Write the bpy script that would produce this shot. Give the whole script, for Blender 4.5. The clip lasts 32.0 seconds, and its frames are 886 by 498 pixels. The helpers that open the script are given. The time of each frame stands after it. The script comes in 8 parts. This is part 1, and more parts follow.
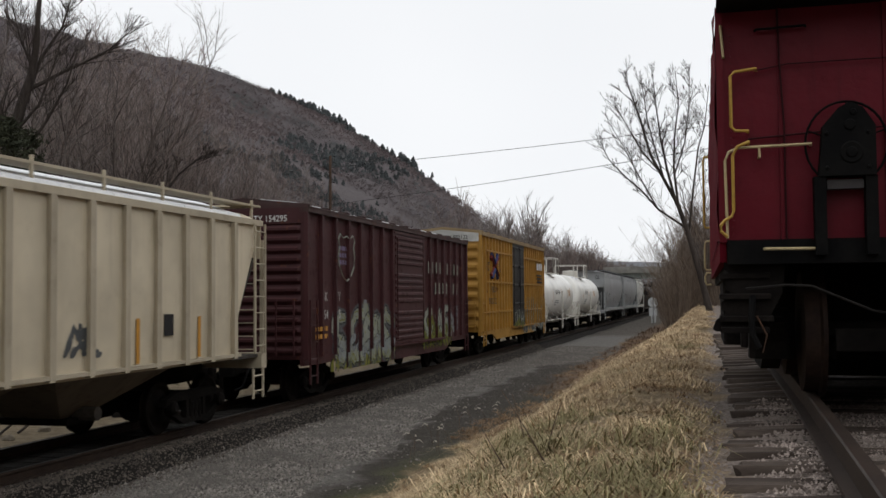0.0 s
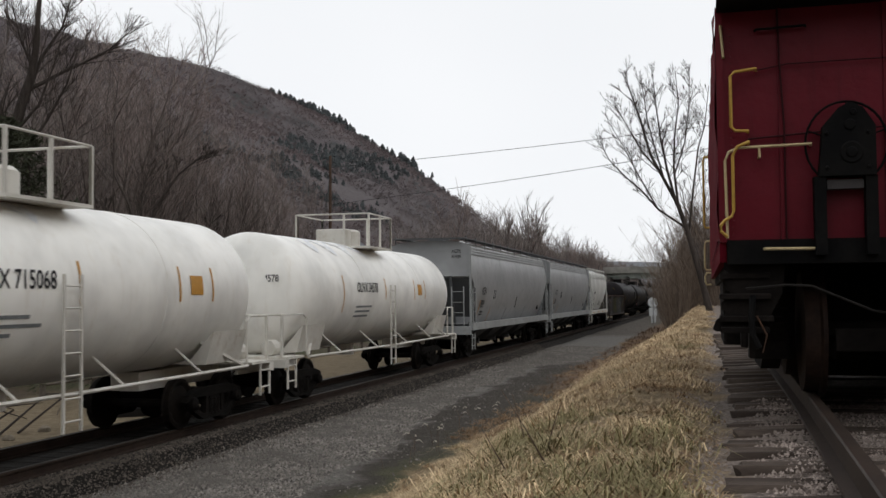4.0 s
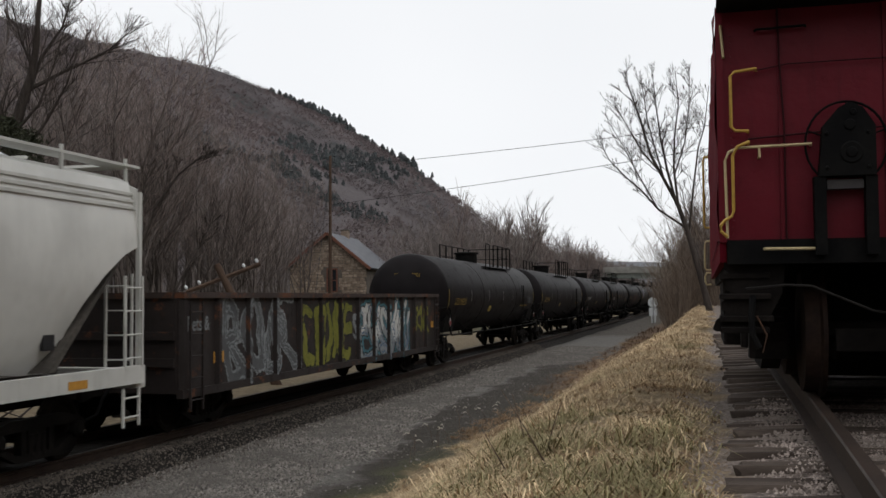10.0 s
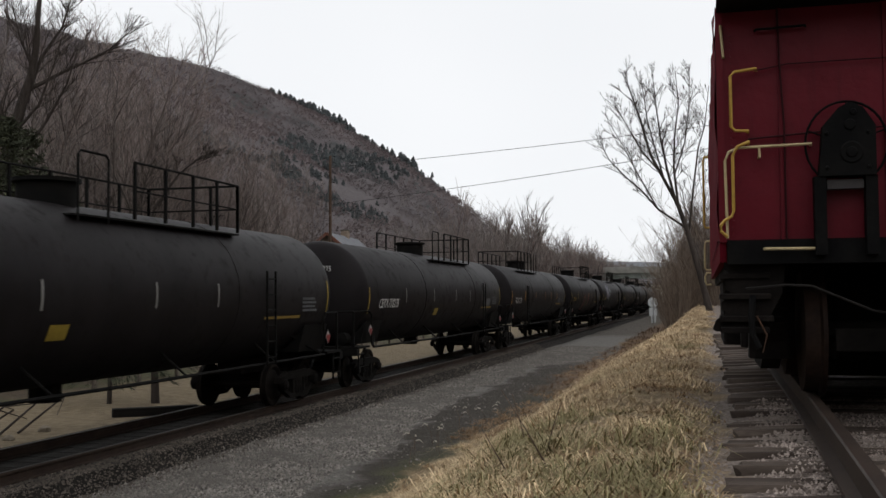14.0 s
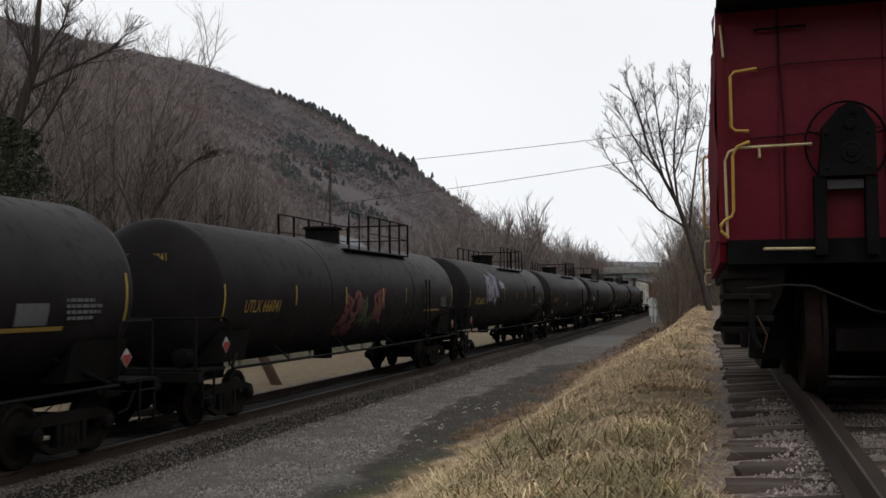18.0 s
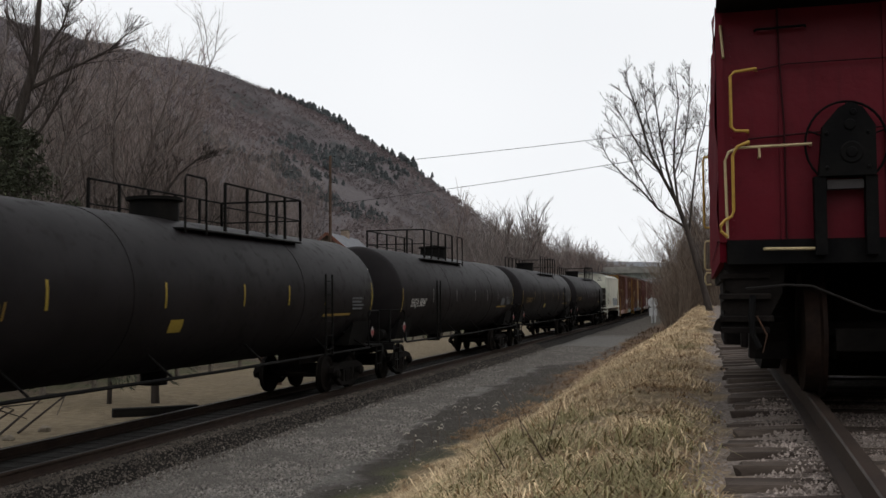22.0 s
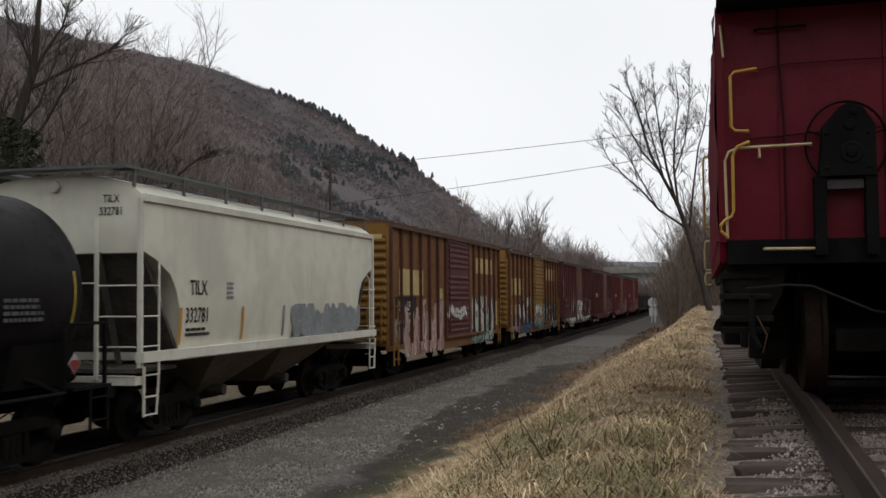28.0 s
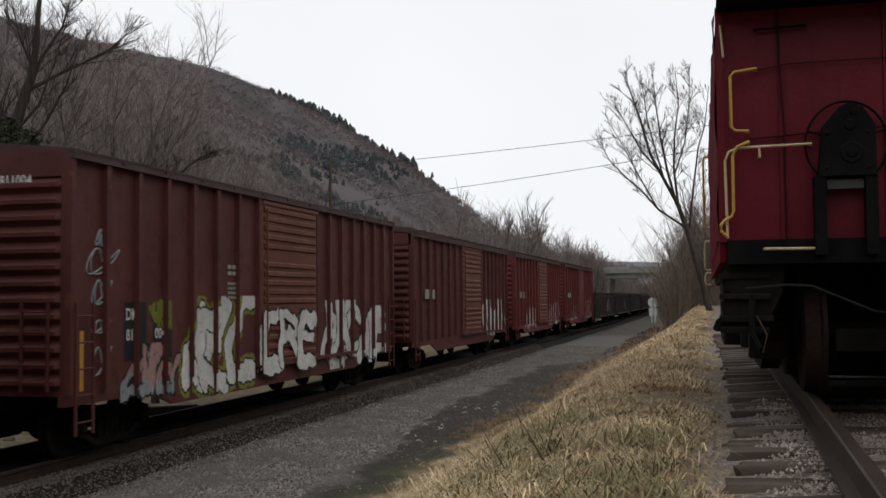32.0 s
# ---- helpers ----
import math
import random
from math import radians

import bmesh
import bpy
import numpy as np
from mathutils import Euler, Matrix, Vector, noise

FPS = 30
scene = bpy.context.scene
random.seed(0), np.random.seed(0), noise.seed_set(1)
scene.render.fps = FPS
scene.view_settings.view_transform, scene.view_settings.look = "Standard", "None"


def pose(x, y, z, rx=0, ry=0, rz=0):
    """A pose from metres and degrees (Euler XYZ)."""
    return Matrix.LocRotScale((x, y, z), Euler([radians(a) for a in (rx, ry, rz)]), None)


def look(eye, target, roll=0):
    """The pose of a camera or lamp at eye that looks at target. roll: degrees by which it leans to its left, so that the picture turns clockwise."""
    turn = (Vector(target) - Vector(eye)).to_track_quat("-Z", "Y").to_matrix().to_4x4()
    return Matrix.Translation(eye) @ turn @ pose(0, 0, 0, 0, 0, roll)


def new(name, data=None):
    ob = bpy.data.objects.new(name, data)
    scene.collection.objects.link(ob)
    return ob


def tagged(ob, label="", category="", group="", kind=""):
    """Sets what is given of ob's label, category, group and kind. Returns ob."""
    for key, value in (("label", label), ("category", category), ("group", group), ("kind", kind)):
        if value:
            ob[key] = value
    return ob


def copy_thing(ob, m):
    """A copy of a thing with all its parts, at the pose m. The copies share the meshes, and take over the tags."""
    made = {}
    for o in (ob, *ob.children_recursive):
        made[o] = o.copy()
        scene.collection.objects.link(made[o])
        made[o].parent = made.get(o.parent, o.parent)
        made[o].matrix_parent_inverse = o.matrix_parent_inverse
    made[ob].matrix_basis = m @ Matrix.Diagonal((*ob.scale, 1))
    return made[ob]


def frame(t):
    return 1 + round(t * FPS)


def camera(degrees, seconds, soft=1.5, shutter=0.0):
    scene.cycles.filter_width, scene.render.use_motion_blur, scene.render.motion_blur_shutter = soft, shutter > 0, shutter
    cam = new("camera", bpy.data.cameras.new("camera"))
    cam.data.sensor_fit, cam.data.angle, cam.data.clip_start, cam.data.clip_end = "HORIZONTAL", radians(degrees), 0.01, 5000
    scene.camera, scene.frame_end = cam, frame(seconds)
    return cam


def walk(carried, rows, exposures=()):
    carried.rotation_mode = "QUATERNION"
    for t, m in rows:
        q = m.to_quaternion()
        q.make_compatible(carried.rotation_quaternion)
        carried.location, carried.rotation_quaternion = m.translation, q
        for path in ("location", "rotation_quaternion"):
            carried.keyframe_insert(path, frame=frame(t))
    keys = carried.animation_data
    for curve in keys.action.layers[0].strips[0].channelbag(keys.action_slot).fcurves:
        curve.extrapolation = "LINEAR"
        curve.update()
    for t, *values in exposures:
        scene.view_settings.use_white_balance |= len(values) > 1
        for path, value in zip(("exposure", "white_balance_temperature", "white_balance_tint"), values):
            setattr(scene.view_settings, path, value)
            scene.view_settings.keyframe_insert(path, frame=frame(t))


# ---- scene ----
cam = camera(45.94, 32.0, soft=1.5, shutter=0.12)
EYE = (0.0, 0.0, 2.32)
_yaw, _pitch = radians(14.37), radians(2.70)
_aim = (-math.sin(_yaw) * 100, math.cos(_yaw) * 100, EYE[2] + math.tan(_pitch) * 100)
walk(cam, [(0.0, look(EYE, _aim, -0.5)), (32.0, look(EYE, _aim, -0.5))], exposures=[(0.0, 0.0), (32.0, 0.0)])

# ---- light: an overcast winter sky and a weak, very wide sun ----
world = bpy.data.worlds.new("overcast")
scene.world = world
world.use_nodes = True
_t = world.node_tree
_sky = _t.nodes.new("ShaderNodeTexSky")
_sky.sky_type, _sky.sun_disc, _sky.sun_elevation, _sky.sun_rotation = "NISHITA", False, radians(32), radians(120)
_grey = _t.nodes.new("ShaderNodeHueSaturation")
_grey.inputs["Saturation"].default_value = 0.12
_cloud = _t.nodes.new("ShaderNodeMix")
_cloud.data_type = "RGBA"
_cloud.inputs[0].default_value = 0.88
_ctex = _t.nodes.new("ShaderNodeTexCoord")
_cn = _t.nodes.new("ShaderNodeTexNoise")
_cn.inputs["Scale"].default_value, _cn.inputs["Detail"].default_value = 1.6, 3
_cr = _t.nodes.new("ShaderNodeValToRGB")
_cr.color_ramp.elements[0].position, _cr.color_ramp.elements[0].color = 0.3, (7.4, 7.6, 7.9, 1)
_cr.color_ramp.elements[1].position, _cr.color_ramp.elements[1].color = 0.75, (8.6, 8.7, 8.9, 1)
_t.links.new(_ctex.outputs["Generated"], _cn.inputs["Vector"])
_t.links.new(_cn.outputs["Fac"], _cr.inputs["Fac"])
_t.links.new(_sky.outputs[0], _grey.inputs["Color"])
_t.links.new(_grey.outputs[0], _cloud.inputs[6])
_t.links.new(_cr.outputs[0], _cloud.inputs[7])
_t.links.new(_cloud.outputs[2], _t.nodes["Background"].inputs["Color"])
_t.nodes["Background"].inputs["Strength"].default_value = 0.119
sun = new("sun", bpy.data.lights.new("sun", "SUN"))
sun.data.energy, sun.data.angle, sun.data.color = 0.5, radians(40), (1.0, 0.97, 0.92)
sun.matrix_world = look((40, -30, 60), (0, 0, 0))
tagged(sun, kind="structure")


# ---- materials ----
def nodes_of(name):
    m = bpy.data.materials.new(name)
    m.use_nodes = True
    t = m.node_tree
    return m, t, t.nodes["Principled BSDF"]


def add(t, kind, **inputs):
    n = t.nodes.new(kind)
    for k, v in inputs.items():
        n.inputs[k.replace("_", " ")].default_value = v
    return n


def mixer(t, fac, a, b, blend="MIX"):
    n = t.nodes.new("ShaderNodeMix")
    n.data_type, n.blend_type = "RGBA", blend
    for slot, v in ((0, fac), (6, a), (7, b)):
        if hasattr(v, "is_linked"):
            t.links.new(v, n.inputs[slot])
        else:
            n.inputs[slot].default_value = v if slot == 0 else (*v, 1)
    return n.outputs[2]


def calc(t, op, a, b=0.0):
    n = t.nodes.new("ShaderNodeMath")
    n.operation = op
    for i, v in enumerate((a, b)):
        if hasattr(v, "is_linked"):
            t.links.new(v, n.inputs[i])
        else:
            n.inputs[i].default_value = v
    return n.outputs[0]


def band(t, value, lo, hi):
    """0 below lo, 1 above hi, smooth between."""
    n = t.nodes.new("ShaderNodeMapRange")
    n.interpolation_type = "SMOOTHSTEP"
    t.links.new(value, n.inputs[0])
    n.inputs[1].default_value, n.inputs[2].default_value = lo, hi
    return n.outputs[0]


def coords(t, scale=(1, 1, 1), shift=False):
    tc = t.nodes.new("ShaderNodeTexCoord")
    mp = t.nodes.new("ShaderNodeMapping")
    mp.inputs["Scale"].default_value = scale
    t.links.new(tc.outputs["Object"], mp.inputs["Vector"])
    if shift:
        oi = t.nodes.new("ShaderNodeObjectInfo")
        t.links.new(calc(t, "MULTIPLY", oi.outputs["Random"], 37.0), mp.inputs["Location"])
    return mp.outputs[0]


def noisy(t, vec, scale, detail=4.0, rough=0.6):
    n = add(t, "ShaderNodeTexNoise", Scale=scale, Detail=detail, Roughness=rough)
    t.links.new(vec, n.inputs["Vector"])
    return n.outputs["Fac"]


def bump(t, bsdf, height, strength=0.3, distance=0.02):
    n = add(t, "ShaderNodeBump", Strength=strength, Distance=distance)
    t.links.new(height, n.inputs["Height"])
    t.links.new(n.outputs[0], bsdf.inputs["Normal"])


def rough_mat(name, c1, c2, scale=3.0, fine=30.0, rough=0.85, strength=0.4, dist=0.02, metal=0.0, shift=True, stretch=(1, 1, 1), spec=0.2):
    """Two tones in large stains and a fine grain, with relief."""
    m, t, b = nodes_of(name)
    vec = coords(t, stretch, shift)
    big, small = noisy(t, vec, scale), noisy(t, vec, fine, 5)
    col = mixer(t, band(t, big, 0.32, 0.68), c1, c2)
    col = mixer(t, calc(t, "MULTIPLY", band(t, small, 0.35, 0.75), 0.5), col, tuple(v * 0.55 for v in c1))
    t.links.new(col, b.inputs["Base Color"])
    b.inputs["Roughness"].default_value, b.inputs["Metallic"].default_value = rough, metal
    b.inputs["Specular IOR Level"].default_value = spec
    bump(t, b, small, strength, dist)
    return m


def paint(name, colour, rough=0.5, grime=(0.05, 0.04, 0.035), dirt=0.45, streak=0.35, rust=0.0, spec=0.25, bump_s=0.08, ruddy=(0.12, 0.045, 0.02)):
    """Weathered paint on steel: blotches, runs down the sheet, grime low down and rust."""
    m, t, b = nodes_of(name)
    vec = coords(t, (1, 1, 1), True)
    runs = coords(t, (6, 6, 0.45), True)
    fade = noisy(t, vec, 0.7, 3)
    col = mixer(t, band(t, fade, 0.3, 0.7), tuple(v * 0.85 for v in colour), tuple(min(1, v * 1.1 + 0.004) for v in colour))
    run = band(t, noisy(t, runs, 1.0, 5, 0.7), 0.52, 0.78)
    col = mixer(t, calc(t, "MULTIPLY", run, streak), col, grime)
    spots = band(t, noisy(t, vec, 3.0, 6, 0.7), 0.5, 0.75)
    col = mixer(t, calc(t, "MULTIPLY", spots, dirt), col, grime)
    if rust:
        eat = band(t, noisy(t, vec, 2.0, 8, 0.75), 0.62 - rust * 0.2, 0.70 - rust * 0.15)
        col = mixer(t, calc(t, "MULTIPLY", eat, 0.85), col, ruddy)
    t.links.new(col, b.inputs["Base Color"])
    t.links.new(calc(t, "ADD", calc(t, "MULTIPLY", spots, 0.25), rough), b.inputs["Roughness"])
    b.inputs["Specular IOR Level"].default_value = spec
    bump(t, b, noisy(t, vec, 9.0, 5), bump_s, 0.03)
    return m


def plain(name, colour, rough=0.6, spec=0.3, metal=0.0):
    m, t, b = nodes_of(name)
    vec = coords(t, (1, 1, 1), True)
    n = noisy(t, vec, 14.0, 4)
    t.links.new(mixer(t, band(t, n, 0.3, 0.75), tuple(v * 0.8 for v in colour), colour), b.inputs["Base Color"])
    b.inputs["Roughness"].default_value, b.inputs["Metallic"].default_value = rough, metal
    b.inputs["Specular IOR Level"].default_value = spec
    return m


# ---- mesh helpers ----
class Mesh:
    """Collects vertices and faces of one part."""

    def __init__(self):
        self.v, self.f = [], []

    def poly(self, pts, faces):
        k = len(self.v)
        self.v += [tuple(p) for p in pts]
        self.f += [tuple(i + k for i in f) for f in faces]
        return self

    def box(self, x0, x1, y0, y1, z0, z1):
        return self.poly([(x, y, z) for z in (z0, z1) for x, y in ((x0, y0), (x1, y0), (x1, y1), (x0, y1))],
                         [(3, 2, 1, 0), (4, 5, 6, 7), (0, 1, 5, 4), (1, 2, 6, 5), (2, 3, 7, 6), (3, 0, 4, 7)])

    def soft(self, x0, x1, y0, y1, z0, z1, c=0.02):
        """A box whose upright and top edges are chamfered."""
        ring = lambda d, z: [(x0 + d, y0 + c, z), (x0 + c, y0 + d, z), (x1 - c, y0 + d, z), (x1 - d, y0 + c, z), (x1 - d, y1 - c, z), (x1 - c, y1 - d, z), (x0 + c, y1 - d, z), (x0 + d, y1 - c, z)]
        return self.rings([ring(0, z0), ring(0, z1 - c), ring(c * 0.9, z1)], True)

    def rings(self, rings, caps=False, closed=True):
        n, k = len(rings[0]), len(self.v)
        for r in rings:
            self.v += [tuple(p) for p in r]
        for i in range(len(rings) - 1):
            for j in range(n if closed else n - 1):
                a, b = k + i * n + j, k + i * n + (j + 1) % n
                self.f.append((a, b, b + n, a + n))
        if caps:
            self.f.append(tuple(range(k + n - 1, k - 1, -1)))
            self.f.append(tuple(range(k + (len(rings) - 1) * n, k + len(rings) * n)))
        return self

    def pipe(self, pts, r, n=6, r2=None, caps=True):
        pts = [Vector(p) for p in pts]
        rings = []
        up = Vector((0.13, 0.21, 0.97))
        for i, p in enumerate(pts):
            d = (pts[min(i + 1, len(pts) - 1)] - pts[max(i - 1, 0)]).normalized()
            s = d.cross(up)
            s = (s if s.length > 0.05 else d.cross(Vector((1, 0, 0)))).normalized()
            w = s.cross(d)
            rad = r if r2 is None else r + (r2 - r) * i / max(1, len(pts) - 1)
            rings.append([p + (s * math.cos(a) + w * math.sin(a)) * rad for a in (2 * math.pi * j / n for j in range(n))])
        return self.rings(rings, caps)

    def prism(self, outline, axis, a, b):
        """A flat outline pushed along an axis; outline in the other two axes, in order."""
        place = {"x": lambda u, w, k: (k, u, w), "y": lambda u, w, k: (u, k, w), "z": lambda u, w, k: (u, w, k)}[axis]
        return self.rings([[place(u, w, a) for u, w in outline], [place(u, w, b) for u, w in outline]], True)

    def lathe(self, profile, n=24, axis="y", centre=(0, 0, 0)):
        cx, cy, cz = centre
        rings = []
        for r, h in profile:
            ring = []
            for j in range(n):
                a = 2 * math.pi * j / n
                u, w = r * math.cos(a), r * math.sin(a)
                ring.append({"x": (cx + h, cy + u, cz + w), "y": (cx + u, cy + h, cz + w), "z": (cx + u, cy + w, cz + h)}[axis])
            rings.append(ring)
        return self.rings(rings, True)

    def mesh(self, name, mat, smooth=0):
        me = bpy.data.meshes.new(name)
        me.from_pydata(self.v, [], self.f)
        bm = bmesh.new()
        bm.from_mesh(me)
        bmesh.ops.recalc_face_normals(bm, faces=bm.faces)
        bm.to_mesh(me)
        bm.free()
        me.materials.append(mat)
        if smooth:
            me.polygons.foreach_set("use_smooth", [True] * len(me.polygons))
            me.set_sharp_from_angle(angle=radians(smooth))
        return me


def raw(name, verts, faces, mat):
    """A large mesh straight from arrays."""
    me = bpy.data.meshes.new(name)
    me.from_pydata(verts, [], faces)
    me.materials.append(mat)
    return me


def part(name, shape, material, parent, label="", smooth=0):
    me = shape.mesh(name, material, smooth) if isinstance(shape, Mesh) else shape
    ob = new(name, me)
    ob.parent = parent
    if label:
        ob["label"] = label
    return ob


def thing(name, label, category, group="", m=None, kind=""):
    ob = new(name)
    ob.empty_display_size = 0.3
    if m is not None:
        ob.matrix_basis = m
    return tagged(ob, label, category, group, kind)


def solid(name, shape, material, label, category="", group="", kind="", smooth=0, m=None):
    me = shape.mesh(name, material, smooth) if isinstance(shape, Mesh) else shape
    ob = new(name, me)
    if m is not None:
        ob.matrix_basis = m
    return tagged(ob, label, category, group, kind)


def letters(text, size, mat, m, squeeze=0.8, align="LEFT"):
    """Writing as a flat mesh, laid by m (its x to the right, its y up)."""
    c = bpy.data.curves.new("writing", "FONT")
    c.body, c.size, c.align_x, c.resolution_u, c.offset = text, size, align, 3, size * 0.012
    tmp = bpy.data.objects.new("writing", c)
    me = bpy.data.meshes.new_from_object(tmp)
    bpy.data.objects.remove(tmp)
    bpy.data.curves.remove(c)
    me.transform(m @ Matrix.Diagonal((squeeze, 1, 1, 1)))
    me.materials.clear()
    me.materials.append(mat)
    return me


def on_side(x, y, z):
    return Matrix(((0, 0, 1, x), (1, 0, 0, y), (0, 1, 0, z), (0, 0, 0, 1)))


def on_end(x, y, z):
    return Matrix(((1, 0, 0, x), (0, 0, -1, y), (0, 1, 0, z), (0, 0, 0, 1)))


# ---- plan: z = 0 at the main track's rail heads, tracks run along y ----
TRACK_X = -10.15
SIDING_Z = 1.65
SPEED = 12.4


def smooth(v, a, b):
    u = min(1.0, max(0.0, (v - a) / (b - a)))
    return u * u * (3 - 2 * u)


def interp(v, xs, ys):
    return float(np.interp(v, xs, ys))


def siding_x(y):
    """Centre line of the siding, which swings gently to the left."""
    a = 0.024
    if y < 5:
        return 1.35 + a * (y - 5)
    u = min(y, 14.0) - 5
    x = 1.35 + a * u - 0.00183 * u * u
    return x + (a - 0.00366 * 9) * max(0.0, y - 14)


CREST_Y = (-600, 150, 400, 460, 535, 600, 663, 702, 760)
CREST_X = (-420, -345, -302, -286, -250, -219, -190, -160, -120)


def hill(x, y):
    """The wooded ridge that falls away to a rocky nose."""
    crest = interp(y, CREST_Y, CREST_X)
    top = interp(y, [-600, 150, 384, 420, 456, 492, 516, 540, 564, 588, 600, 612, 624, 648, 661, 664, 676, 684, 690, 700, 708, 722, 745], [138, 134, 124.5, 127.8, 127.8, 126.4, 125.8, 120.8, 116, 111.6, 109, 102.5, 98.5, 93.5, 91.5, 84.5, 81.5, 72, 67, 50, 32, 12, 0])
    w = max(45.0, -72.0 - crest) if x > crest else 420.0
    u = 1 - abs(x - crest) / w
    if u <= 0 or top <= 0:
        return 0.0
    n = noise.noise(Vector((x * 0.012, y * 0.012, 0))) * 9 + noise.noise(Vector((x * 0.04, y * 0.04, 3))) * 3
    return top * u ** (0.85 + 0.95 * smooth(y, 560, 640)) + n * min(1, u * 3) * (1 - u * 0.8)


def ground_z(x, y):
    z = -0.42
    toe = -4.6 + 1.4 * smooth(y, 20, 34)
    if x > toe:
        z += (1.84 + 0.006 * min(60, max(0, y))) * smooth(x + 0.12 * noise.noise(Vector((x, y * 0.5, 0))), toe, -0.5)
        if x > -0.6:
            z = min(z, 1.46) if y < 25 else z
    z += 0.05 * noise.noise(Vector((x * 0.35, y * 0.35, 7))) + 0.02 * noise.noise(Vector((x * 1.7, y * 1.7, 2)))
    if -5 < x < -0.3 and 0 < y < 70:
        z += 0.05 * noise.noise(Vector((x * 1.1, y * 0.9, 12))) + 0.04 * noise.noise(Vector((x * 2.6, y * 1.6, 5)))
    if x > -0.3 and y < 25:
        z += (1.375 + 0.072 * smooth(x, 0.1, 0.45) - z) * smooth(x, -0.3, 0.05) * 0.9
    if -14 < x < -8:
        z = min(z, -0.40)
    if x < -19:
        z += 0.7 * smooth(-x, 19, 26) - 0.035 * max(0, min(60, -x - 26)) * -1
    if x < -60:
        z += hill(x, y)
    # unseen slopes added right and behind to cut sky light, and rising far ground
    if x > 9:
        z += 62 * smooth(x, 9, 110)
    if y < -28 and x > -60:
        z += 26 * smooth(-y, 28, 90)
    if y > 900:
        z += 62 * smooth(y, 900, 1700) * (0.8 + 0.5 * noise.noise(Vector((x * 0.002, y * 0.001, 5))))
    return z


# ---- ground ----
def ground_material():
    m, t, b = nodes_of("ground")
    vec = coords(t)
    sep = t.nodes.new("ShaderNodeSeparateXYZ")
    t.links.new(vec, sep.inputs[0])
    X, Y = sep.outputs[0], sep.outputs[1]
    wob = calc(t, "MULTIPLY", calc(t, "SUBTRACT", noisy(t, vec, 0.55, 6, 0.65), 0.5), 2.2)
    xw = calc(t, "ADD", X, wob)
    big, mid, fine = noisy(t, vec, 0.35, 4), noisy(t, vec, 4.0, 6), noisy(t, vec, 26.0, 6, 0.7)
    vor = add(t, "ShaderNodeTexVoronoi", Scale=24.0)
    t.links.new(vec, vor.inputs["Vector"])
    stone = mixer(t, vor.outputs["Color"], (0.07, 0.064, 0.058), (0.3, 0.283, 0.258))
    gravel = mixer(t, band(t, mid, 0.3, 0.75), stone, (0.125, 0.114, 0.101))
    mud = mixer(t, band(t, fine, 0.3, 0.7), (0.03, 0.025, 0.02), (0.065, 0.056, 0.045))
    moss = mixer(t, band(t, fine, 0.3, 0.7), (0.045, 0.05, 0.022), (0.1, 0.095, 0.05))
    straw = mixer(t, band(t, mid, 0.3, 0.7), (0.2, 0.145, 0.086), (0.36, 0.268, 0.16))
    straw = mixer(t, calc(t, "MULTIPLY", band(t, fine, 0.4, 0.75), 0.6), straw, (0.11, 0.078, 0.048))
    straw = mixer(t, calc(t, "MULTIPLY", band(t, noisy(t, vec, 1.1, 5), 0.5, 0.62), 0.2), straw, (0.12, 0.11, 0.05))
    pale = mixer(t, band(t, mid, 0.3, 0.7), (0.15, 0.115, 0.072), (0.24, 0.19, 0.122))
    pale = mixer(t, calc(t, "MULTIPLY", band(t, fine, 0.45, 0.75), 0.45), pale, (0.08, 0.06, 0.04))
    leaf = mixer(t, band(t, mid, 0.3, 0.7), (0.06, 0.045, 0.032), (0.1, 0.075, 0.05))
    # hill floor in lifted purple-grey, with aerial haze put into the colour
    wood = mixer(t, band(t, noisy(t, vec, 0.025, 6), 0.35, 0.65), (0.085, 0.073, 0.075), (0.112, 0.097, 0.1))
    wood = mixer(t, calc(t, "MULTIPLY", band(t, noisy(t, vec, 0.35, 6, 0.75), 0.4, 0.65), 0.65), wood, (0.066, 0.057, 0.059))
    pines = calc(t, "MULTIPLY", band(t, noisy(t, vec, 0.03, 6, 0.7), 0.47, 0.6), band(t, Y, 380, 480))
    wood = mixer(t, calc(t, "MULTIPLY", pines, 0.7), wood, (0.026, 0.031, 0.03))
    rock = mixer(t, band(t, mid, 0.35, 0.7), (0.06, 0.053, 0.05), (0.13, 0.118, 0.11))
    scree = calc(t, "MULTIPLY", band(t, noisy(t, vec, 0.045, 6, 0.7), 0.5, 0.62), calc(t, "MULTIPLY", band(t, X, -190, -150), calc(t, "MULTIPLY", calc(t, "SUBTRACT", 1.0, band(t, X, -100, -80)), calc(t, "MULTIPLY", band(t, Y, 190, 230), calc(t, "SUBTRACT", 1.0, band(t, Y, 330, 420))))))
    # gravel shoulder, with a damp strip of mud and moss at the foot of the bank
    col = gravel
    ditch = calc(t, "ADD", xw, calc(t, "ADD", calc(t, "MULTIPLY", band(t, Y, 13, 27), 1.15), 5.45))
    damp = calc(t, "MULTIPLY", band(t, ditch, -0.25, 0.3), calc(t, "SUBTRACT", 1.0, band(t, calc(t, "ADD", Y, calc(t, "MULTIPLY", wob, 4.0)), 40, 50)))
    col = mixer(t, calc(t, "MULTIPLY", damp, band(t, mid, 0.18, 0.42)), col, mud)
    col = mixer(t, calc(t, "MULTIPLY", band(t, xw, -5.3, -4.8), calc(t, "SUBTRACT", 0.85, calc(t, "MULTIPLY", band(t, Y, 15, 20), 0.7))), col, moss)
    along = calc(t, "ADD", Y, calc(t, "MULTIPLY", wob, 3.0))
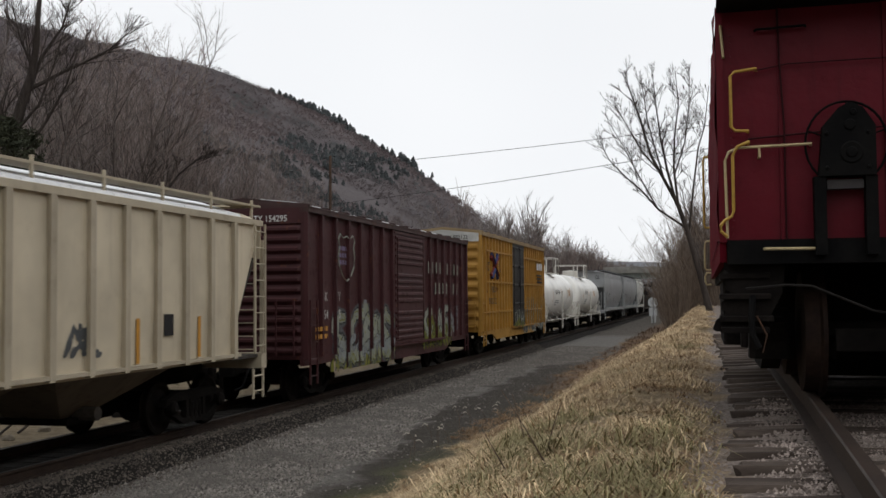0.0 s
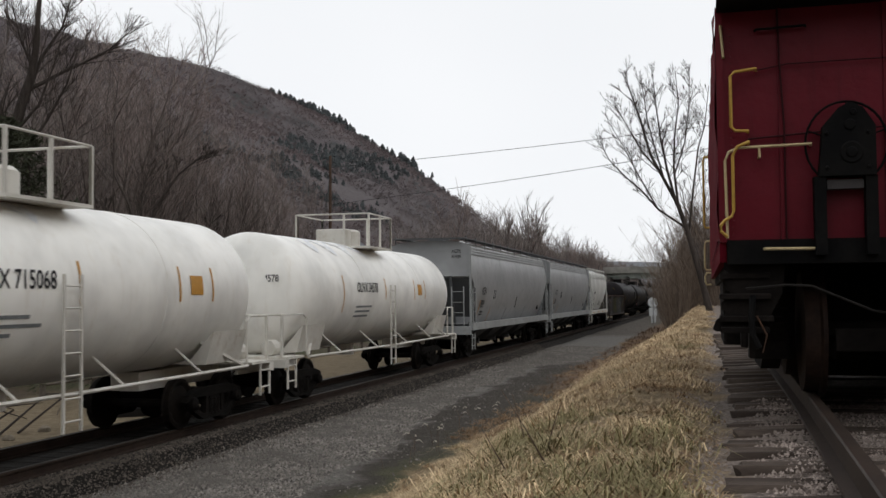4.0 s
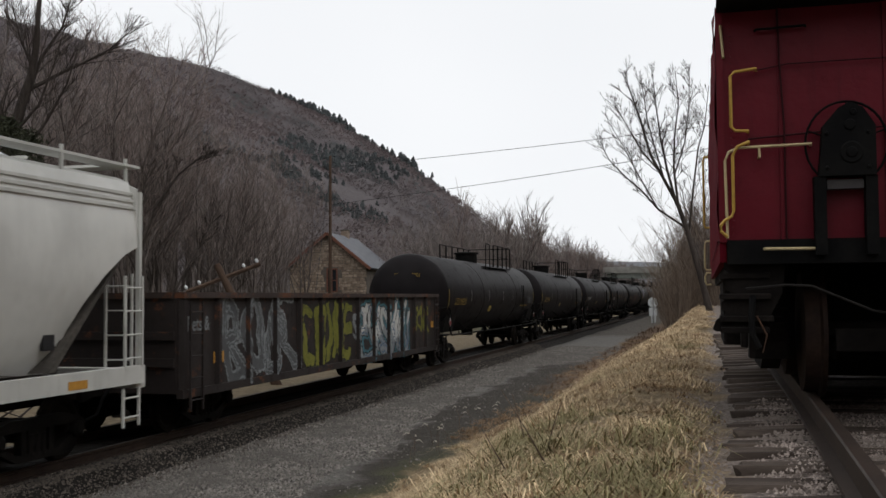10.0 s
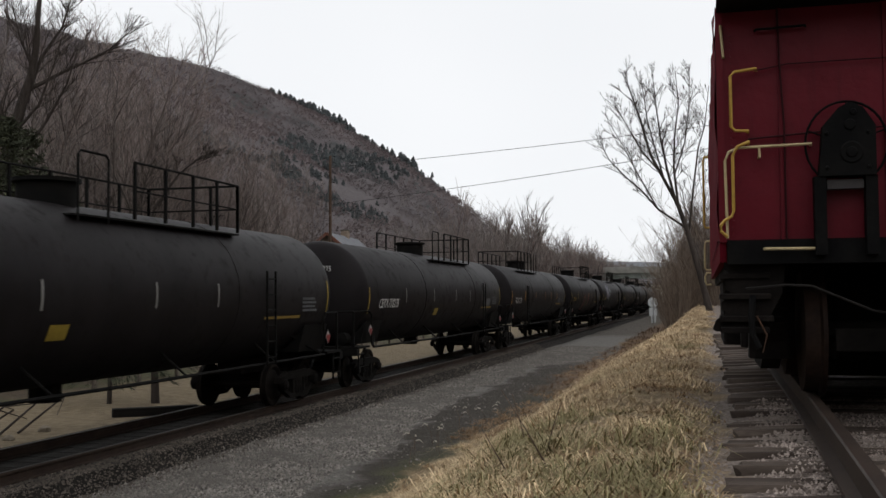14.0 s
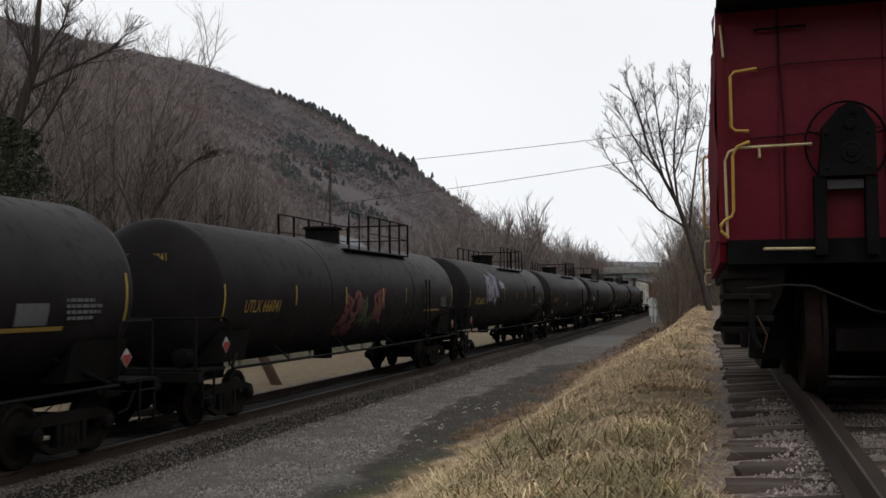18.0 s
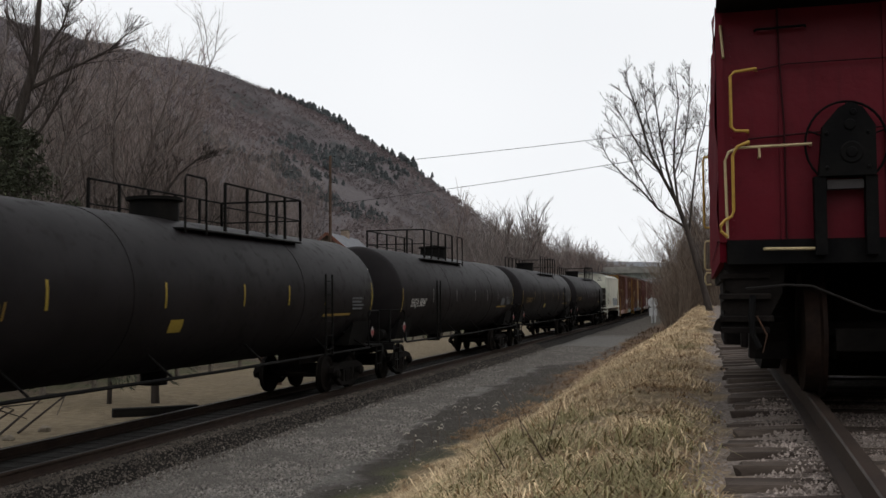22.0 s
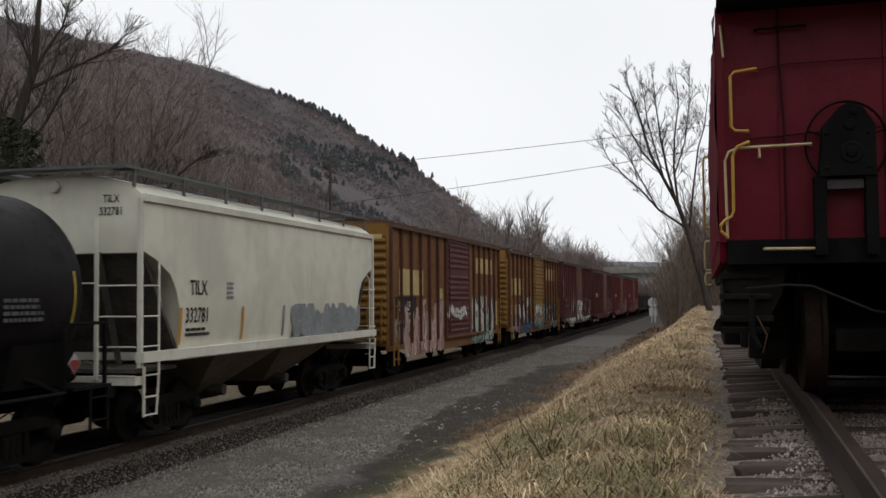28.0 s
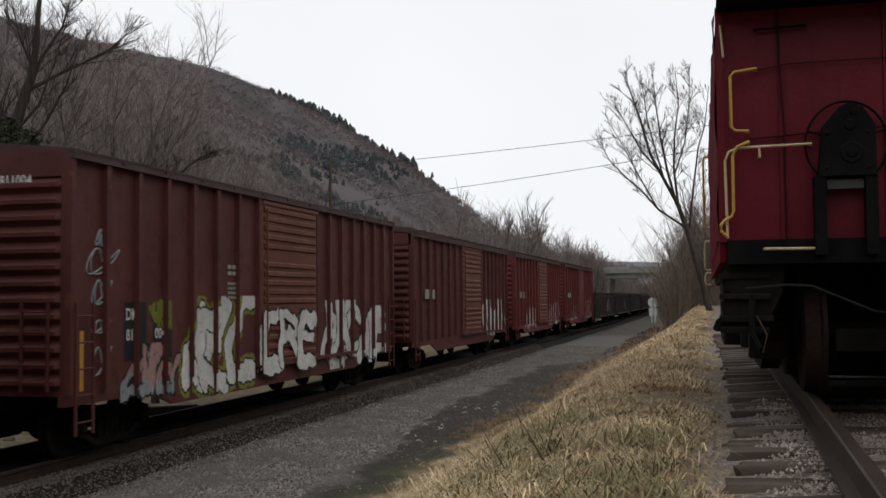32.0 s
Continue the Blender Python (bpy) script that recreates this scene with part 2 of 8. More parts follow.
    cross = calc(t, "MULTIPLY", band(t, along, 53, 60), calc(t, "SUBTRACT", 1.0, band(t, along, 70, 75)))
    puddle = calc(t, "MULTIPLY", calc(t, "MULTIPLY", band(t, along, 46, 48), calc(t, "SUBTRACT", 1.0, band(t, along, 52, 54))), band(t, xw, -8.2, -7.4))
    col = mixer(t, calc(t, "MULTIPLY", puddle, 0.75), col, (0.05, 0.045, 0.04))
    col = mixer(t, calc(t, "MULTIPLY", cross, calc(t, "MULTIPLY", band(t, mid, 0.25, 0.6), 0.45)), col, (0.22, 0.21, 0.195))
    col = mixer(t, calc(t, "MULTIPLY", band(t, along, 71, 78), calc(t, "ADD", 0.35, calc(t, "MULTIPLY", mid, 0.5))), col, (0.07, 0.055, 0.042))
    toe = calc(t, "ADD", xw, calc(t, "MULTIPLY", band(t, Y, 19, 33), -1.7))
    weedy = mixer(t, band(t, fine, 0.35, 0.7), (0.1, 0.062, 0.04), (0.2, 0.135, 0.085))
    col = mixer(t, calc(t, "MULTIPLY", band(t, xw, -5.5, -4.6), band(t, Y, 27, 37)), col, weedy)
    col = mixer(t, band(t, toe, -4.8, -4.3), col, straw)
    col = mixer(t, band(t, X, 7, 10), col, leaf)
    col = mixer(t, band(t, calc(t, "ADD", X, calc(t, "MULTIPLY", wob, 0.6)), -0.16, 0.1), col, mixer(t, band(t, fine, 0.35, 0.7), (0.1, 0.078, 0.066), (0.33, 0.278, 0.242)))
    # ground grows darker towards the main track
    track_dark = calc(t, "SUBTRACT", 1.0, band(t, calc(t, "ADD", X, calc(t, "MULTIPLY", wob, 0.5)), -9.2, -7.9))
    col = mixer(t, calc(t, "MULTIPLY", track_dark, 0.75), col, (0.016, 0.014, 0.013))
    west = calc(t, "SUBTRACT", 1.0, band(t, xw, -12.6, -12.0))
    col = mixer(t, west, col, pale)
    col = mixer(t, calc(t, "SUBTRACT", 1.0, band(t, xw, -19.6, -18.2)), col, mixer(t, band(t, big, 0.4, 0.6), leaf, moss))
    col = mixer(t, calc(t, "SUBTRACT", 1.0, band(t, xw, -70, -50)), col, wood)
    col = mixer(t, calc(t, "MULTIPLY", scree, band(t, noisy(t, vec, 0.5, 6, 0.8), 0.45, 0.6)), col, rock)
    far = band(t, Y, 300, 500)
    col = mixer(t, calc(t, "MULTIPLY", far, band(t, X, -60, -40)), col, wood)
    # distance haze painted in: far ground turns a flat bluish grey
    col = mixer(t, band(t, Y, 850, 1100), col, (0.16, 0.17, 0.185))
    t.links.new(col, b.inputs["Base Color"])
    b.inputs["Roughness"].default_value = 0.95
    b.inputs["Specular IOR Level"].default_value = 0.25
    bump(t, b, calc(t, "ADD", fine, calc(t, "MULTIPLY", vor.outputs["Distance"], 1.5)), 0.8, 0.04)
    return m


def steps(*spans):
    out = []
    for a, b, n in spans:
        out += list(np.linspace(a, b, n, endpoint=False))
    return out + [spans[-1][1]]


xs = steps((-2500, -500, 14), (-500, -60, 62), (-60, -20, 16), (-20, -5, 20), (-5, 0, 26), (0, 6, 8), (6, 60, 8), (60, 2500, 14))
ys = steps((-600, -20, 12), (-20, 0, 8), (0, 60, 70), (60, 200, 46), (200, 560, 45), (560, 730, 58), (730, 800, 8), (800, 3500, 16))
gv = [(x, y, ground_z(x, y)) for y in ys for x in xs]
nx = len(xs)
gf = [(j * nx + i, j * nx + i + 1, (j + 1) * nx + i + 1, (j + 1) * nx + i) for j in range(len(ys) - 1) for i in range(nx - 1)]
MAT_GROUND = ground_material()
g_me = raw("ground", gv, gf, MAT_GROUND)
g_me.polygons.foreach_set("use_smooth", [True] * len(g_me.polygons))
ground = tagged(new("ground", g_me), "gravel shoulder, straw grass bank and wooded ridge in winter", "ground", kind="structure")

MAT_BALLAST = rough_mat("ballast", (0.011, 0.0095, 0.008), (0.024, 0.02, 0.017), 2.0, 22.0, 0.95, 0.9, 0.05)
MAT_RAIL = rough_mat("rail_rust", (0.03, 0.02, 0.016), (0.05, 0.034, 0.026), 3.0, 40.0, 0.6, 0.3, 0.005, 0.4)
MAT_RAILTOP = plain("rail_head", (0.09, 0.085, 0.08), 0.5, 0.4, 0.8)
MAT_TIE = rough_mat("tie_wood", (0.05, 0.037, 0.03), (0.115, 0.09, 0.073), 1.2, 20.0, 0.9, 0.6, 0.01, stretch=(0.8, 6, 6))
MAT_TIE_DARK = rough_mat("tie_creosote", (0.009, 0.008, 0.007), (0.018, 0.015, 0.013), 1.2, 20.0, 0.9, 0.5, 0.01, stretch=(0.8, 6, 6))

bal = Mesh()
bal.rings([[(TRACK_X + u, y, w) for u, w in ((-2.9, -0.6), (-1.7, -0.18), (1.3, -0.18), (1.4, -0.28), (1.55, -0.42), (1.68, -0.6))] for y in np.linspace(-60, 420, 60)], True)
ballast = solid("ballast", bal, MAT_BALLAST, "dark stone ballast under the main track", "ballast", kind="structure")


RAIL_SECTION = [(-0.075, -0.17), (0.075, -0.17), (0.072, -0.155), (0.015, -0.14), (0.012, -0.05), (0.036, -0.035), (0.036, -0.008), (0.028, 0.0), (-0.028, 0.0), (-0.036, -0.008), (-0.036, -0.035), (-0.012, -0.05), (-0.015, -0.14), (-0.072, -0.155)]


def ballast_z(x):
    return interp(x - TRACK_X, [1.3, 1.4, 1.55, 1.68], [-0.18, -0.28, -0.42, -0.6])


def rail(parent, centre, side, ys, z, bright):
    m = Mesh()
    m.rings([[(centre(y) + side * 0.753 + u, y, z + w) for u, w in RAIL_SECTION] for y in ys], True)
    r = part("rail", m, MAT_RAIL, parent)
    if bright:
        h = Mesh()
        h.rings([[(centre(y) + side * 0.753 + u, y, z + w) for u, w in ((-0.026, 0.0015), (0.026, 0.0015), (0.024, 0.004), (-0.024, 0.004))] for y in ys], True)
        part("rail_head", h, MAT_RAILTOP, r, "worn bright running surface")
    return r


main_track = thing("main_track", "main line rails on dark wooden ties", "railway track", kind="structure")
siding_track = thing("siding_track", "rusty siding rails on weathered grey wooden ties", "railway track", kind="structure")
for s in (-1, 1):
    rail(main_track, lambda y: TRACK_X, s, (-60, 100, 420), 0.0, True)
    rail(siding_track, siding_x, s, np.linspace(-8, 60, 40), SIDING_Z, False)


# ---- caboose on the siding ----
RED_SIDE = rough_mat("caboose_red_side", (0.11, 0.006, 0.014), (0.14, 0.009, 0.018), 1.0, 9.0, 0.75, 0.2, 0.02, spec=0.03)
RED = paint("caboose_red", (0.12, 0.006, 0.014), 0.42, (0.03, 0.004, 0.006), 0.35, 0.4, 0.0, 0.16, 0.15)
BLACK = rough_mat("black_iron", (0.005, 0.005, 0.0055), (0.010, 0.0095, 0.009), 2.5, 25.0, 0.7, 0.25, 0.01, spec=0.06)
UNDER = rough_mat("underframe", (0.009, 0.008, 0.0075), (0.019, 0.016, 0.0145), 1.5, 16.0, 0.9, 0.4, 0.01, spec=0.04)
YELLOW = plain("rail_yellow", (0.5, 0.31, 0.055), 0.5, 0.4)
CREAM = plain("rail_cream", (0.55, 0.45, 0.25), 0.5, 0.4)
RUSTY = rough_mat("rusty_steel", (0.10, 0.045, 0.022), (0.055, 0.032, 0.022), 3.0, 30.0, 0.8, 0.4, 0.01)
REDDARK = plain("dark_red_pipe", (0.03, 0.004, 0.006), 0.6, 0.15)
WHEELRUST = rough_mat("wheel_rust", (0.016, 0.009, 0.007), (0.032, 0.018, 0.012), 4.0, 25.0, 0.8, 0.3, 0.01)


def caboose():
    """Origin at the near end's middle, on the rail head; its length runs along +y."""
    c = thing("caboose", "red caboose with yellow grab irons parked on the siding", "caboose", m=pose(1.076, 7.02, 1.744, 0, 0, 0.45))
    c.scale = (0.72, 0.72, 0.72)
    W, L, z0, z1 = 1.40, 9.6, 1.30, 3.42
    C0 = 0.475
    WR, HW = W + 2 * C0, W + C0
    b = Mesh()
    b.box(-W, WR, 0.0, 0.06, z0, z1)
    b.box(-W, WR, L - 0.06, L, z0, z1)
    b.box(WR - 0.06, WR, 0.06, L - 0.06, z0, z1)
    b.box(-W + 0.06, WR - 0.06, 0.06, L - 0.06, z0, z0 + 0.06)
    body = part("body", b, RED, c, "glossy dark red sheet steel")
    # the visible side is made of slightly dented sheets
    rnd = random.Random(5)
    side = Mesh()
    n = 60
    rows = []
    for j in range(9):
        z = z0 + (z1 - z0) * j / 8
        rows.append([(-W - 0.012 - 0.03 * abs(math.sin(i * 0.7 + j * 1.1)) * rnd.random(), L * i / n, z) for i in range(n + 1)])
    side.rings(rows, False, False)
    part("side_sheet", side, RED_SIDE, body, smooth=60)
    sh = Mesh()
    sh.box(-W, -W + 0.06, 0.06, L - 0.06, z0, z1)
    part("side_wall", sh, RED, body)
    r = Mesh()
    arc = [(HW + 0.005) * math.cos(a) for a in np.linspace(0, math.pi, 17)]
    prof = [(C0 + x, z1 + 0.62 * (1 - (x / (HW + 0.006)) ** 2) ** 0.6) for x in arc]
    outline = prof + [(-W - 0.005, z1 - 0.05), (WR + 0.005, z1 - 0.05)]
    r.prism(outline, "y", -0.45, L + 0.45)
    part("roof", r, BLACK, c, "dark curved roof overhanging the end", smooth=40)
    for x in (-0.86, 0.02, 0.86, 1.7):
        s = Mesh()
        s.box(x - 0.02, x + 0.02, -0.025, -0.002, z0, z1)
        part("seam", s, RED, body)
    rv = Mesh()
    for x in (-1.29, 2.3):
        for k in range(34):
            z = z0 + 0.06 + k * 0.062
            rv.box(x - 0.008, x + 0.008, -0.012, 0.0, z - 0.008, z + 0.008)
    tagged(part("rivets", rv, RED, body), kind="stuff")
    part("side_skirt", Mesh().box(-W - 0.014, -W + 0.045, 0.0, L, 1.1, z0 - 0.001), RED_SIDE, body)
    post = Mesh()
    post.box(-W - 0.015, -W + 0.05, -0.02, 0.05, z0 - 0.02, z1)
    part("corner_post", post, RED, body)
    # end sill and under-frame
    s = Mesh()
    s.box(-W + 0.05, WR, -0.08, 0.10, 1.08, z0 - 0.004)
    part("end_sill", s, BLACK, c, "black end sill")
    s = Mesh()
    s.box(C0 - 0.35, C0 + 0.35, 0.1, L, 0.70, 1.08)
    s.box(-W + 0.05, -W + 0.16, 0.1, L, 0.98, 1.29)
    s.box(-W + 0.2, WR - 0.2, 1.6, 1.68, 0.5, 1.19)
    s.box(WR - 0.16, WR - 0.05, 0.1, L, 0.98, 1.29)
    s.box(C0 - 0.4, C0 + 0.4, -0.75, 0.1, 0.70, 1.03)
    part("under_frame", s, UNDER, c)
    cp = Mesh()
    cp.soft(C0 - 0.17, C0 + 0.17, -1.05, -0.7, 0.72, 0.98, 0.03)
    cp.soft(C0 - 0.26, C0 + 0.26, -1.3, -1.05, 0.68, 1.0, 0.05)
    part("coupler", cp, UNDER, c)
    # steps at the corner: stepped plates below the sill
    for k, (z, y0, y1, w) in enumerate(((0.985, 0.0, 0.62, 0.42), (0.80, -0.02, 0.62, 0.42), (0.60, -0.04, 0.62, 0.44), (0.5, -0.06, 0.62, 0.4))):
        t = Mesh()
        t.soft(-W - 0.02, -W + w, y0, y1, z - 0.03, z + 0.02, 0.01)
        part("step_tread", t, UNDER, c)
    st = Mesh()
    prof = [(-W + 0.02, 1.1), (-W + 0.02, 1.04), (-W + 0.08, 0.99), (-W + 0.03, 0.94), (-W + 0.03, 0.88), (-W + 0.08, 0.82), (-W - 0.01, 0.74), (-W - 0.01, 0.68), (-W + 0.04, 0.65), (-W - 0.06, 0.58), (-W - 0.09, 0.5), (-W - 0.06, 0.48), (-W + 0.32, 0.48), (-W + 0.40, 0.6), (-W + 0.52, 0.82), (-W + 0.55, 1.1)]
    st.prism(prof, "y", 0.02, 0.06)
    part("step_side", st, UNDER, c)
    hose = Mesh()
    hose.pipe([(-W + 0.26, -0.1, 0.8), (-W + 0.24, -0.14, 0.62), (-W + 0.25, -0.16, 0.45), (-W + 0.30, -0.17, 0.34)], 0.03, 8)
    part("air_hose", hose, BLACK, c)
    hc = Mesh()
    hc.pipe([(-W + 0.29, -0.1, 0.62), (-W + 0.37, -0.14, 0.45), (-W + 0.33, -0.16, 0.3)], 0.008, 6)
    part("uncoupling_chain", hc, RUSTY, c)
    lever = Mesh()
    lever.pipe([(-W + 0.2, -0.12, 0.86), (-W + 0.55, -0.13, 0.89), (-W + 0.75, -0.13, 0.88), (-0.15, -0.14, 0.66), (0.5, -0.14, 0.56)], 0.012, 6)
    part("cut_lever", lever, plain("dull_iron", (0.022, 0.02, 0.019), 0.8, 0.1), c, "thin bent uncoupling rod")
    # trucks
    for y in (2.0, 7.6):
        tr = part("truck", Mesh().box(C0 - 1.2, C0 + 1.2, y - 0.2, y + 0.2, 0.35, 0.78), UNDER, c)
        for sx in (-1, 1):
            part("side_frame", Mesh().prism([(y - 1.45, 0.55), (y - 1.0, 0.72), (y - 0.4, 0.4), (y + 0.4, 0.4), (y + 1.0, 0.72), (y + 1.45, 0.55), (y + 1.25, 0.28), (y + 0.6, 0.06), (y - 0.6, 0.06), (y - 1.25, 0.28)][::-1], "x", C0 + sx * 1.4 - 0.09, C0 + sx * 1.4 + 0.09), UNDER, tr)
            for dy in (-1.11, 1.11):
                part("journal_box", Mesh().soft(C0 + sx * 1.42 - 0.2, C0 + sx * 1.42 + 0.2, y + dy - 0.2, y + dy + 0.2, 0.2, 0.68, 0.05), UNDER, tr)
                w = Mesh()
                w.lathe([(0.13, -0.09), (0.49, -0.09), (0.57, -0.08), (0.583, 0.05), (0.62, 0.07), (0.62, 0.11), (0.49, 0.11), (0.13, 0.07)], 30, "x", (0, y + dy, 0.453))
                for i, (vx, vy, vz) in enumerate(w.v):
                    w.v[i] = (C0 + sx * 1.06 - sx * vx, vy, vz)
                part("wheel", w, WHEELRUST, tr, "rusty dark brown steel wheel", smooth=35)
        for dy in (-1.11, 1.11):
            part("axle", Mesh().pipe([(C0 - 1.0, y + dy, 0.453), (C0 + 1.0, y + dy, 0.453)], 0.1, 10), UNDER, tr)
        part("brake_beam", Mesh().box(C0 - 0.9, C0 + 0.9, y - 1.85, y - 1.76, 0.3, 0.5), UNDER, tr)
    # blocks added under the body so no lit ground shows through
    part("equipment_box", Mesh().soft(C0 - 1.2, C0 + 1.2, 3.9, 5.7, 0.1, 1.07, 0.03), UNDER, c)
    part("water_tank", Mesh().soft(C0 - 0.9, C0 + 0.9, 4.1, 5.5, -0.2, 0.098, 0.03), UNDER, c)
    for sx in (-1, 1):
        part("battery_box", Mesh().soft(C0 + sx * 1.5 - 0.3, C0 + sx * 1.5 + 0.3, 3.6, 6.0, 0.2, 1.07, 0.03), UNDER, c)
    part("floor_plate", Mesh().box(-W + 0.16, WR - 0.16, 0.12, L - 0.1, 1.2, 1.29), UNDER, c)
    part("brake_cylinder", Mesh().lathe([(0.05, 0), (0.2, 0.03), (0.2, 0.55), (0.08, 0.6)], 14, "y", (1.4, 0.4, 0.75)), UNDER, c)
    # one more added block, keeps the space round the first truck dark
    part("draft_box", Mesh().soft(C0 - 0.75, C0 + 0.75, 1.5, 3.4, 0.15, 0.95, 0.03), UNDER, c)
    # handrails and grab irons on the end and the sides
    def bar(name, pts, r, mat, label=""):
        m = Mesh()
        m.pipe(pts, r, 8)
        return part(name, m, mat, c, label, smooth=50)
    bar("grab_iron", [(-W + 0.33, -0.03, 2.82), (-W + 0.33, -0.11, 2.82), (-W + 0.14, -0.11, 2.80), (-W + 0.105, -0.11, 2.76), (-W + 0.105, -0.11, 2.31), (-W + 0.14, -0.11, 2.27), (-W + 0.25, -0.11, 2.265), (-W + 0.25, -0.03, 2.265)], 0.0145, YELLOW, "bent yellow grab iron")
    bar("hand_rail", [(-W + 0.25, -0.03, 2.16), (-W + 0.25, -0.16, 2.16), (-W + 0.15, -0.16, 2.12), (-W + 0.11, -0.16, 2.04), (-W + 0.11, -0.16, 1.55), (-W + 0.09, -0.165, 1.5), (-W + 0.03, -0.17, 1.465), (-W - 0.005, -0.17, 1.42), (-W + 0.0, -0.17, 1.37), (-W + 0.055, -0.16, 1.32)], 0.0145, YELLOW, "bent yellow hand rail")
    bar("hand_rail", [(-W + 0.055, -0.12, 1.31), (-W + 0.045, -0.12, 2.0), (-W + 0.08, -0.12, 2.08), (-W + 0.16, -0.12, 2.115), (-0.62, -0.12, 2.125), (-0.62, -0.02, 2.125)], 0.013, CREAM, "cream end railing")
    bar("rail_bracket", [(-1.06, -0.12, 2.12), (-1.06, -0.12, 2.03), (-1.06, -0.01, 2.03)], 0.012, CREAM)
    bar("grab_iron", [(-1.03, -0.08, 1.21), (-1.03, -0.13, 1.21), (-0.53, -0.13, 1.205), (-0.53, -0.08, 1.205)], 0.014, CREAM, "straight cream grab iron")
    bar("grab_iron", [(-W + 0.03, -0.03, 3.24), (-W + 0.03, -0.06, 3.24), (-W + 0.05, -0.06, 2.95), (-W + 0.05, -0.03, 2.95)], 0.012, CREAM)
    bar("grab_iron", [(-1.07, -0.03, 3.18), (-1.07, -0.07, 3.18), (-0.64, -0.07, 3.19), (-0.64, -0.03, 3.19)], 0.012, BLACK)
    for y, za, zb, r, mat in ((9.2, 2.0, 3.25, 0.02, YELLOW), (9.0, 1.25, 1.75, 0.018, CREAM), (9.1, 1.0, 1.2, 0.018, CREAM)):
        bar("grab_iron", [(-W - 0.02, y, zb), (-W - 0.10, y, zb), (-W - 0.12, y, zb - 0.06), (-W - 0.12, y, za + 0.05), (-W - 0.10, y, za), (-W - 0.02, y, za)], r, mat)
    # pipes and conduit, brake stand and wheel
    bar("conduit", [(-0.88, -0.05, z1), (-0.87, -0.05, 2.9), (-0.84, -0.05, 2.3), (-0.84, -0.04, 1.3)], 0.009, REDDARK)
    bar("conduit", [(-W + 0.35, -0.045, 2.82), (-0.8, -0.045, 2.86), (WR, -0.045, 2.88)], 0.006, REDDARK)
    bar("conduit", [(-W + 0.25, -0.045, 2.2), (-0.2, -0.045, 2.26), (0.3, -0.045, 2.26)], 0.009, REDDARK)
    wheel = Mesh()
    ring = [(0.34 * math.cos(a) - 0.33, -0.09, 2.12 + 0.37 * math.sin(a)) for a in np.linspace(0, 2 * math.pi, 33)]
    wheel.pipe(ring, 0.011, 6)
    for a in (0.3, 1.55, 2.8, 4.0, 5.3):
        wheel.pipe([(-0.33, -0.09, 2.12), (-0.33 + 0.34 * math.cos(a), -0.09, 2.12 + 0.37 * math.sin(a))], 0.008, 5)
    part("brake_wheel", wheel, BLACK, c, "black spoked brake wheel")
    box = Mesh()
    box.prism([(-0.57, 1.83), (-0.10, 1.83), (-0.10, 2.26), (-0.2, 2.42), (-0.3, 2.47), (-0.4, 2.42), (-0.53, 2.27)], "y", -0.19, -0.03)
    part("gear_box", box, BLACK, c, "black brake gear housing")
    knob = Mesh()
    knob.lathe([(0.02, -0.022), (0.04, -0.02), (0.05, -0.008), (0.085, -0.012), (0.1, 0.0)], 18, "y", (-0.3, -0.19, 2.03))
    part("gear_cover", knob, BLACK, c, smooth=40)
    for x, z, rad in ((-0.31, 2.27, 0.052), (-0.28, 2.38, 0.03), (-0.5, 1.9, 0.018), (-0.16, 1.9, 0.018), (-0.5, 2.2, 0.018), (-0.16, 2.2, 0.018)):
        part("bolt_head", Mesh().lathe([(0.01, -0.018), (rad * 0.8, -0.015), (rad, 0.0)], 10, "y", (x, -0.19, z)), BLACK, c, smooth=40)
    for x in (-0.56, -0.14):
        p = Mesh()
        p.box(x - 0.05, x + 0.05, -0.17, -0.02, 1.15, 1.83)
        part("stand_leg", p, BLACK, c)
    pl = Mesh()
    pl.box(-0.5, -0.2, -0.14, -0.02, 1.72, 1.80)
    part("stand_plate", pl, plain("grey_plate", (0.05, 0.045, 0.045), 0.6), c, "worn grey plate")
    return c


caboose()


# ---- sign, poles, wires, bridge, house, fence ----
GALV = plain("sign_back", (0.74, 0.76, 0.77), 0.5, 0.5)
WOODPOLE = rough_mat("pole_wood", (0.06, 0.038, 0.027), (0.11, 0.072, 0.052), 1.0, 16.0, 0.9, 0.5, 0.01, stretch=(5, 5, 0.6))
WOODGREY = rough_mat("grey_wood", (0.10, 0.085, 0.07), (0.17, 0.145, 0.12), 1.0, 16.0, 0.9, 0.5, 0.01, stretch=(4, 1, 4))


def road_sign(x, y):
    z = ground_z(x, y)
    s = thing("road_sign", "pale backs of an octagon sign and a plate on twin legs", "sign", m=pose(x, y, z, 0, 0, -4))
    for dx in (-0.17, 0.17):
        part("leg", Mesh().box(dx - 0.06, dx + 0.06, 0.03, 0.10, -0.25, 0.95), GALV, s)
    part("plate", Mesh().soft(-0.42, 0.42, 0, 0.02, 0.75, 1.6, 0.004), GALV, s)
    o = Mesh()
    o.prism([(0.56 * math.cos(a), 2.15 + 0.56 * math.sin(a)) for a in (math.pi / 8 + k * math.pi / 4 for k in range(8))], "y", 0.0, 0.02)
    part("octagon", o, GALV, s, "octagonal plate")
    p = Mesh()
    p.box(-0.05, 0.05, -0.07, -0.003, -0.25, 2.68)
    part("post", p, plain("post_grey", (0.3, 0.31, 0.31), 0.5), s)
    return s


road_sign(-5.9, 111)


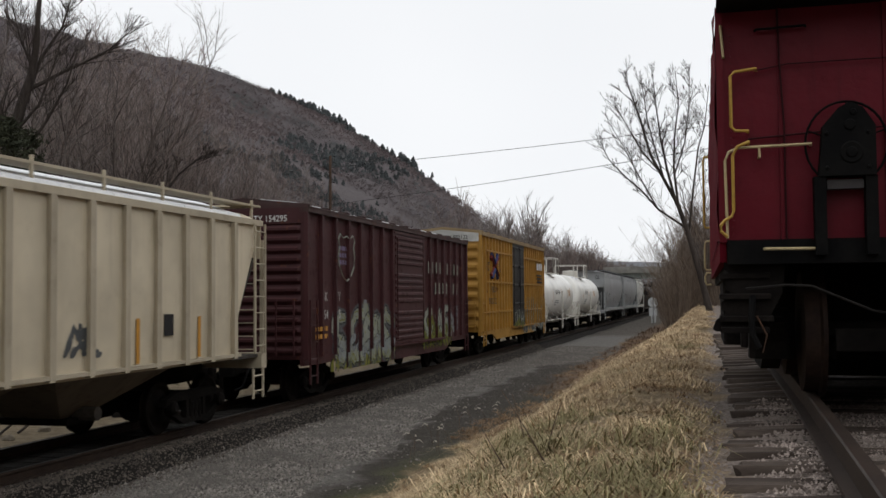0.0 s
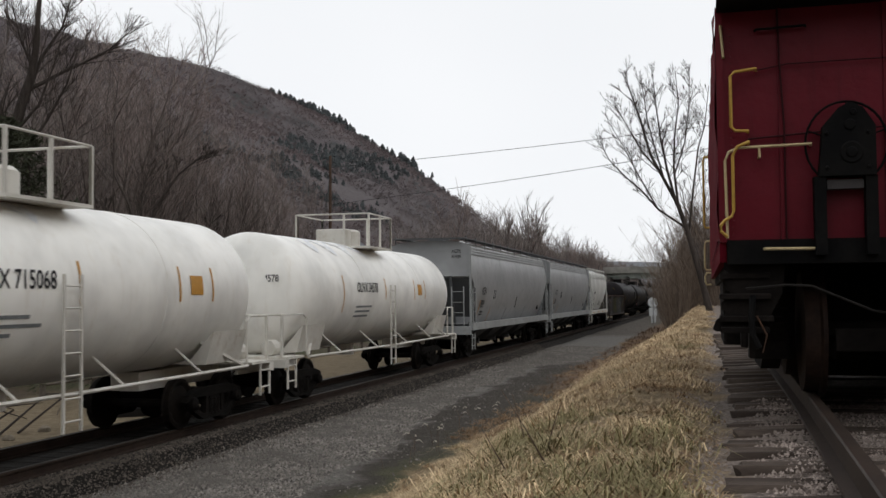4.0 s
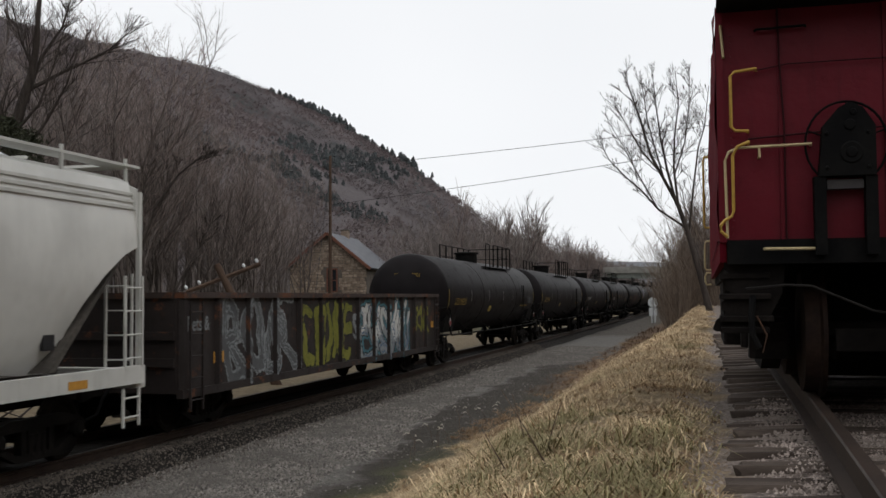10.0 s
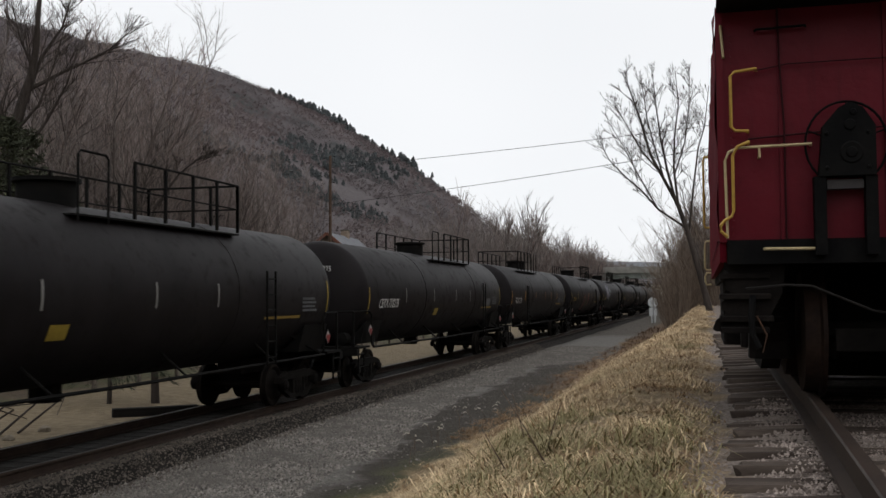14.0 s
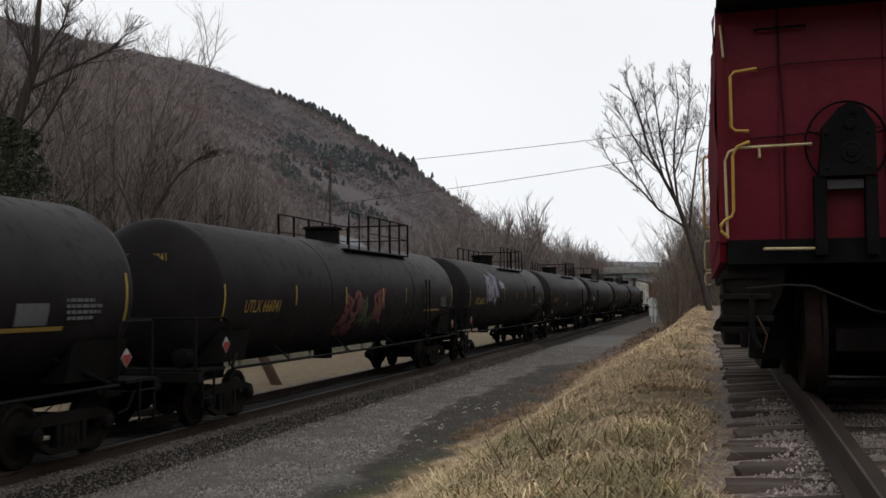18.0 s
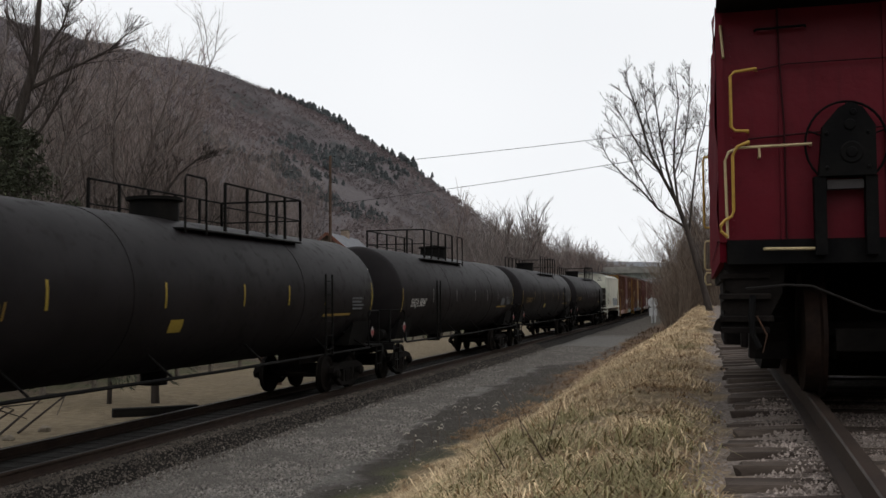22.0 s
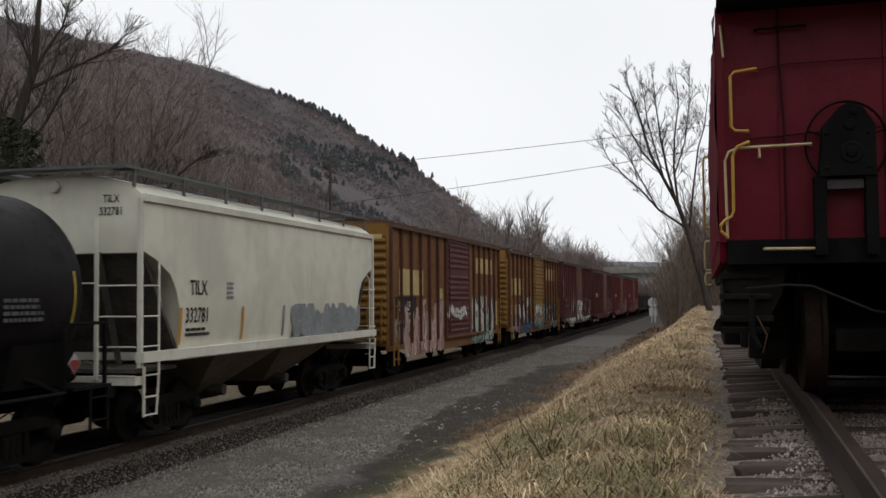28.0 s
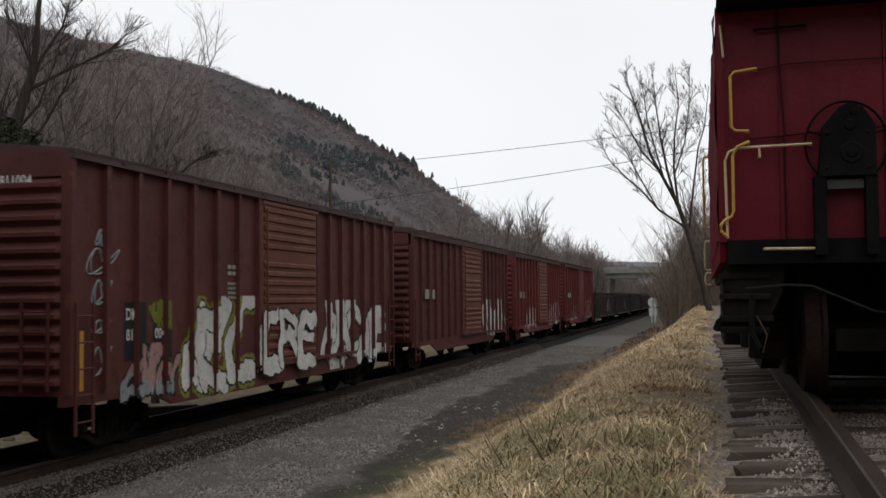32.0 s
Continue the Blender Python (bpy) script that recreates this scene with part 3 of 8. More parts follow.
def utility_pole(x, y, h, lean=0.0, arm=True, tilt=0.0, name="utility_pole", label="tall brown wooden utility pole", arm_len=1.2, turn=0.0):
    z = ground_z(x, y)
    p = thing(name, label, "pole", m=pose(x, y, z, 0, lean, turn))
    part("shaft", Mesh().pipe([(0, 0, -0.4), (0, 0, h * 0.5), (0, 0, h)], 0.17, 10, 0.11), WOODPOLE, p, smooth=50)
    if arm:
        a = math.tan(radians(tilt)) * arm_len
        part("cross_arm", Mesh().pipe([(-arm_len, 0, h - 0.5 - a), (arm_len, 0, h - 0.5 + a)], 0.07, 6), WOODPOLE, p)
        for u in (-0.95, -0.6, 0.6, 0.95):
            part("insulator", Mesh().lathe([(0.02, 0), (0.05, 0.05), (0.05, 0.11), (0.02, 0.15)], 8, "z", (u * arm_len, 0, h - 0.44 + a * u)), GALV, p)
    return p


utility_pole(-31.5, 84.0, 14.15, 0.3, False)
utility_pole(-13.7, 31.6, 4.35, -26, True, -5, "leaning_pole", "old leaning wooden pole with a slanting cross arm", 1.25, 23)


def wire(p, q, sag):
    m = Mesh()
    p, q = Vector(p), Vector(q)
    m.pipe([p.lerp(q, u) - Vector((0, 0, sag * 4 * u * (1 - u))) for u in np.linspace(0, 1, 25)], 0.022, 4)
    solid("overhead_wire", m, plain("cable", (0.03, 0.03, 0.03), 0.6), "thin dark overhead cable against the sky", "cable", "overhead wires")


wire((-31.5, 84.0, 13.6), (12.0, 72.0, 14.8), 0.25)
wire((-31.5, 84.0, 10.4), (12.0, 72.0, 13.85), 0.3)
wire((-31.5, 84.0, 12.9), (-30.0, 76.0, 0.5), 0.02)


CONC = rough_mat("concrete", (0.2, 0.195, 0.175), (0.3, 0.29, 0.265), 0.5, 8.0, 0.9, 0.3, 0.02)
CONC_GREEN = rough_mat("bridge_steel", (0.26, 0.29, 0.27), (0.36, 0.39, 0.36), 0.5, 8.0, 0.8, 0.2, 0.02)


def bridge():
    b = thing("road_bridge", "concrete road bridge with pale girders over the railway", "bridge", m=pose(-10, 226, 0, 0, 0, -3))
    part("deck", Mesh().box(-36, 30, -0.45, 10.4, 7.35, 7.62), CONC, b)
    # near-black sheet that paints in the shade beneath the deck
    part("soffit", Mesh().box(-36, 30, 0.9, 9.1, 6.55, 6.7), UNDER, b, "underside of the deck with shade put into its colour")
    part("parapet", Mesh().box(-36, 30, 0, 0.3, 7.62, 8.7), CONC, b)
    part("parapet", Mesh().box(-36, 30, 9.7, 10, 7.62, 8.7), CONC, b)
    for y in (0.4, 3.4, 6.4, 9.2):
        part("girder", Mesh().box(-36, 30, y, y + 0.35, 6.3, 7.35), CONC_GREEN, b)
    for x in (-12, 14):
        part("pier", Mesh().soft(x - 0.7, x + 0.7, 0.5, 9.5, -1, 6.3, 0.1), CONC, b)
    part("abutment", Mesh().box(-42, -36, -1, 11, -1, 7.35), CONC, b)
    part("abutment", Mesh().box(30, 38, -1, 11, -1, 7.35), CONC, b)
    part("lamp_post", Mesh().pipe([(-14, 9.55, 7.6), (-14, 9.55, 11.5)], 0.1, 6), CONC, b)


bridge()


def station_house():
    """A small stone house, its gable towards the camera."""
    stone = rough_mat("field_stone", (0.17, 0.125, 0.095), (0.4, 0.32, 0.25), 1.2, 6.0, 0.95, 0.8, 0.04)
    mortar = rough_mat("mortar", (0.1, 0.088, 0.075), (0.15, 0.13, 0.11), 1.2, 10.0, 0.95, 0.3, 0.01)
    slate = rough_mat("slate", (0.11, 0.115, 0.13), (0.17, 0.175, 0.185), 1.5, 9.0, 0.7, 0.4, 0.02)
    trim = plain("brown_trim", (0.16, 0.065, 0.042), 0.7)
    X, Yy, W, L, E, R = -37.7, 100.0, 4.0, 12.0, 5.3, 8.6
    h = thing("stone_house", "small fieldstone house with a slate gable roof", "house", m=pose(X, Yy, ground_z(X, Yy) - 0.3, 0, 0, 6))
    gable = [(-W, 0), (W, 0), (W, E), (0, R), (-W, E)]
    wl = part("wall", Mesh().prism(gable, "y", 0, 0.4), mortar, h)
    part("wall", Mesh().box(-W, -W + 0.4, 0.4, L, 0, E), mortar, h)
    part("wall", Mesh().box(W - 0.4, W, 0.4, L, 0, E), mortar, h)
    part("wall", Mesh().prism(gable, "y", L, L + 0.4), mortar, h)
    rnd = random.Random(9)
    z = 0.1
    while z < R - 0.3:
        hh = rnd.uniform(0.2, 0.36)
        lim = W if z + hh < E else W * (R - z - hh) / (R - E)
        x = -lim
        while x < lim - 0.2:
            w = min(rnd.uniform(0.25, 0.7), lim - x)
            if not (-0.15 < x + w and x < 1.0 and 2.6 < z + hh and z < 5.1):
                part("stone", Mesh().soft(x + 0.02, x + w - 0.02, -0.05 - rnd.random() * 0.04, 0.02, z + 0.02, z + hh - 0.02, 0.03), stone, wl)
            x += w
        z += hh
    for s in (-1, 1):
        n = Vector((s * (R - E), 0, W)).normalized()
        a, b = Vector((s * (W + 0.5), 0, E - 0.36)), Vector((0, 0, R + 0.02))
        t = Vector((n.x, 0, n.z)) * 0.14
        pts = [(p.x, y, p.z) for y in (-0.5, L + 0.9) for p in (a, b, b + t, a + t)]
        part("roof", Mesh().poly(pts, [(0, 1, 2, 3), (7, 6, 5, 4), (0, 4, 5, 1), (1, 5, 6, 2), (2, 6, 7, 3), (3, 7, 4, 0)]), slate, h)
        part("barge_board", Mesh().poly([(p.x, y, p.z) for y in (-0.56, -0.502) for p in (a - t, b - t, b + t * 1.1, a + t * 1.1)], [(0, 1, 2, 3), (7, 6, 5, 4), (0, 4, 5, 1), (1, 5, 6, 2), (2, 6, 7, 3), (3, 7, 4, 0)]), trim, h)
    w = part("window", Mesh().box(-0.1, 0.95, -0.02, 0.02, 2.7, 5.0), plain("dark_glass", (0.02, 0.022, 0.025), 0.15, 0.6), h)
    for x0, x1, za, zb in ((-0.15, -0.02, 2.65, 5.05), (0.87, 1.0, 2.65, 5.05), (-0.02, 0.87, 4.92, 5.05), (-0.02, 0.87, 2.65, 2.75), (0.39, 0.46, 2.75, 4.92), (-0.02, 0.87, 3.8, 3.87)):
        part("window_frame", Mesh().box(x0, x1, -0.09, -0.03, za, zb), trim, w)
    part("chimney", Mesh().soft(-0.4, 0.4, 7, 7.8, R - 0.5, R + 0.75, 0.03), stone, h)
    part("chimney_cap", Mesh().soft(-0.48, 0.48, 6.92, 7.88, R + 0.75, R + 0.87, 0.02), mortar, h)
    part("flue", Mesh().pipe([(-2.2, 2, 6), (-2.2, 2, 7.3)], 0.1, 8), GALV, h)


station_house()


def fence():
    f = thing("rail_fence", "weathered three-rail wooden fence along the lane", "fence")
    for k in range(22):
        y = 26 + k * 2.6
        x = -18.4 - 0.02 * k
        z = ground_z(x, y)
        part("post", Mesh().soft(x - 0.07, x + 0.07, y - 0.07, y + 0.07, z - 0.2, z + 1.25, 0.02), WOODGREY, f)
        z2 = ground_z(x - 0.02, y + 2.6)
        for hgt in (0.4, 0.75, 1.1):
            part("rail", Mesh().pipe([(x + 0.04, y - 0.1, z + hgt), (x + 0.02, y + 2.7, z2 + hgt)], 0.05, 5), WOODGREY, f)
    # steel guard rail of the road beyond the lane
    g = thing("guard_rail", "pale steel guard rail along a hillside road", "guard rail")
    for k in range(30):
        y = 60 + k * 4
        x = -52.0
        z = ground_z(x, y) + 1.0
        part("post", Mesh().box(x - 0.08, x + 0.08, y - 0.08, y + 0.08, z - 1.3, z + 0.7), GALV, g)
        part("beam", Mesh().box(x + 0.09, x + 0.15, y, y + 3.98, z + 0.35, z + 0.72), GALV, g)


fence()

# ---- train ----
CARS = []
TRUCK = rough_mat("truck_steel", (0.005, 0.0045, 0.004), (0.012, 0.010, 0.009), 2.0, 18.0, 0.85, 0.4, 0.01, spec=0.08)
WHEEL = rough_mat("wheel_steel", (0.006, 0.005, 0.0045), (0.014, 0.011, 0.009), 3.0, 22.0, 0.75, 0.3, 0.006, 0.0, spec=0.08)
BLACKTXT = plain("black_lettering", (0.015, 0.015, 0.017), 0.6)
WHITETXT = plain("white_lettering", (0.62, 0.62, 0.6), 0.6)
GOLDTXT = plain("gold_lettering", (0.26, 0.17, 0.035), 0.6)
ORANGE = plain("reflector_orange", (0.55, 0.27, 0.045), 0.5)
YELLOWBAR = plain("reflector_yellow", (0.32, 0.23, 0.03), 0.5)
SNOW = rough_mat("snow", (0.78, 0.8, 0.82), (0.85, 0.86, 0.87), 4.0, 30.0, 0.8, 0.3, 0.02)

SHARED = {}


def shared(key, build, mat, smooth=0):
    if key not in SHARED:
        SHARED[key] = build().mesh(key, mat, smooth)
    return SHARED[key]


def side_frame_mesh():
    m = Mesh()
    m.prism([(-1.12, 0.50), (-1.05, 0.62), (-0.62, 0.72), (0.62, 0.72), (1.05, 0.62), (1.12, 0.50), (0.75, 0.56), (-0.75, 0.56)], "x", -0.07, 0.07)
    m.prism([(-0.95, 0.46), (-0.45, 0.24), (0.45, 0.24), (0.95, 0.46), (0.9, 0.34), (0.45, 0.14), (-0.45, 0.14), (-0.9, 0.34)], "x", -0.06, 0.06)
    for y in (-0.36, 0.26):
        m.box(-0.06, 0.06, y, y + 0.1, 0.2, 0.6)
    for y in (-0.14, 0.0, 0.14):
        m.lathe([(0.055, 0.2), (0.065, 0.25), (0.055, 0.3), (0.065, 0.36), (0.055, 0.42), (0.06, 0.5)], 8, "z", (0.02, y, 0))
    for y in (-0.88, 0.88):
        m.lathe([(0.12, -0.05), (0.12, 0.06), (0.07, 0.1)], 12, "x", (0.06, y, 0.46))
    return m


def wheel_mesh():
    return Mesh().lathe([(0.09, 0.09), (0.13, 0.08), (0.33, 0.03), (0.40, 0.07), (0.455, 0.06), (0.46, -0.03), (0.485, -0.05), (0.48, -0.075), (0.40, -0.07), (0.12, -0.07)], 20, "x")


def truck(parent, y, mat=None):
    mat = mat or TRUCK
    t = new("truck", shared("truck_bolster", lambda: Mesh().box(-1.05, 1.05, -0.2, 0.2, 0.38, 0.68), TRUCK))
    t.parent = parent
    t.location = (0, y, 0)
    for sx in (-1, 1):
        f = new("side_frame", shared("side_frame" + mat.name, side_frame_mesh, mat, 35))
        f.parent, f.location = t, (sx * 1.0, 0, 0)
        f.rotation_euler = (0, 0, 0 if sx > 0 else math.pi)
        for dy in (-0.88, 0.88):
            w = new("wheel", shared("wheel", wheel_mesh, WHEEL, 35))
            w.parent, w.location = t, (sx * 0.76, dy, 0.46)
            w.rotation_euler = (0, 0, 0 if sx > 0 else math.pi)
    for dy in (-0.88, 0.88):
        a = new("axle", shared("axle", lambda: Mesh().pipe([(-0.7, 0, 0), (0.7, 0, 0)], 0.08, 8), WHEEL))
        a.parent, a.location = t, (0, dy, 0.46)
    return t


def coupler(parent, y, s):
    c = new("coupler", shared("coupler", lambda: Mesh().soft(-0.1, 0.1, -0.55, 0.2, 0.72, 0.96, 0.02).soft(-0.17, 0.17, -0.78, -0.5, 0.68, 1.0, 0.05), TRUCK))
    c.parent = parent
    c.location, c.rotation_euler = (0, y, 0), (0, 0, 0 if s < 0 else math.pi)
    h = new("air_hose", shared("air_hose", lambda: Mesh().pipe([(0.32, -0.2, 0.85), (0.34, -0.42, 0.72), (0.3, -0.55, 0.45), (0.2, -0.7, 0.38)], 0.028, 6), BLACK))
    h.parent = parent
    h.location, h.rotation_euler = (0, y, 0), (0, 0, 0 if s < 0 else math.pi)


def running_gear(car, half, inset=1.75, mat=None):
    for s in (-1, 1):
        truck(car, s * (half - inset), mat)
        coupler(car, s * half, s)


def ladder(parent, name, base, across, z0, z1, width, n, mat, r=0.014, label="", thin=0.018):
    """Two stiles and rungs; base is the stile's foot, across the way to the other."""
    a, d = Vector(base), Vector(across).normalized() * width
    stile = lambda p: Mesh().box(p.x - thin, p.x + thin, p.y - thin, p.y + thin, z0, z1)
    l = part(name, stile(a), mat, parent, label)
    part("stile", stile(a + d), mat, l)
    for k in range(n):
        z = z0 + (z1 - z0) * (k + 0.5) / n
        part("rung", Mesh().pipe([(a.x, a.y, z), (a.x + d.x, a.y + d.y, z)], r, 5), mat, l)
    return l


def write_side(car, text, size, x, y, z, mat, squeeze=0.8):
    part("lettering", letters(text, size, mat, on_side(x, y, z), squeeze), mat, car)


def write_end(car, text, size, x, y, z, mat, squeeze=0.8):
    part("lettering", letters(text, size, mat, on_end(x, y, z), squeeze, "CENTER"), mat, car)


def bars(car, x, y, z, w, h, rows, mat, seed=0):
    """Small print that cannot be read: rows of plain bars."""
    rnd = random.Random(seed)
    m = Mesh()
    for k in range(rows):
        zz, yy = z - k * h * 1.7, y
        end = y + w * rnd.uniform(0.7, 1.0)
        while yy < end:
            l = rnd.uniform(0.05, 0.16) * max(1, h / 0.05)
            xx = x(zz + h / 2) if callable(x) else x
            m.box(xx, xx + 0.006, yy, min(end, yy + l), zz, zz + h)
            yy += l + h * 0.6
    tagged(part("small_print", m, mat, car), kind="stuff")


def letter_bars(car, x, y, z, w, h, gap, n, mat):
    """A name drawn as one plain bar a letter."""
    for k in range(n):
        part("letter_bar", Mesh().box(x, x + 0.005, y + k * (w + gap), y + k * (w + gap) + w, z, z + h), mat, car)


# painted tags: letter-like shapes of thick strokes, laid on the sheet and its posts
GLYPHS = [
    [[(0.1, 0), (0.15, 1)], [(0.15, 1), (0.8, 0.85), (0.75, 0.5), (0.2, 0.5)], [(0.35, 0.5), (0.9, 0)]],
    [[(0.85, 0.95), (0.2, 0.9), (0.1, 0.5), (0.15, 0.1), (0.9, 0.05)]],
    [[(0.1, 0), (0.45, 1), (0.9, 0)], [(0.25, 0.35), (0.7, 0.35)]],
    [[(0.85, 0.9), (0.3, 1), (0.15, 0.65), (0.8, 0.4), (0.75, 0.05), (0.1, 0.1)]],
    [[(0.1, 0), (0.1, 1), (0.85, 0.05), (0.85, 1)]],
    [[(0.5, 1), (0.12, 0.6), (0.2, 0.1), (0.75, 0.05), (0.88, 0.6), (0.5, 1)]],
    [[(0.1, 1), (0.3, 0), (0.5, 0.7), (0.7, 0), (0.95, 1)]],
    [[(0.15, 0), (0.15, 1), (0.8, 0.95)], [(0.15, 0.5), (0.7, 0.55)], [(0.15, 0.02), (0.85, 0.0)]],
    [[(0.15, 1), (0.15, 0)], [(0.85, 1), (0.2, 0.45), (0.9, 0)]],
]


def tag(car, depth, y0, y1, z0, z1, n, seed, fill, edge, back=None, weight=0.2, halo=None, cell=0.02, second=None, shine=None, bulge=None):
    """Sprayed letters: curved overlapping strokes, each letter outlined over the one before."""
    rnd = random.Random(seed)
    ys = np.arange(y0 - 0.3, y1 + 0.3, cell)
    zs = np.arange(max(0.62, z0 - 0.2), z1 + 0.25, cell)
    Y, Z = np.meshgrid(ys, zs)
    Yw = Y + 0.12 * np.sin(Z * 3.4 + seed) + 0.04 * np.sin(Y * 3.3 + Z * 6 + seed * 2)
    Zw = Z + 0.07 * np.sin(Y * 2.7 + seed * 1.3) + 0.035 * np.sin(Y * 7.1 + Z * 3)
    idx = np.zeros(Y.shape, int)
    lw = (y1 - y0) / n
    wav = 0.018 * np.sin(Y * 17 + Z * 9) + 0.012 * np.sin(Y * 41 - Z * 23)
    if back is not None:
        low = np.maximum(np.abs(Y - (y0 + y1) / 2) - (y1 - y0) / 2 - 0.1, np.maximum(z0 - 0.15 - Z, Z - z0 - (z1 - z0) * (0.62 + 0.3 * np.sin(Y * 2.3 + seed))))
        idx[low + wav * 5 < 0] = 3
    fields = []
    for k in range(n):
        g = GLYPHS[rnd.randrange(len(GLYPHS))]
        sc, sh, up = rnd.uniform(1.05, 1.5), rnd.uniform(-0.5, 0.5), rnd.uniform(-0.15, 0.2)
        hgt = rnd.uniform(0.85, 1.12)
        dist = np.full(Y.shape, 9.0)
        soft = rnd.random() < 0.6
        for line in g + ([[(rnd.random(), rnd.choice((0.0, 1.0))), (rnd.uniform(-0.2, 1.3), rnd.uniform(-0.25, 1.25))]] if rnd.random() < 0.6 else []):
            pts = [(y0 + lw * (k - 0.08 + u * sc) + sh * v * (z1 - z0) + rnd.uniform(-0.05, 0.05), z0 + (z1 - z0) * (v * hgt + up * 0.4 + rnd.uniform(-0.05, 0.05))) for u, v in line]
            if soft and len(pts) > 2:
                for it in range(2):
                    q = [pts[0]]
                    for (ay, az), (by, bz) in zip(pts, pts[1:]):
                        q += [(ay * 0.75 + by * 0.25, az * 0.75 + bz * 0.25), (ay * 0.25 + by * 0.75, az * 0.25 + bz * 0.75)]
                    pts = q + [pts[-1]]
            w0, w1 = rnd.uniform(0.55, 1.0), rnd.uniform(0.7, 1.35)
            m = max(1, len(pts) - 1)
            for i, ((ay, az), (by, bz)) in enumerate(zip(pts, pts[1:])):
                dy, dz = by - ay, bz - az
                t = np.clip(((Yw - ay) * dy + (Zw - az) * dz) / (dy * dy + dz * dz + 1e-6), 0, 1)
                d = np.hypot(Yw - ay - t * dy, Zw - az - t * dz)
                wid = min(weight * lw, 0.2) * (w0 + (w1 - w0) * (i + t) / m)
                dist = np.minimum(dist, d - np.maximum(wid, 0.018))
        fields.append(dist + wav)
    if halo is not None:
        for f in fields:
            idx[f < 0.11] = 4
    split = z0 + (z1 - z0) * (0.42 + 0.18 * np.sin(Y * 3.7 + seed))
    for f in fields:
        idx[f < 0.04] = 2
        idx[f < 0.0] = 1
        if second is not None:
            idx[(f < 0.0) & (Z + wav * 3 < split)] = 5
        if shine is not None:
            idx[(f < -0.045) & (f > -0.075) & (np.sin(Y * 5 + Z * 4 + seed) > -0.3)] = 6
    fade = np.sin(Y * 31 + Z * 13) * np.sin(Z * 37 - Y * 11) * np.sin(Y * 5 + Z * 4)
    idx[fade > 0.88] = 0
    mats = [fill, edge, back, halo, second, shine]
    dx = depth(ys)
    out = {}
    for r in range(len(zs)):
        row = idx[r]
        c = 0
        while c < len(ys):
            e = c + 1
            while e < len(ys) and row[e] == row[c] and dx[e] == dx[c]:
                e += 1
            if row[c]:
                xa, xb = (bulge(zs[r]), bulge(zs[r] + cell)) if bulge else (dx[c] + 0.006, dx[c] + 0.006)
                out.setdefault(int(row[c]), Mesh()).poly([(xa, ys[c], zs[r]), (xa, ys[c] + cell * (e - c), zs[r]), (xb, ys[c] + cell * (e - c), zs[r] + cell), (xb, ys[c], zs[r] + cell)], [(0, 1, 2, 3)])
            c = e
    for k, m in out.items():
        tagged(part("spray_paint", raw("spray_paint", m.v, m.f, mats[k - 1]), None, car, "sprayed graffiti lettering"), kind="stuff")


def spray(name, c):
    return rough_mat(name, c, tuple(v * 0.7 for v in c), 1.5, 8.0, 0.7, 0.1, 0.01, shift=False)


SP_WHITE, SP_BLACK = spray("spray_white", (0.6, 0.6, 0.57)), spray("spray_black", (0.018, 0.018, 0.02))
SP_GREEN, SP_TEAL = spray("spray_olive", (0.16, 0.17, 0.03)), spray("spray_teal", (0.07, 0.19, 0.23))
SP_PINK, SP_BLUE = spray("spray_pink", (0.46, 0.30, 0.27)), spray("spray_blue", (0.035, 0.10, 0.2))
SP_LIME, SP_GREY = spray("spray_lime", (0.21, 0.21, 0.04)), spray("spray_grey", (0.26, 0.28, 0.29))
SP_RED, SP_MAUVE = spray("spray_red", (0.2, 0.035, 0.03)), spray("spray_mauve", (0.24, 0.2, 0.32))
SP_SLATE = spray("spray_slate", (0.11, 0.115, 0.12))
SP_PALE = spray("spray_pale", (0.31, 0.33, 0.28))
SP_ROSEPALE = spray("spray_pale_rose", (0.36, 0.22, 0.2))
SP_ROSE = spray("spray_rose", (0.13, 0.05, 0.045))
SP_MINT = spray("spray_mint", (0.36, 0.44, 0.38))


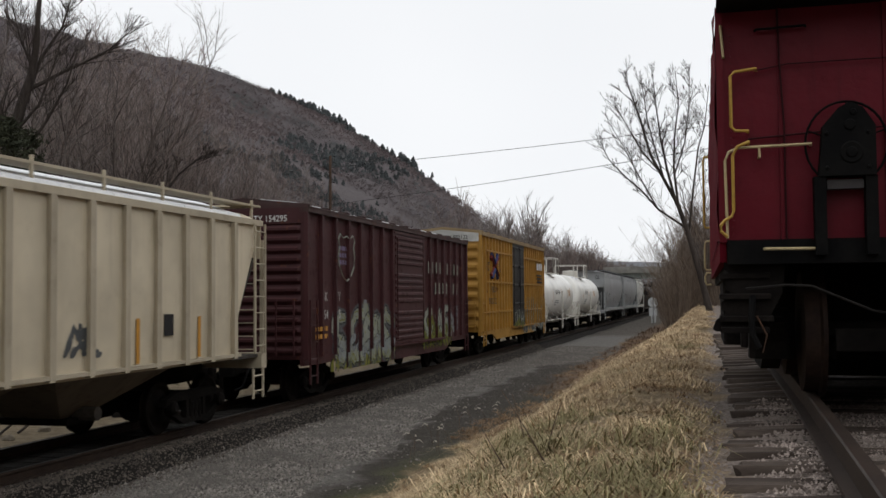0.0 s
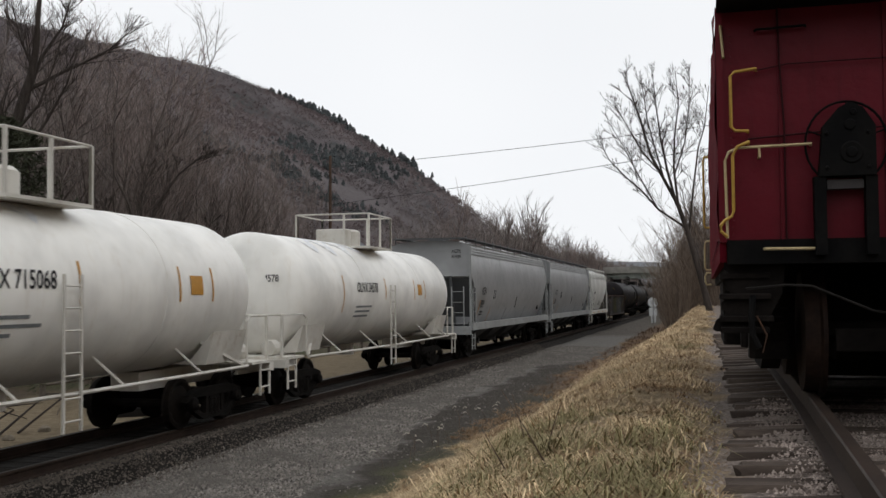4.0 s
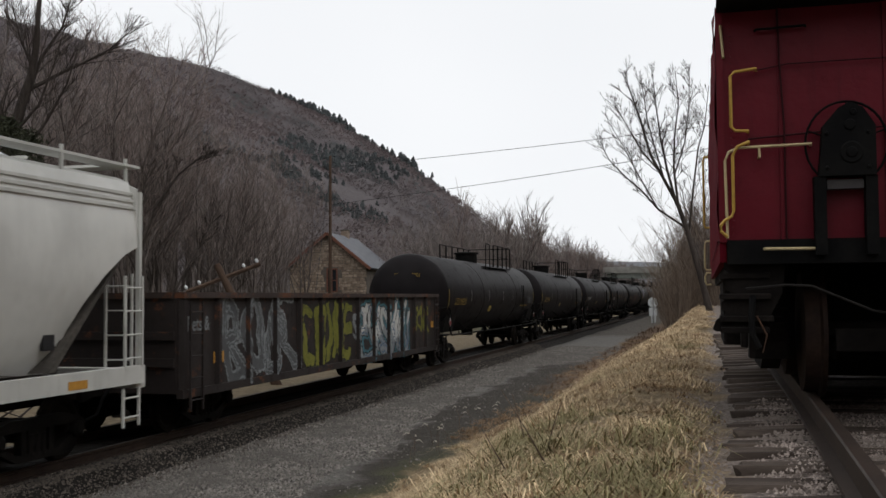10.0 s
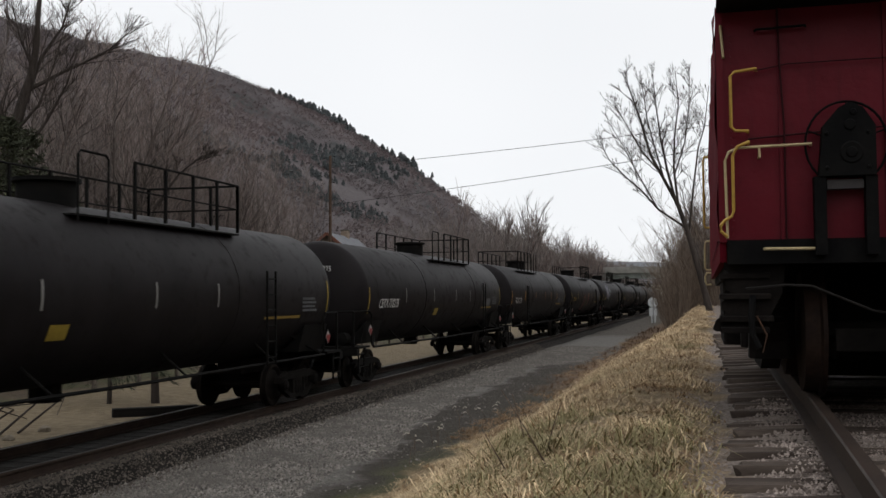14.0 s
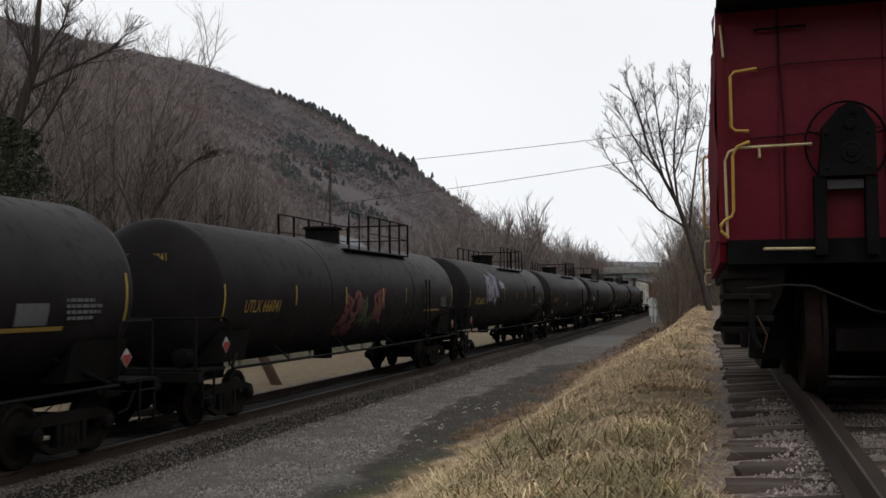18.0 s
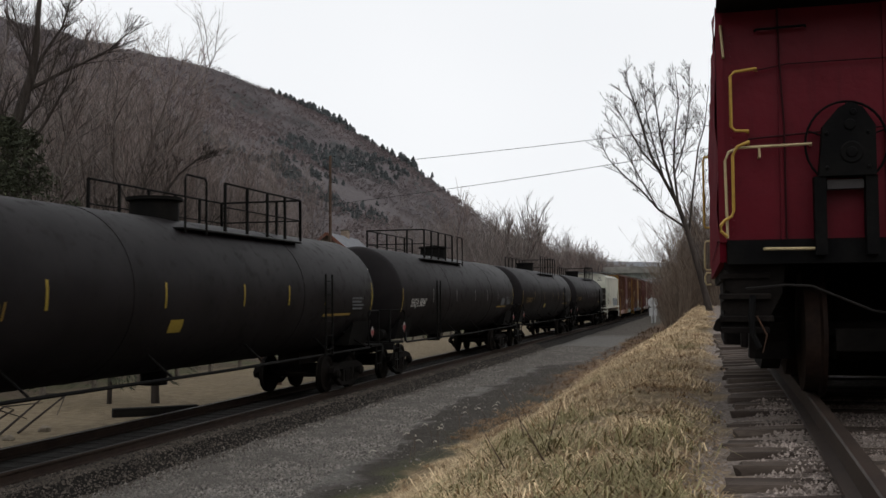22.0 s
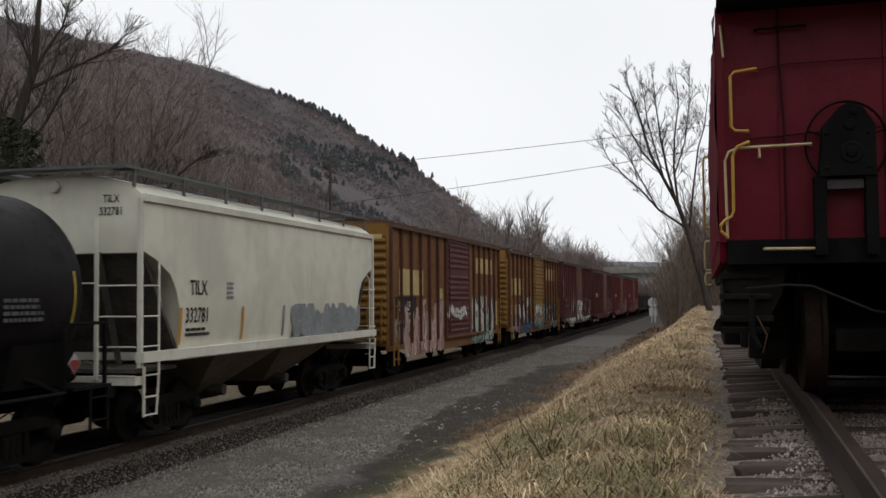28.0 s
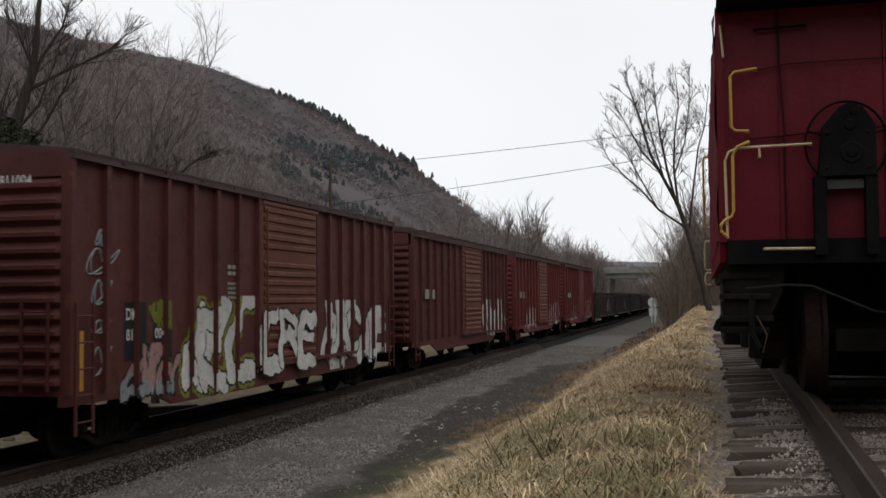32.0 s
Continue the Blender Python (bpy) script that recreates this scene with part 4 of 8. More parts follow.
def boxcar(label, y0, y1, body_m, roof_m, end_m, door, posts, W=1.5, eave=4.22, sill=0.88, plug=False, double=False, snow=False, bands=(), ends=13, post_m=None):
    """door: (start, end, material) along the car from its leading end. posts: how many on each side of the door."""
    L, h = y1 - y0, (y1 - y0) / 2
    c = thing("boxcar", label, "boxcar", "freight train cars", pose(TRACK_X, (y0 + y1) / 2, 0))
    CARS.append(c)
    d0, d1, door_m = door
    d0, d1 = d0 - h, d1 - h
    b = Mesh()
    for s in (-1, 1):
        part("side_wall", Mesh().box(min(s * W, s * (W - 0.08)), max(s * W, s * (W - 0.08)), -h + 0.05, h - 0.05, sill + 0.12, eave), body_m, c)
    b.box(-W + 0.08, W - 0.08, -h + 0.05, h - 0.05, sill + 0.12, sill + 0.3)
    part("floor", b, body_m, c)
    # outside posts on both sides, door tracks and sill
    ps = [-h + 0.06 + (d0 - 0.08 + h - 0.06) * k / (posts - 1) for k in range(posts)] + [d1 + 0.08 + (h - 0.06 - d1 - 0.08) * k / (posts - 1) for k in range(posts)]
    for s in (-1, 1):
        for y in ps:
            key = "post%.2f%s" % (eave, body_m.name)
            o = new("post", shared(key, lambda: Mesh().prism([(0, -0.06), (0.09, -0.05), (0.09, 0.05), (0, 0.06)], "z", sill + 0.14, eave - 0.06), post_m or body_m))
            o.parent, o.location = c, (s * W, y, 0)
            if s < 0:
                o.rotation_euler = (0, 0, math.pi)
        part("side_sill", Mesh().box(min(s * (W - 0.1), s * (W + 0.003)), max(s * (W - 0.1), s * (W + 0.003)), -h, h, sill - 0.02, sill + 0.18), body_m, c)
        part("skirt", Mesh().prism([(-h + 2.3, sill - 0.02), (h - 2.3, sill - 0.02), (h - 3.0, sill - 0.26), (-h + 3.0, sill - 0.26)], "x", s * W - 0.05, s * W + 0.002), body_m, c)
        part("eave_rail", Mesh().box(min(s * (W - 0.1), s * (W + 0.11)), max(s * (W - 0.1), s * (W + 0.11)), -h, h, eave - 0.1, eave), roof_m, c)
        for z in bands:
            for a, e in ((-h + 0.9, d0 - 0.1), (d1 + 0.1, h - 0.9)):
                part("band", Mesh().box(min(s * (W - 0.02), s * (W + 0.085)), max(s * (W - 0.02), s * (W + 0.085)), a, e, z, z + 0.07), body_m, c)
        # door with pressed ribs, or a smooth plug door
        x0, x1 = (W + 0.002, W + 0.075) if s > 0 else (-W - 0.075, -W - 0.002)
        spans = [(d0, (d0 + d1) / 2 - 0.01), ((d0 + d1) / 2 + 0.01, d1)] if double else [(d0, d1)]
        for a, e in spans:
            dr = part("door", Mesh().box(x0, x1, a, e, sill + 0.18, eave - 0.12), door_m, c)
            n = 5 if plug else 17
            for k in range(n):
                z = sill + 0.32 + (eave - sill - 0.62) * k / (n - 1)
                if not plug and k in (5, 11):
                    continue
                rb = new("rib", shared("door_rib%.2f%s" % (e - a, door_m.name), lambda: Mesh().prism([(0, -0.06), (0.035, -0.035), (0.035, 0.035), (0, 0.06)], "y", a + 0.1 - (a + e) / 2, e - 0.1 - (a + e) / 2), door_m))
                rb.parent, rb.location = dr, (x1 if s > 0 else x0, (a + e) / 2, z)
                if s < 0:
                    rb.rotation_euler = (0, 0, math.pi)
            for zz in (sill + 0.18, eave - 0.2):
                part("door_edge", Mesh().box(x1 if s > 0 else x0 - 0.03, x1 + 0.03 if s > 0 else x0, a, e, zz, zz + 0.06), door_m, dr)
            bar = Mesh().pipe([((x1 + 0.05) if s > 0 else x0 - 0.05, a + 0.18, sill + 0.3), ((x1 + 0.05) if s > 0 else x0 - 0.05, a + 0.18, eave - 0.3)], 0.018, 6)
            part("lock_rod", bar, door_m, dr)
        part("door_track", Mesh().box(x0 if s > 0 else x0 - 0.04, x1 + 0.04 if s > 0 else x1, d0 - 0.1, min(h, d1 + (d1 - d0) * 0.9), sill + 0.1, sill + 0.17), body_m, c)
    # pressed steel ends
    for s in (-1, 1):
        e = Mesh()
        n = ends
        prof = []
        for k in range(n):
            z = sill + 0.2 + (eave - 0.35 - sill - 0.2) * k / n
            dz = (eave - 0.35 - sill - 0.2) / n
            prof += [(0.0, z), (0.02, z + dz * 0.15), (0.085, z + dz * 0.35), (0.085, z + dz * 0.6), (0.02, z + dz * 0.85)]
        prof.append((0.0, eave - 0.35))
        rows = []
        for x in (-W + 0.05, -W + 0.14, W - 0.14, W - 0.05):
            kk = 0.0 if abs(x) > W - 0.1 else 1.0
            rows.append([(x, s * (h - 0.05) + s * d * kk, z) for d, z in prof])
        e.rings(rows, False, False)
        en = part("end", e, end_m, c, smooth=30)
        part("end_panel", Mesh().prism([(-W, eave - 0.35), (W, eave - 0.35), (W, eave), (0, eave + 0.16), (-W, eave)], "y", s * h - 0.05 * s, s * h), end_m, en)
        for sx in (-1, 1):
            part("corner_post", Mesh().box(min(sx * W, sx * (W - 0.07)), max(sx * W, sx * (W - 0.07)), min(s * h, s * (h - 0.09)), max(s * h, s * (h - 0.09)), sill, eave - 0.06), end_m, en)
        ladder(c, "end_ladder", (W - 0.62, s * (h + 0.1), 0), (1, 0, 0), sill + 0.2, 2.3, 0.42, 5, end_m)
    ladder(c, "side_ladder", (W + 0.1, -h + 0.12, 0), (0, 1, 0), 0.45, 2.3, 0.42, 5, end_m)
    ladder(c, "side_ladder", (W + 0.1, h - 0.54, 0), (0, 1, 0), 0.45, 2.3, 0.42, 5, end_m)
    # roof of cross-ribbed panels
    r = Mesh().prism([(-W - 0.12, eave), (W + 0.12, eave), (W + 0.12, eave + 0.03), (0, eave + 0.2), (-W - 0.12, eave + 0.03)], "y", -h, h)
    roof = part("roof", r, roof_m, c)
    n = int(L / 1.2)
    for k in range(n + 1):
        y = -h + 0.02 + (L - 0.1) * k / n
        o = new("roof_rib", shared("roof_rib%.2f%s" % (W, roof_m.name), lambda: Mesh().prism([(-W - 0.13, eave + 0.02), (W + 0.13, eave + 0.02), (W + 0.13, eave + 0.07), (0, eave + 0.25), (-W - 0.13, eave + 0.07)], "y", 0, 0.06), roof_m))
        o.parent, o.location = roof, (0, y, 0)
    if snow:
        rnd = random.Random(3)
        for k in range(n):
            if rnd.random() < 0.93:
                y = -h + 0.12 + (L - 0.1) * k / n
                part("snow_patch", Mesh().prism([(0.3, eave + 0.19), (W + 0.05, eave + 0.03), (W + 0.04, eave + 0.03 + rnd.uniform(0.015, 0.045)), (W * 0.8, eave + 0.14), (0.4, eave + 0.23)], "y", y + rnd.uniform(0, 0.15), y + rnd.uniform(0.6, 0.95)), SNOW, roof, "thin melting snow")
    # under-frame
    part("under_frame", Mesh().box(-0.3, 0.3, -h + 0.1, h - 0.1, 0.72, sill + 0.12).box(-1.1, 1.1, d0, d0 + 0.15, 0.8, sill + 0.12).box(-1.1, 1.1, d1, d1 + 0.15, 0.8, sill + 0.12), UNDER, c)
    part("brake_reservoir", Mesh().lathe([(0.05, -0.5), (0.22, -0.44), (0.22, 0.44), (0.05, 0.5)], 12, "y", (0.6, d0 + 1.6, 0.66)), UNDER, c)
    running_gear(c, h, 1.9)

    def depth(ys):
        d = np.full(len(ys), W)
        for y in ps:
            d = np.where(np.abs(ys - y) < 0.05, W + 0.091, d)
        return np.where((ys > d0) & (ys < d1), W + 0.113, d)
    return c, h, depth


def panel(car, depth, y0, y1, z0, z1, mat, name="paint_patch", label="painted-out patch"):
    """A plain painted patch that follows the sheet and its posts."""
    ys = np.arange(y0, y1, 0.01)
    d = depth(ys)
    m = Mesh()
    i = 0
    while i < len(ys):
        j = i + 1
        while j < len(ys) and d[j] == d[i]:
            j += 1
        b = ys[j] if j < len(ys) else y1
        m.poly([(d[i] + 0.004, ys[i], z0), (d[i] + 0.004, b, z0), (d[i] + 0.004, b, z1), (d[i] + 0.004, ys[i], z1)], [(0, 1, 2, 3)])
        i = j
    tagged(part(name, raw(name, m.v, m.f, mat), None, car, label), kind="stuff")


def hopper(label, y0, y1, skin, trim, slope_m, style, outlets, eave=4.12, peak=4.42, W=1.56, cut=1.5, cut_z=3.15, low=1.9, snow=0, hatch_m=None, bay_m=None):
    L, h = y1 - y0, (y1 - y0) / 2
    c = thing("covered_hopper", label, "hopper car", "freight train cars", pose(TRACK_X, (y0 + y1) / 2, 0))
    CARS.append(c)
    sz = 1.40 if L > 15 and style == "round" else (1.52 if style == "smooth" else 1.33)
    sill_low = {"smooth": sz - 0.16, "post": 1.27, "round": sz - 0.27}[style]

    def width(z):
        u = (z - 1.3) / (eave - 1.3)
        if style == "round":
            return W - 0.44 * max(0.0, (2.9 - z) / 1.6) ** 2 - 0.15 * max(0.0, (z - 3.0) / 1.1) ** 2
        return W - 0.10 * max(0.0, (2.4 - z) / 1.1) ** 2 - 0.04 * max(0.0, u - 0.5) if style == "smooth" else W - 0.03 * abs(2 * u - 1)
    ring = []
    drop = cut_z - low
    stations = [(-h + 0.12, cut_z), (-h + 0.12 + cut * 0.2, cut_z - drop * 0.12), (-h + 0.12 + cut * 0.48, cut_z - drop * 0.4), (-h + 0.12 + cut * 0.72, cut_z - drop * 0.75), (-h + 0.12 + cut * 0.86, low - 0.1), (-h + 0.12 + cut * 0.92, 1.32)]
    if style == "smooth":
        stations = [(-h + 0.12 + cut * a, cut_z - drop * b) for a, b in ((0, 0), (0.3, 0.1), (0.66, 0.3), (0.82, 0.52), (0.92, 0.8), (0.96, 1.1))] + [(-h + 0.12 + cut * 0.97, 1.32)]
    if style == "post":
        stations = [(-h + 0.3, cut_z + 0.4), (-h + cut, 1.7), (-h + cut + 0.02, 1.22)]
    stations = stations + [(-y, z) for y, z in reversed(stations)]
    nz = 12
    for y, zb in stations:
        zs = [zb + (eave - zb) * k / nz for k in range(nz + 1)]
        right = [(width(z), y, z) for z in zs]
        top = [((W - 0.12) * math.cos(a), y, eave + (peak - eave) * math.sin(a) ** 0.8) for a in np.linspace(0.25, math.pi - 0.25, 9)]
        ring.append(right + top + [(-x, yy, z) for x, yy, z in reversed(right)])
    body = part("body", Mesh().rings(ring, True), skin, c, smooth=38)
    # top edge mouldings
    if style == "round":
        for k, z in enumerate((eave - 0.33, eave - 0.22, eave - 0.11)):
            part("stringer", Mesh().box(width(z) - 0.08, width(z) + 0.03, -h + 0.1, h - 0.1, z, z + 0.045), trim, body)
    else:
        part("stringer", Mesh().box(W - 0.06, W + 0.03, -h + 0.1, h - 0.1, eave - 0.09, eave + 0.02), trim, body)
    if style == "post":
        n = 17
        for k in range(n):
            y = -h + cut + 0.1 + (L - 2 * cut - 0.2) * k / (n - 1)
            for s in (-1, 1):
                o = new("post", shared("hopper_post" + skin.name, lambda: Mesh().prism([(0, -0.025), (0.09, -0.025), (0.09, -0.065), (0.11, -0.065), (0.11, 0.065), (0.09, 0.065), (0.09, 0.025), (0, 0.025)], "z", 1.24, eave - 0.09), trim))
                o.parent, o.location = c, (s * (W - 0.03), y, 0)
                o.rotation_euler = (0, 0, 0 if s > 0 else math.pi)
    # side sills, end sills, end posts and platforms
    for s in (-1, 1):
        part("side_sill", Mesh().box(s * W - 0.07, s * W + 0.07, -h + (0.0 if style != "post" else cut * 0.9), h - (0.0 if style != "post" else cut * 0.9), sill_low, sz), trim, c)
    for s in (-1, 1):
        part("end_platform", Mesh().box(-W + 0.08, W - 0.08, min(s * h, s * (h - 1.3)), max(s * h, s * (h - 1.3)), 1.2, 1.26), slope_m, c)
        part("end_sheet", Mesh().prism([(-W + 0.04, cut_z - 0.02), (W - 0.04, cut_z - 0.02), (W - 0.02, eave), (W * 0.6, eave + (peak - eave) * 0.75), (0, peak), (-W * 0.6, eave + (peak - eave) * 0.75), (-W + 0.02, eave)], "y", s * (h - 0.13), s * (h - 0.09)), skin, c)
        for sx in (-1, 1):
            part("end_post", Mesh().box(sx * (W - 0.02) - 0.035, sx * (W - 0.02) + 0.035, s * (h - 0.05) - 0.035, s * (h - 0.05) + 0.035, 1.28, cut_z + 0.35 if style == "post" else eave - 0.05), trim, c)
            part("brace", Mesh().pipe([(sx * 0.75, s * (h - 0.1), cut_z), (sx * 0.75, s * (h - cut * 0.6), 1.28)], 0.07, 4), slope_m, c)
        # the recess's shade is put into the dark colour of this sheet
        part("slope_sheet", Mesh().poly([(-W + 0.1, s * (h - 0.2), cut_z), (W - 0.1, s * (h - 0.2), cut_z), (W - 0.1, s * (h - cut * 1.12), 1.35), (-W + 0.1, s * (h - cut * 1.12), 1.35), (-W + 0.1, s * (h - 0.26), cut_z), (W - 0.1, s * (h - 0.26), cut_z), (W - 0.1, s * (h - cut * 1.2), 1.35), (-W + 0.1, s * (h - cut * 1.2), 1.35)], [(0, 1, 2, 3), (7, 6, 5, 4), (0, 4, 5, 1), (1, 5, 6, 2), (2, 6, 7, 3), (3, 7, 4, 0)]), slope_m, c, "sloping end sheet with shade put into its colour")
        # ladders: on the side at each end and on the end itself
        if style == "smooth":
            # one wide end ladder that shares the corner post, wrapped round to the side
            e = s * (h + 0.12)
            part("end_sill", Mesh().box(-W, W, s * h - 0.12, s * h + 0.12, 1.02, 1.15), trim, c)
            for x, zt in ((W - 0.68, 3.62), (-W + 0.68, 3.62)):
                part("ladder_stile", Mesh().box(x - 0.03, x + 0.03, e - 0.02, e + 0.02, 1.1, zt), trim, c)
            for z in (2.56, 2.08, 1.61, 1.16):
                for x in (-W, W - 0.68):
                    part("rung", Mesh().pipe([(x, e, z), (x + 0.68, e, z)], 0.014, 6), trim, c)
                part("rung", Mesh().pipe([(W + 0.05, s * (h - 0.05), z), (W + 0.05, s * (h - 0.5), z)], 0.014, 6), trim, c)
            part("grab_iron", Mesh().pipe([(W - 0.68, e, 2.6), (-W + 0.68, e, 2.6)], 0.014, 6), trim, c)
            part("ladder_stile", Mesh().pipe([(W - 0.02, s * (h - 0.62), 2.98), (W + 0.05, s * (h - 0.5), 2.82), (W + 0.05, s * (h - 0.5), 1.2), (W + 0.03, s * (h - 0.46), 0.52)], 0.02, 6), trim, c)
            part("ladder_stile", Mesh().pipe([(W + 0.05, s * (h - 0.05), 1.3), (W + 0.03, s * (h - 0.08), 0.52)], 0.024, 6), trim, c)
            for z in (0.82, 0.54):
                part("rung", Mesh().pipe([(W + 0.03, s * (h - 0.07), z), (W + 0.03, s * (h - 0.47), z)], 0.016, 6), trim, c)
            part("brake_pipe", Mesh().pipe([(-0.35, e + s * 0.02, 2.15), (-0.1, e + s * 0.04, 2.1), (0.02, e + s * 0.04, 1.9), (0.02, e + s * 0.04, 0.95)], 0.03, 7), BLACK, c)
            part("vent_cap", Mesh().lathe([(0.02, -0.05), (0.09, -0.04), (0.1, 0.05)], 12, "y", (0, s * (h - 0.06), 4.16)), trim, c)
            continue
        part("end_sill", Mesh().box(-W, W, s * h - 0.12, s * h + 0.12, 0.98, 1.28), trim, c)
        ladder(c, "side_ladder", (W + 0.06, s * (h - 0.32) - 0.24, 0), (0, 1, 0), 1.28, cut_z - 0.45 if style != "post" else eave - 0.05, 0.48, 4 if style != "post" else 8, trim, 0.013, "", 0.018)
        ladder(c, "step_ladder", (W + 0.02, s * (h - 0.32) - 0.22, 0), (0, 1, 0), 0.42, 1.0, 0.44, 2, trim, 0.018)
        ladder(c, "end_ladder", (W - 0.7, s * (h + 0.12), 0), (1, 0, 0), 1.2, 3.3 if style == "post" else 2.75, 0.46, 8 if style == "post" else 4, trim, 0.013, "", 0.018)
        ladder(c, "end_ladder", (-W + 0.2, s * (h + 0.12), 0), (1, 0, 0), 1.2, 3.3 if style == "post" else 2.75, 0.46, 8 if style == "post" else 4, trim, 0.013, "", 0.018)
    # running boards and hatches on the roof
    hm = hatch_m or trim
    for s in (-1, 1):
        rb = part("running_board", Mesh().box(s * 1.18 - 0.2, s * 1.18 + 0.2, -h + 0.05, h - 0.05, peak + 0.05, peak + 0.09), hm, c)
        n = int(L / 1.6)
        for k in range(n + 1):
            y = -h + 0.15 + (L - 0.3) * k / n
            part("bracket", Mesh().box(s * 1.36 - 0.02, s * 1.36 + 0.02, y - 0.025, y + 0.025, eave - 0.02, peak + 0.17), hm, rb)
    for s in (-1, 1):
        part("end_board", Mesh().box(-1.4, 1.4, s * (h - 0.02) - 0.22, s * (h - 0.02) + 0.22, peak + 0.05, peak + 0.09), hm, c)
    part("hatch_trough", Mesh().prism([(-0.35, peak - 0.06), (0.35, peak - 0.06), (0.3, peak + 0.07), (-0.3, peak + 0.07)], "y", -h + 0.9, h - 0.9), hm, c)
    for k in range(7):
        y = -h + 1.3 + (L - 2.6) * k / 6
        part("hatch_bar", Mesh().box(-0.42, 0.42, y - 0.04, y + 0.04, peak + 0.07, peak + 0.11), hm, c)
    if snow:
        rnd = random.Random(snow)
        for k in range(int(L / 1.1)):
            y = -h + 0.3 + k * 1.1
            if snow == 1 or rnd.random() < 0.45:
                w = 1.08 if snow == 1 else rnd.uniform(0.3, 0.7)
                x = W - 0.1 if snow == 1 else 1.3
                part("snow_patch", Mesh().prism([(0.35, peak + 0.0), (x, eave + 0.03), (x * 0.98, eave + 0.1), (0.6, peak + 0.10)], "y", y, y + w), SNOW, c, "settled snow")
    # outlets
    for k in range(outlets):
        clear = L - 2 * max(cut, 2.7)
        y = (k - (outlets - 1) / 2) * clear / outlets
        bw = clear / outlets * 0.48
        o = Mesh().rings([[(-1.46, y - bw, 1.36), (1.46, y - bw, 1.36), (1.46, y + bw, 1.36), (-1.46, y + bw, 1.36)], [(-0.45, y - 0.32, 0.52), (0.45, y - 0.32, 0.52), (0.45, y + 0.32, 0.52), (-0.45, y + 0.32, 0.52)]], True)
        hb = part("hopper_bay", o, bay_m or slope_m, c)
        part("outlet_gate", Mesh().box(-0.6, 0.6, y - 0.36, y + 0.36, 0.42, 0.52), UNDER, hb)
        part("outlet_pipe", Mesh().pipe([(-0.85, y, 0.58), (0.9, y, 0.58)], 0.11, 10), slope_m, hb)
    part("stub_sill", Mesh().box(-0.28, 0.28, -h + 0.1, -h + cut + 1.6, 0.75, 1.2), UNDER, c)
    part("stub_sill", Mesh().box(-0.28, 0.28, h - cut - 1.6, h - 0.1, 0.75, 1.2), UNDER, c)
    running_gear(c, h, 1.85)
    lay = lambda z: width(z) + 0.008
    return c, h, lay


def on_hopper(lay, y, z, size):
    """Leaning with the side sheet at height z."""
    a = math.atan2(lay(z + size * 0.7) - lay(z), size * 0.7)
    return Matrix.Translation((lay(z) + 0.006, y, z)) @ Matrix.Rotation(a, 4, "Y") @ on_side(0, 0, 0)


def hopper_mark(c, lay, text, size, y, z, mat, squeeze=0.72):
    part("lettering", letters(text, size, mat, on_hopper(lay, y, z, size), squeeze), mat, c)


def hopper_stripe(c, lay, y, z0, z1, mat, w=0.1):
    zs = [z0 + (z1 - z0) * k / 5 for k in range(6)]
    part("reflector_stripe", Mesh().rings([[(lay(z) + 0.004, y - w / 2, z), (lay(z) + 0.004, y + w / 2, z)] for z in zs], False, False), mat, c)


def railing(car, pts, z0, z1, mat, mid=True):
    """Posts at pts and rails between them."""
    m = Mesh()
    m.pipe([(x, y, z1) for x, y in pts], 0.022, 6)
    if mid:
        m.pipe([(x, y, (z0 + z1) / 2) for x, y in pts], 0.016, 6)
    r = part("railing", m, mat, car)
    for x, y in pts:
        part("rail_post", Mesh().box(x - 0.025, x + 0.025, y - 0.025, y + 0.025, z0, z1), mat, r)
    return r


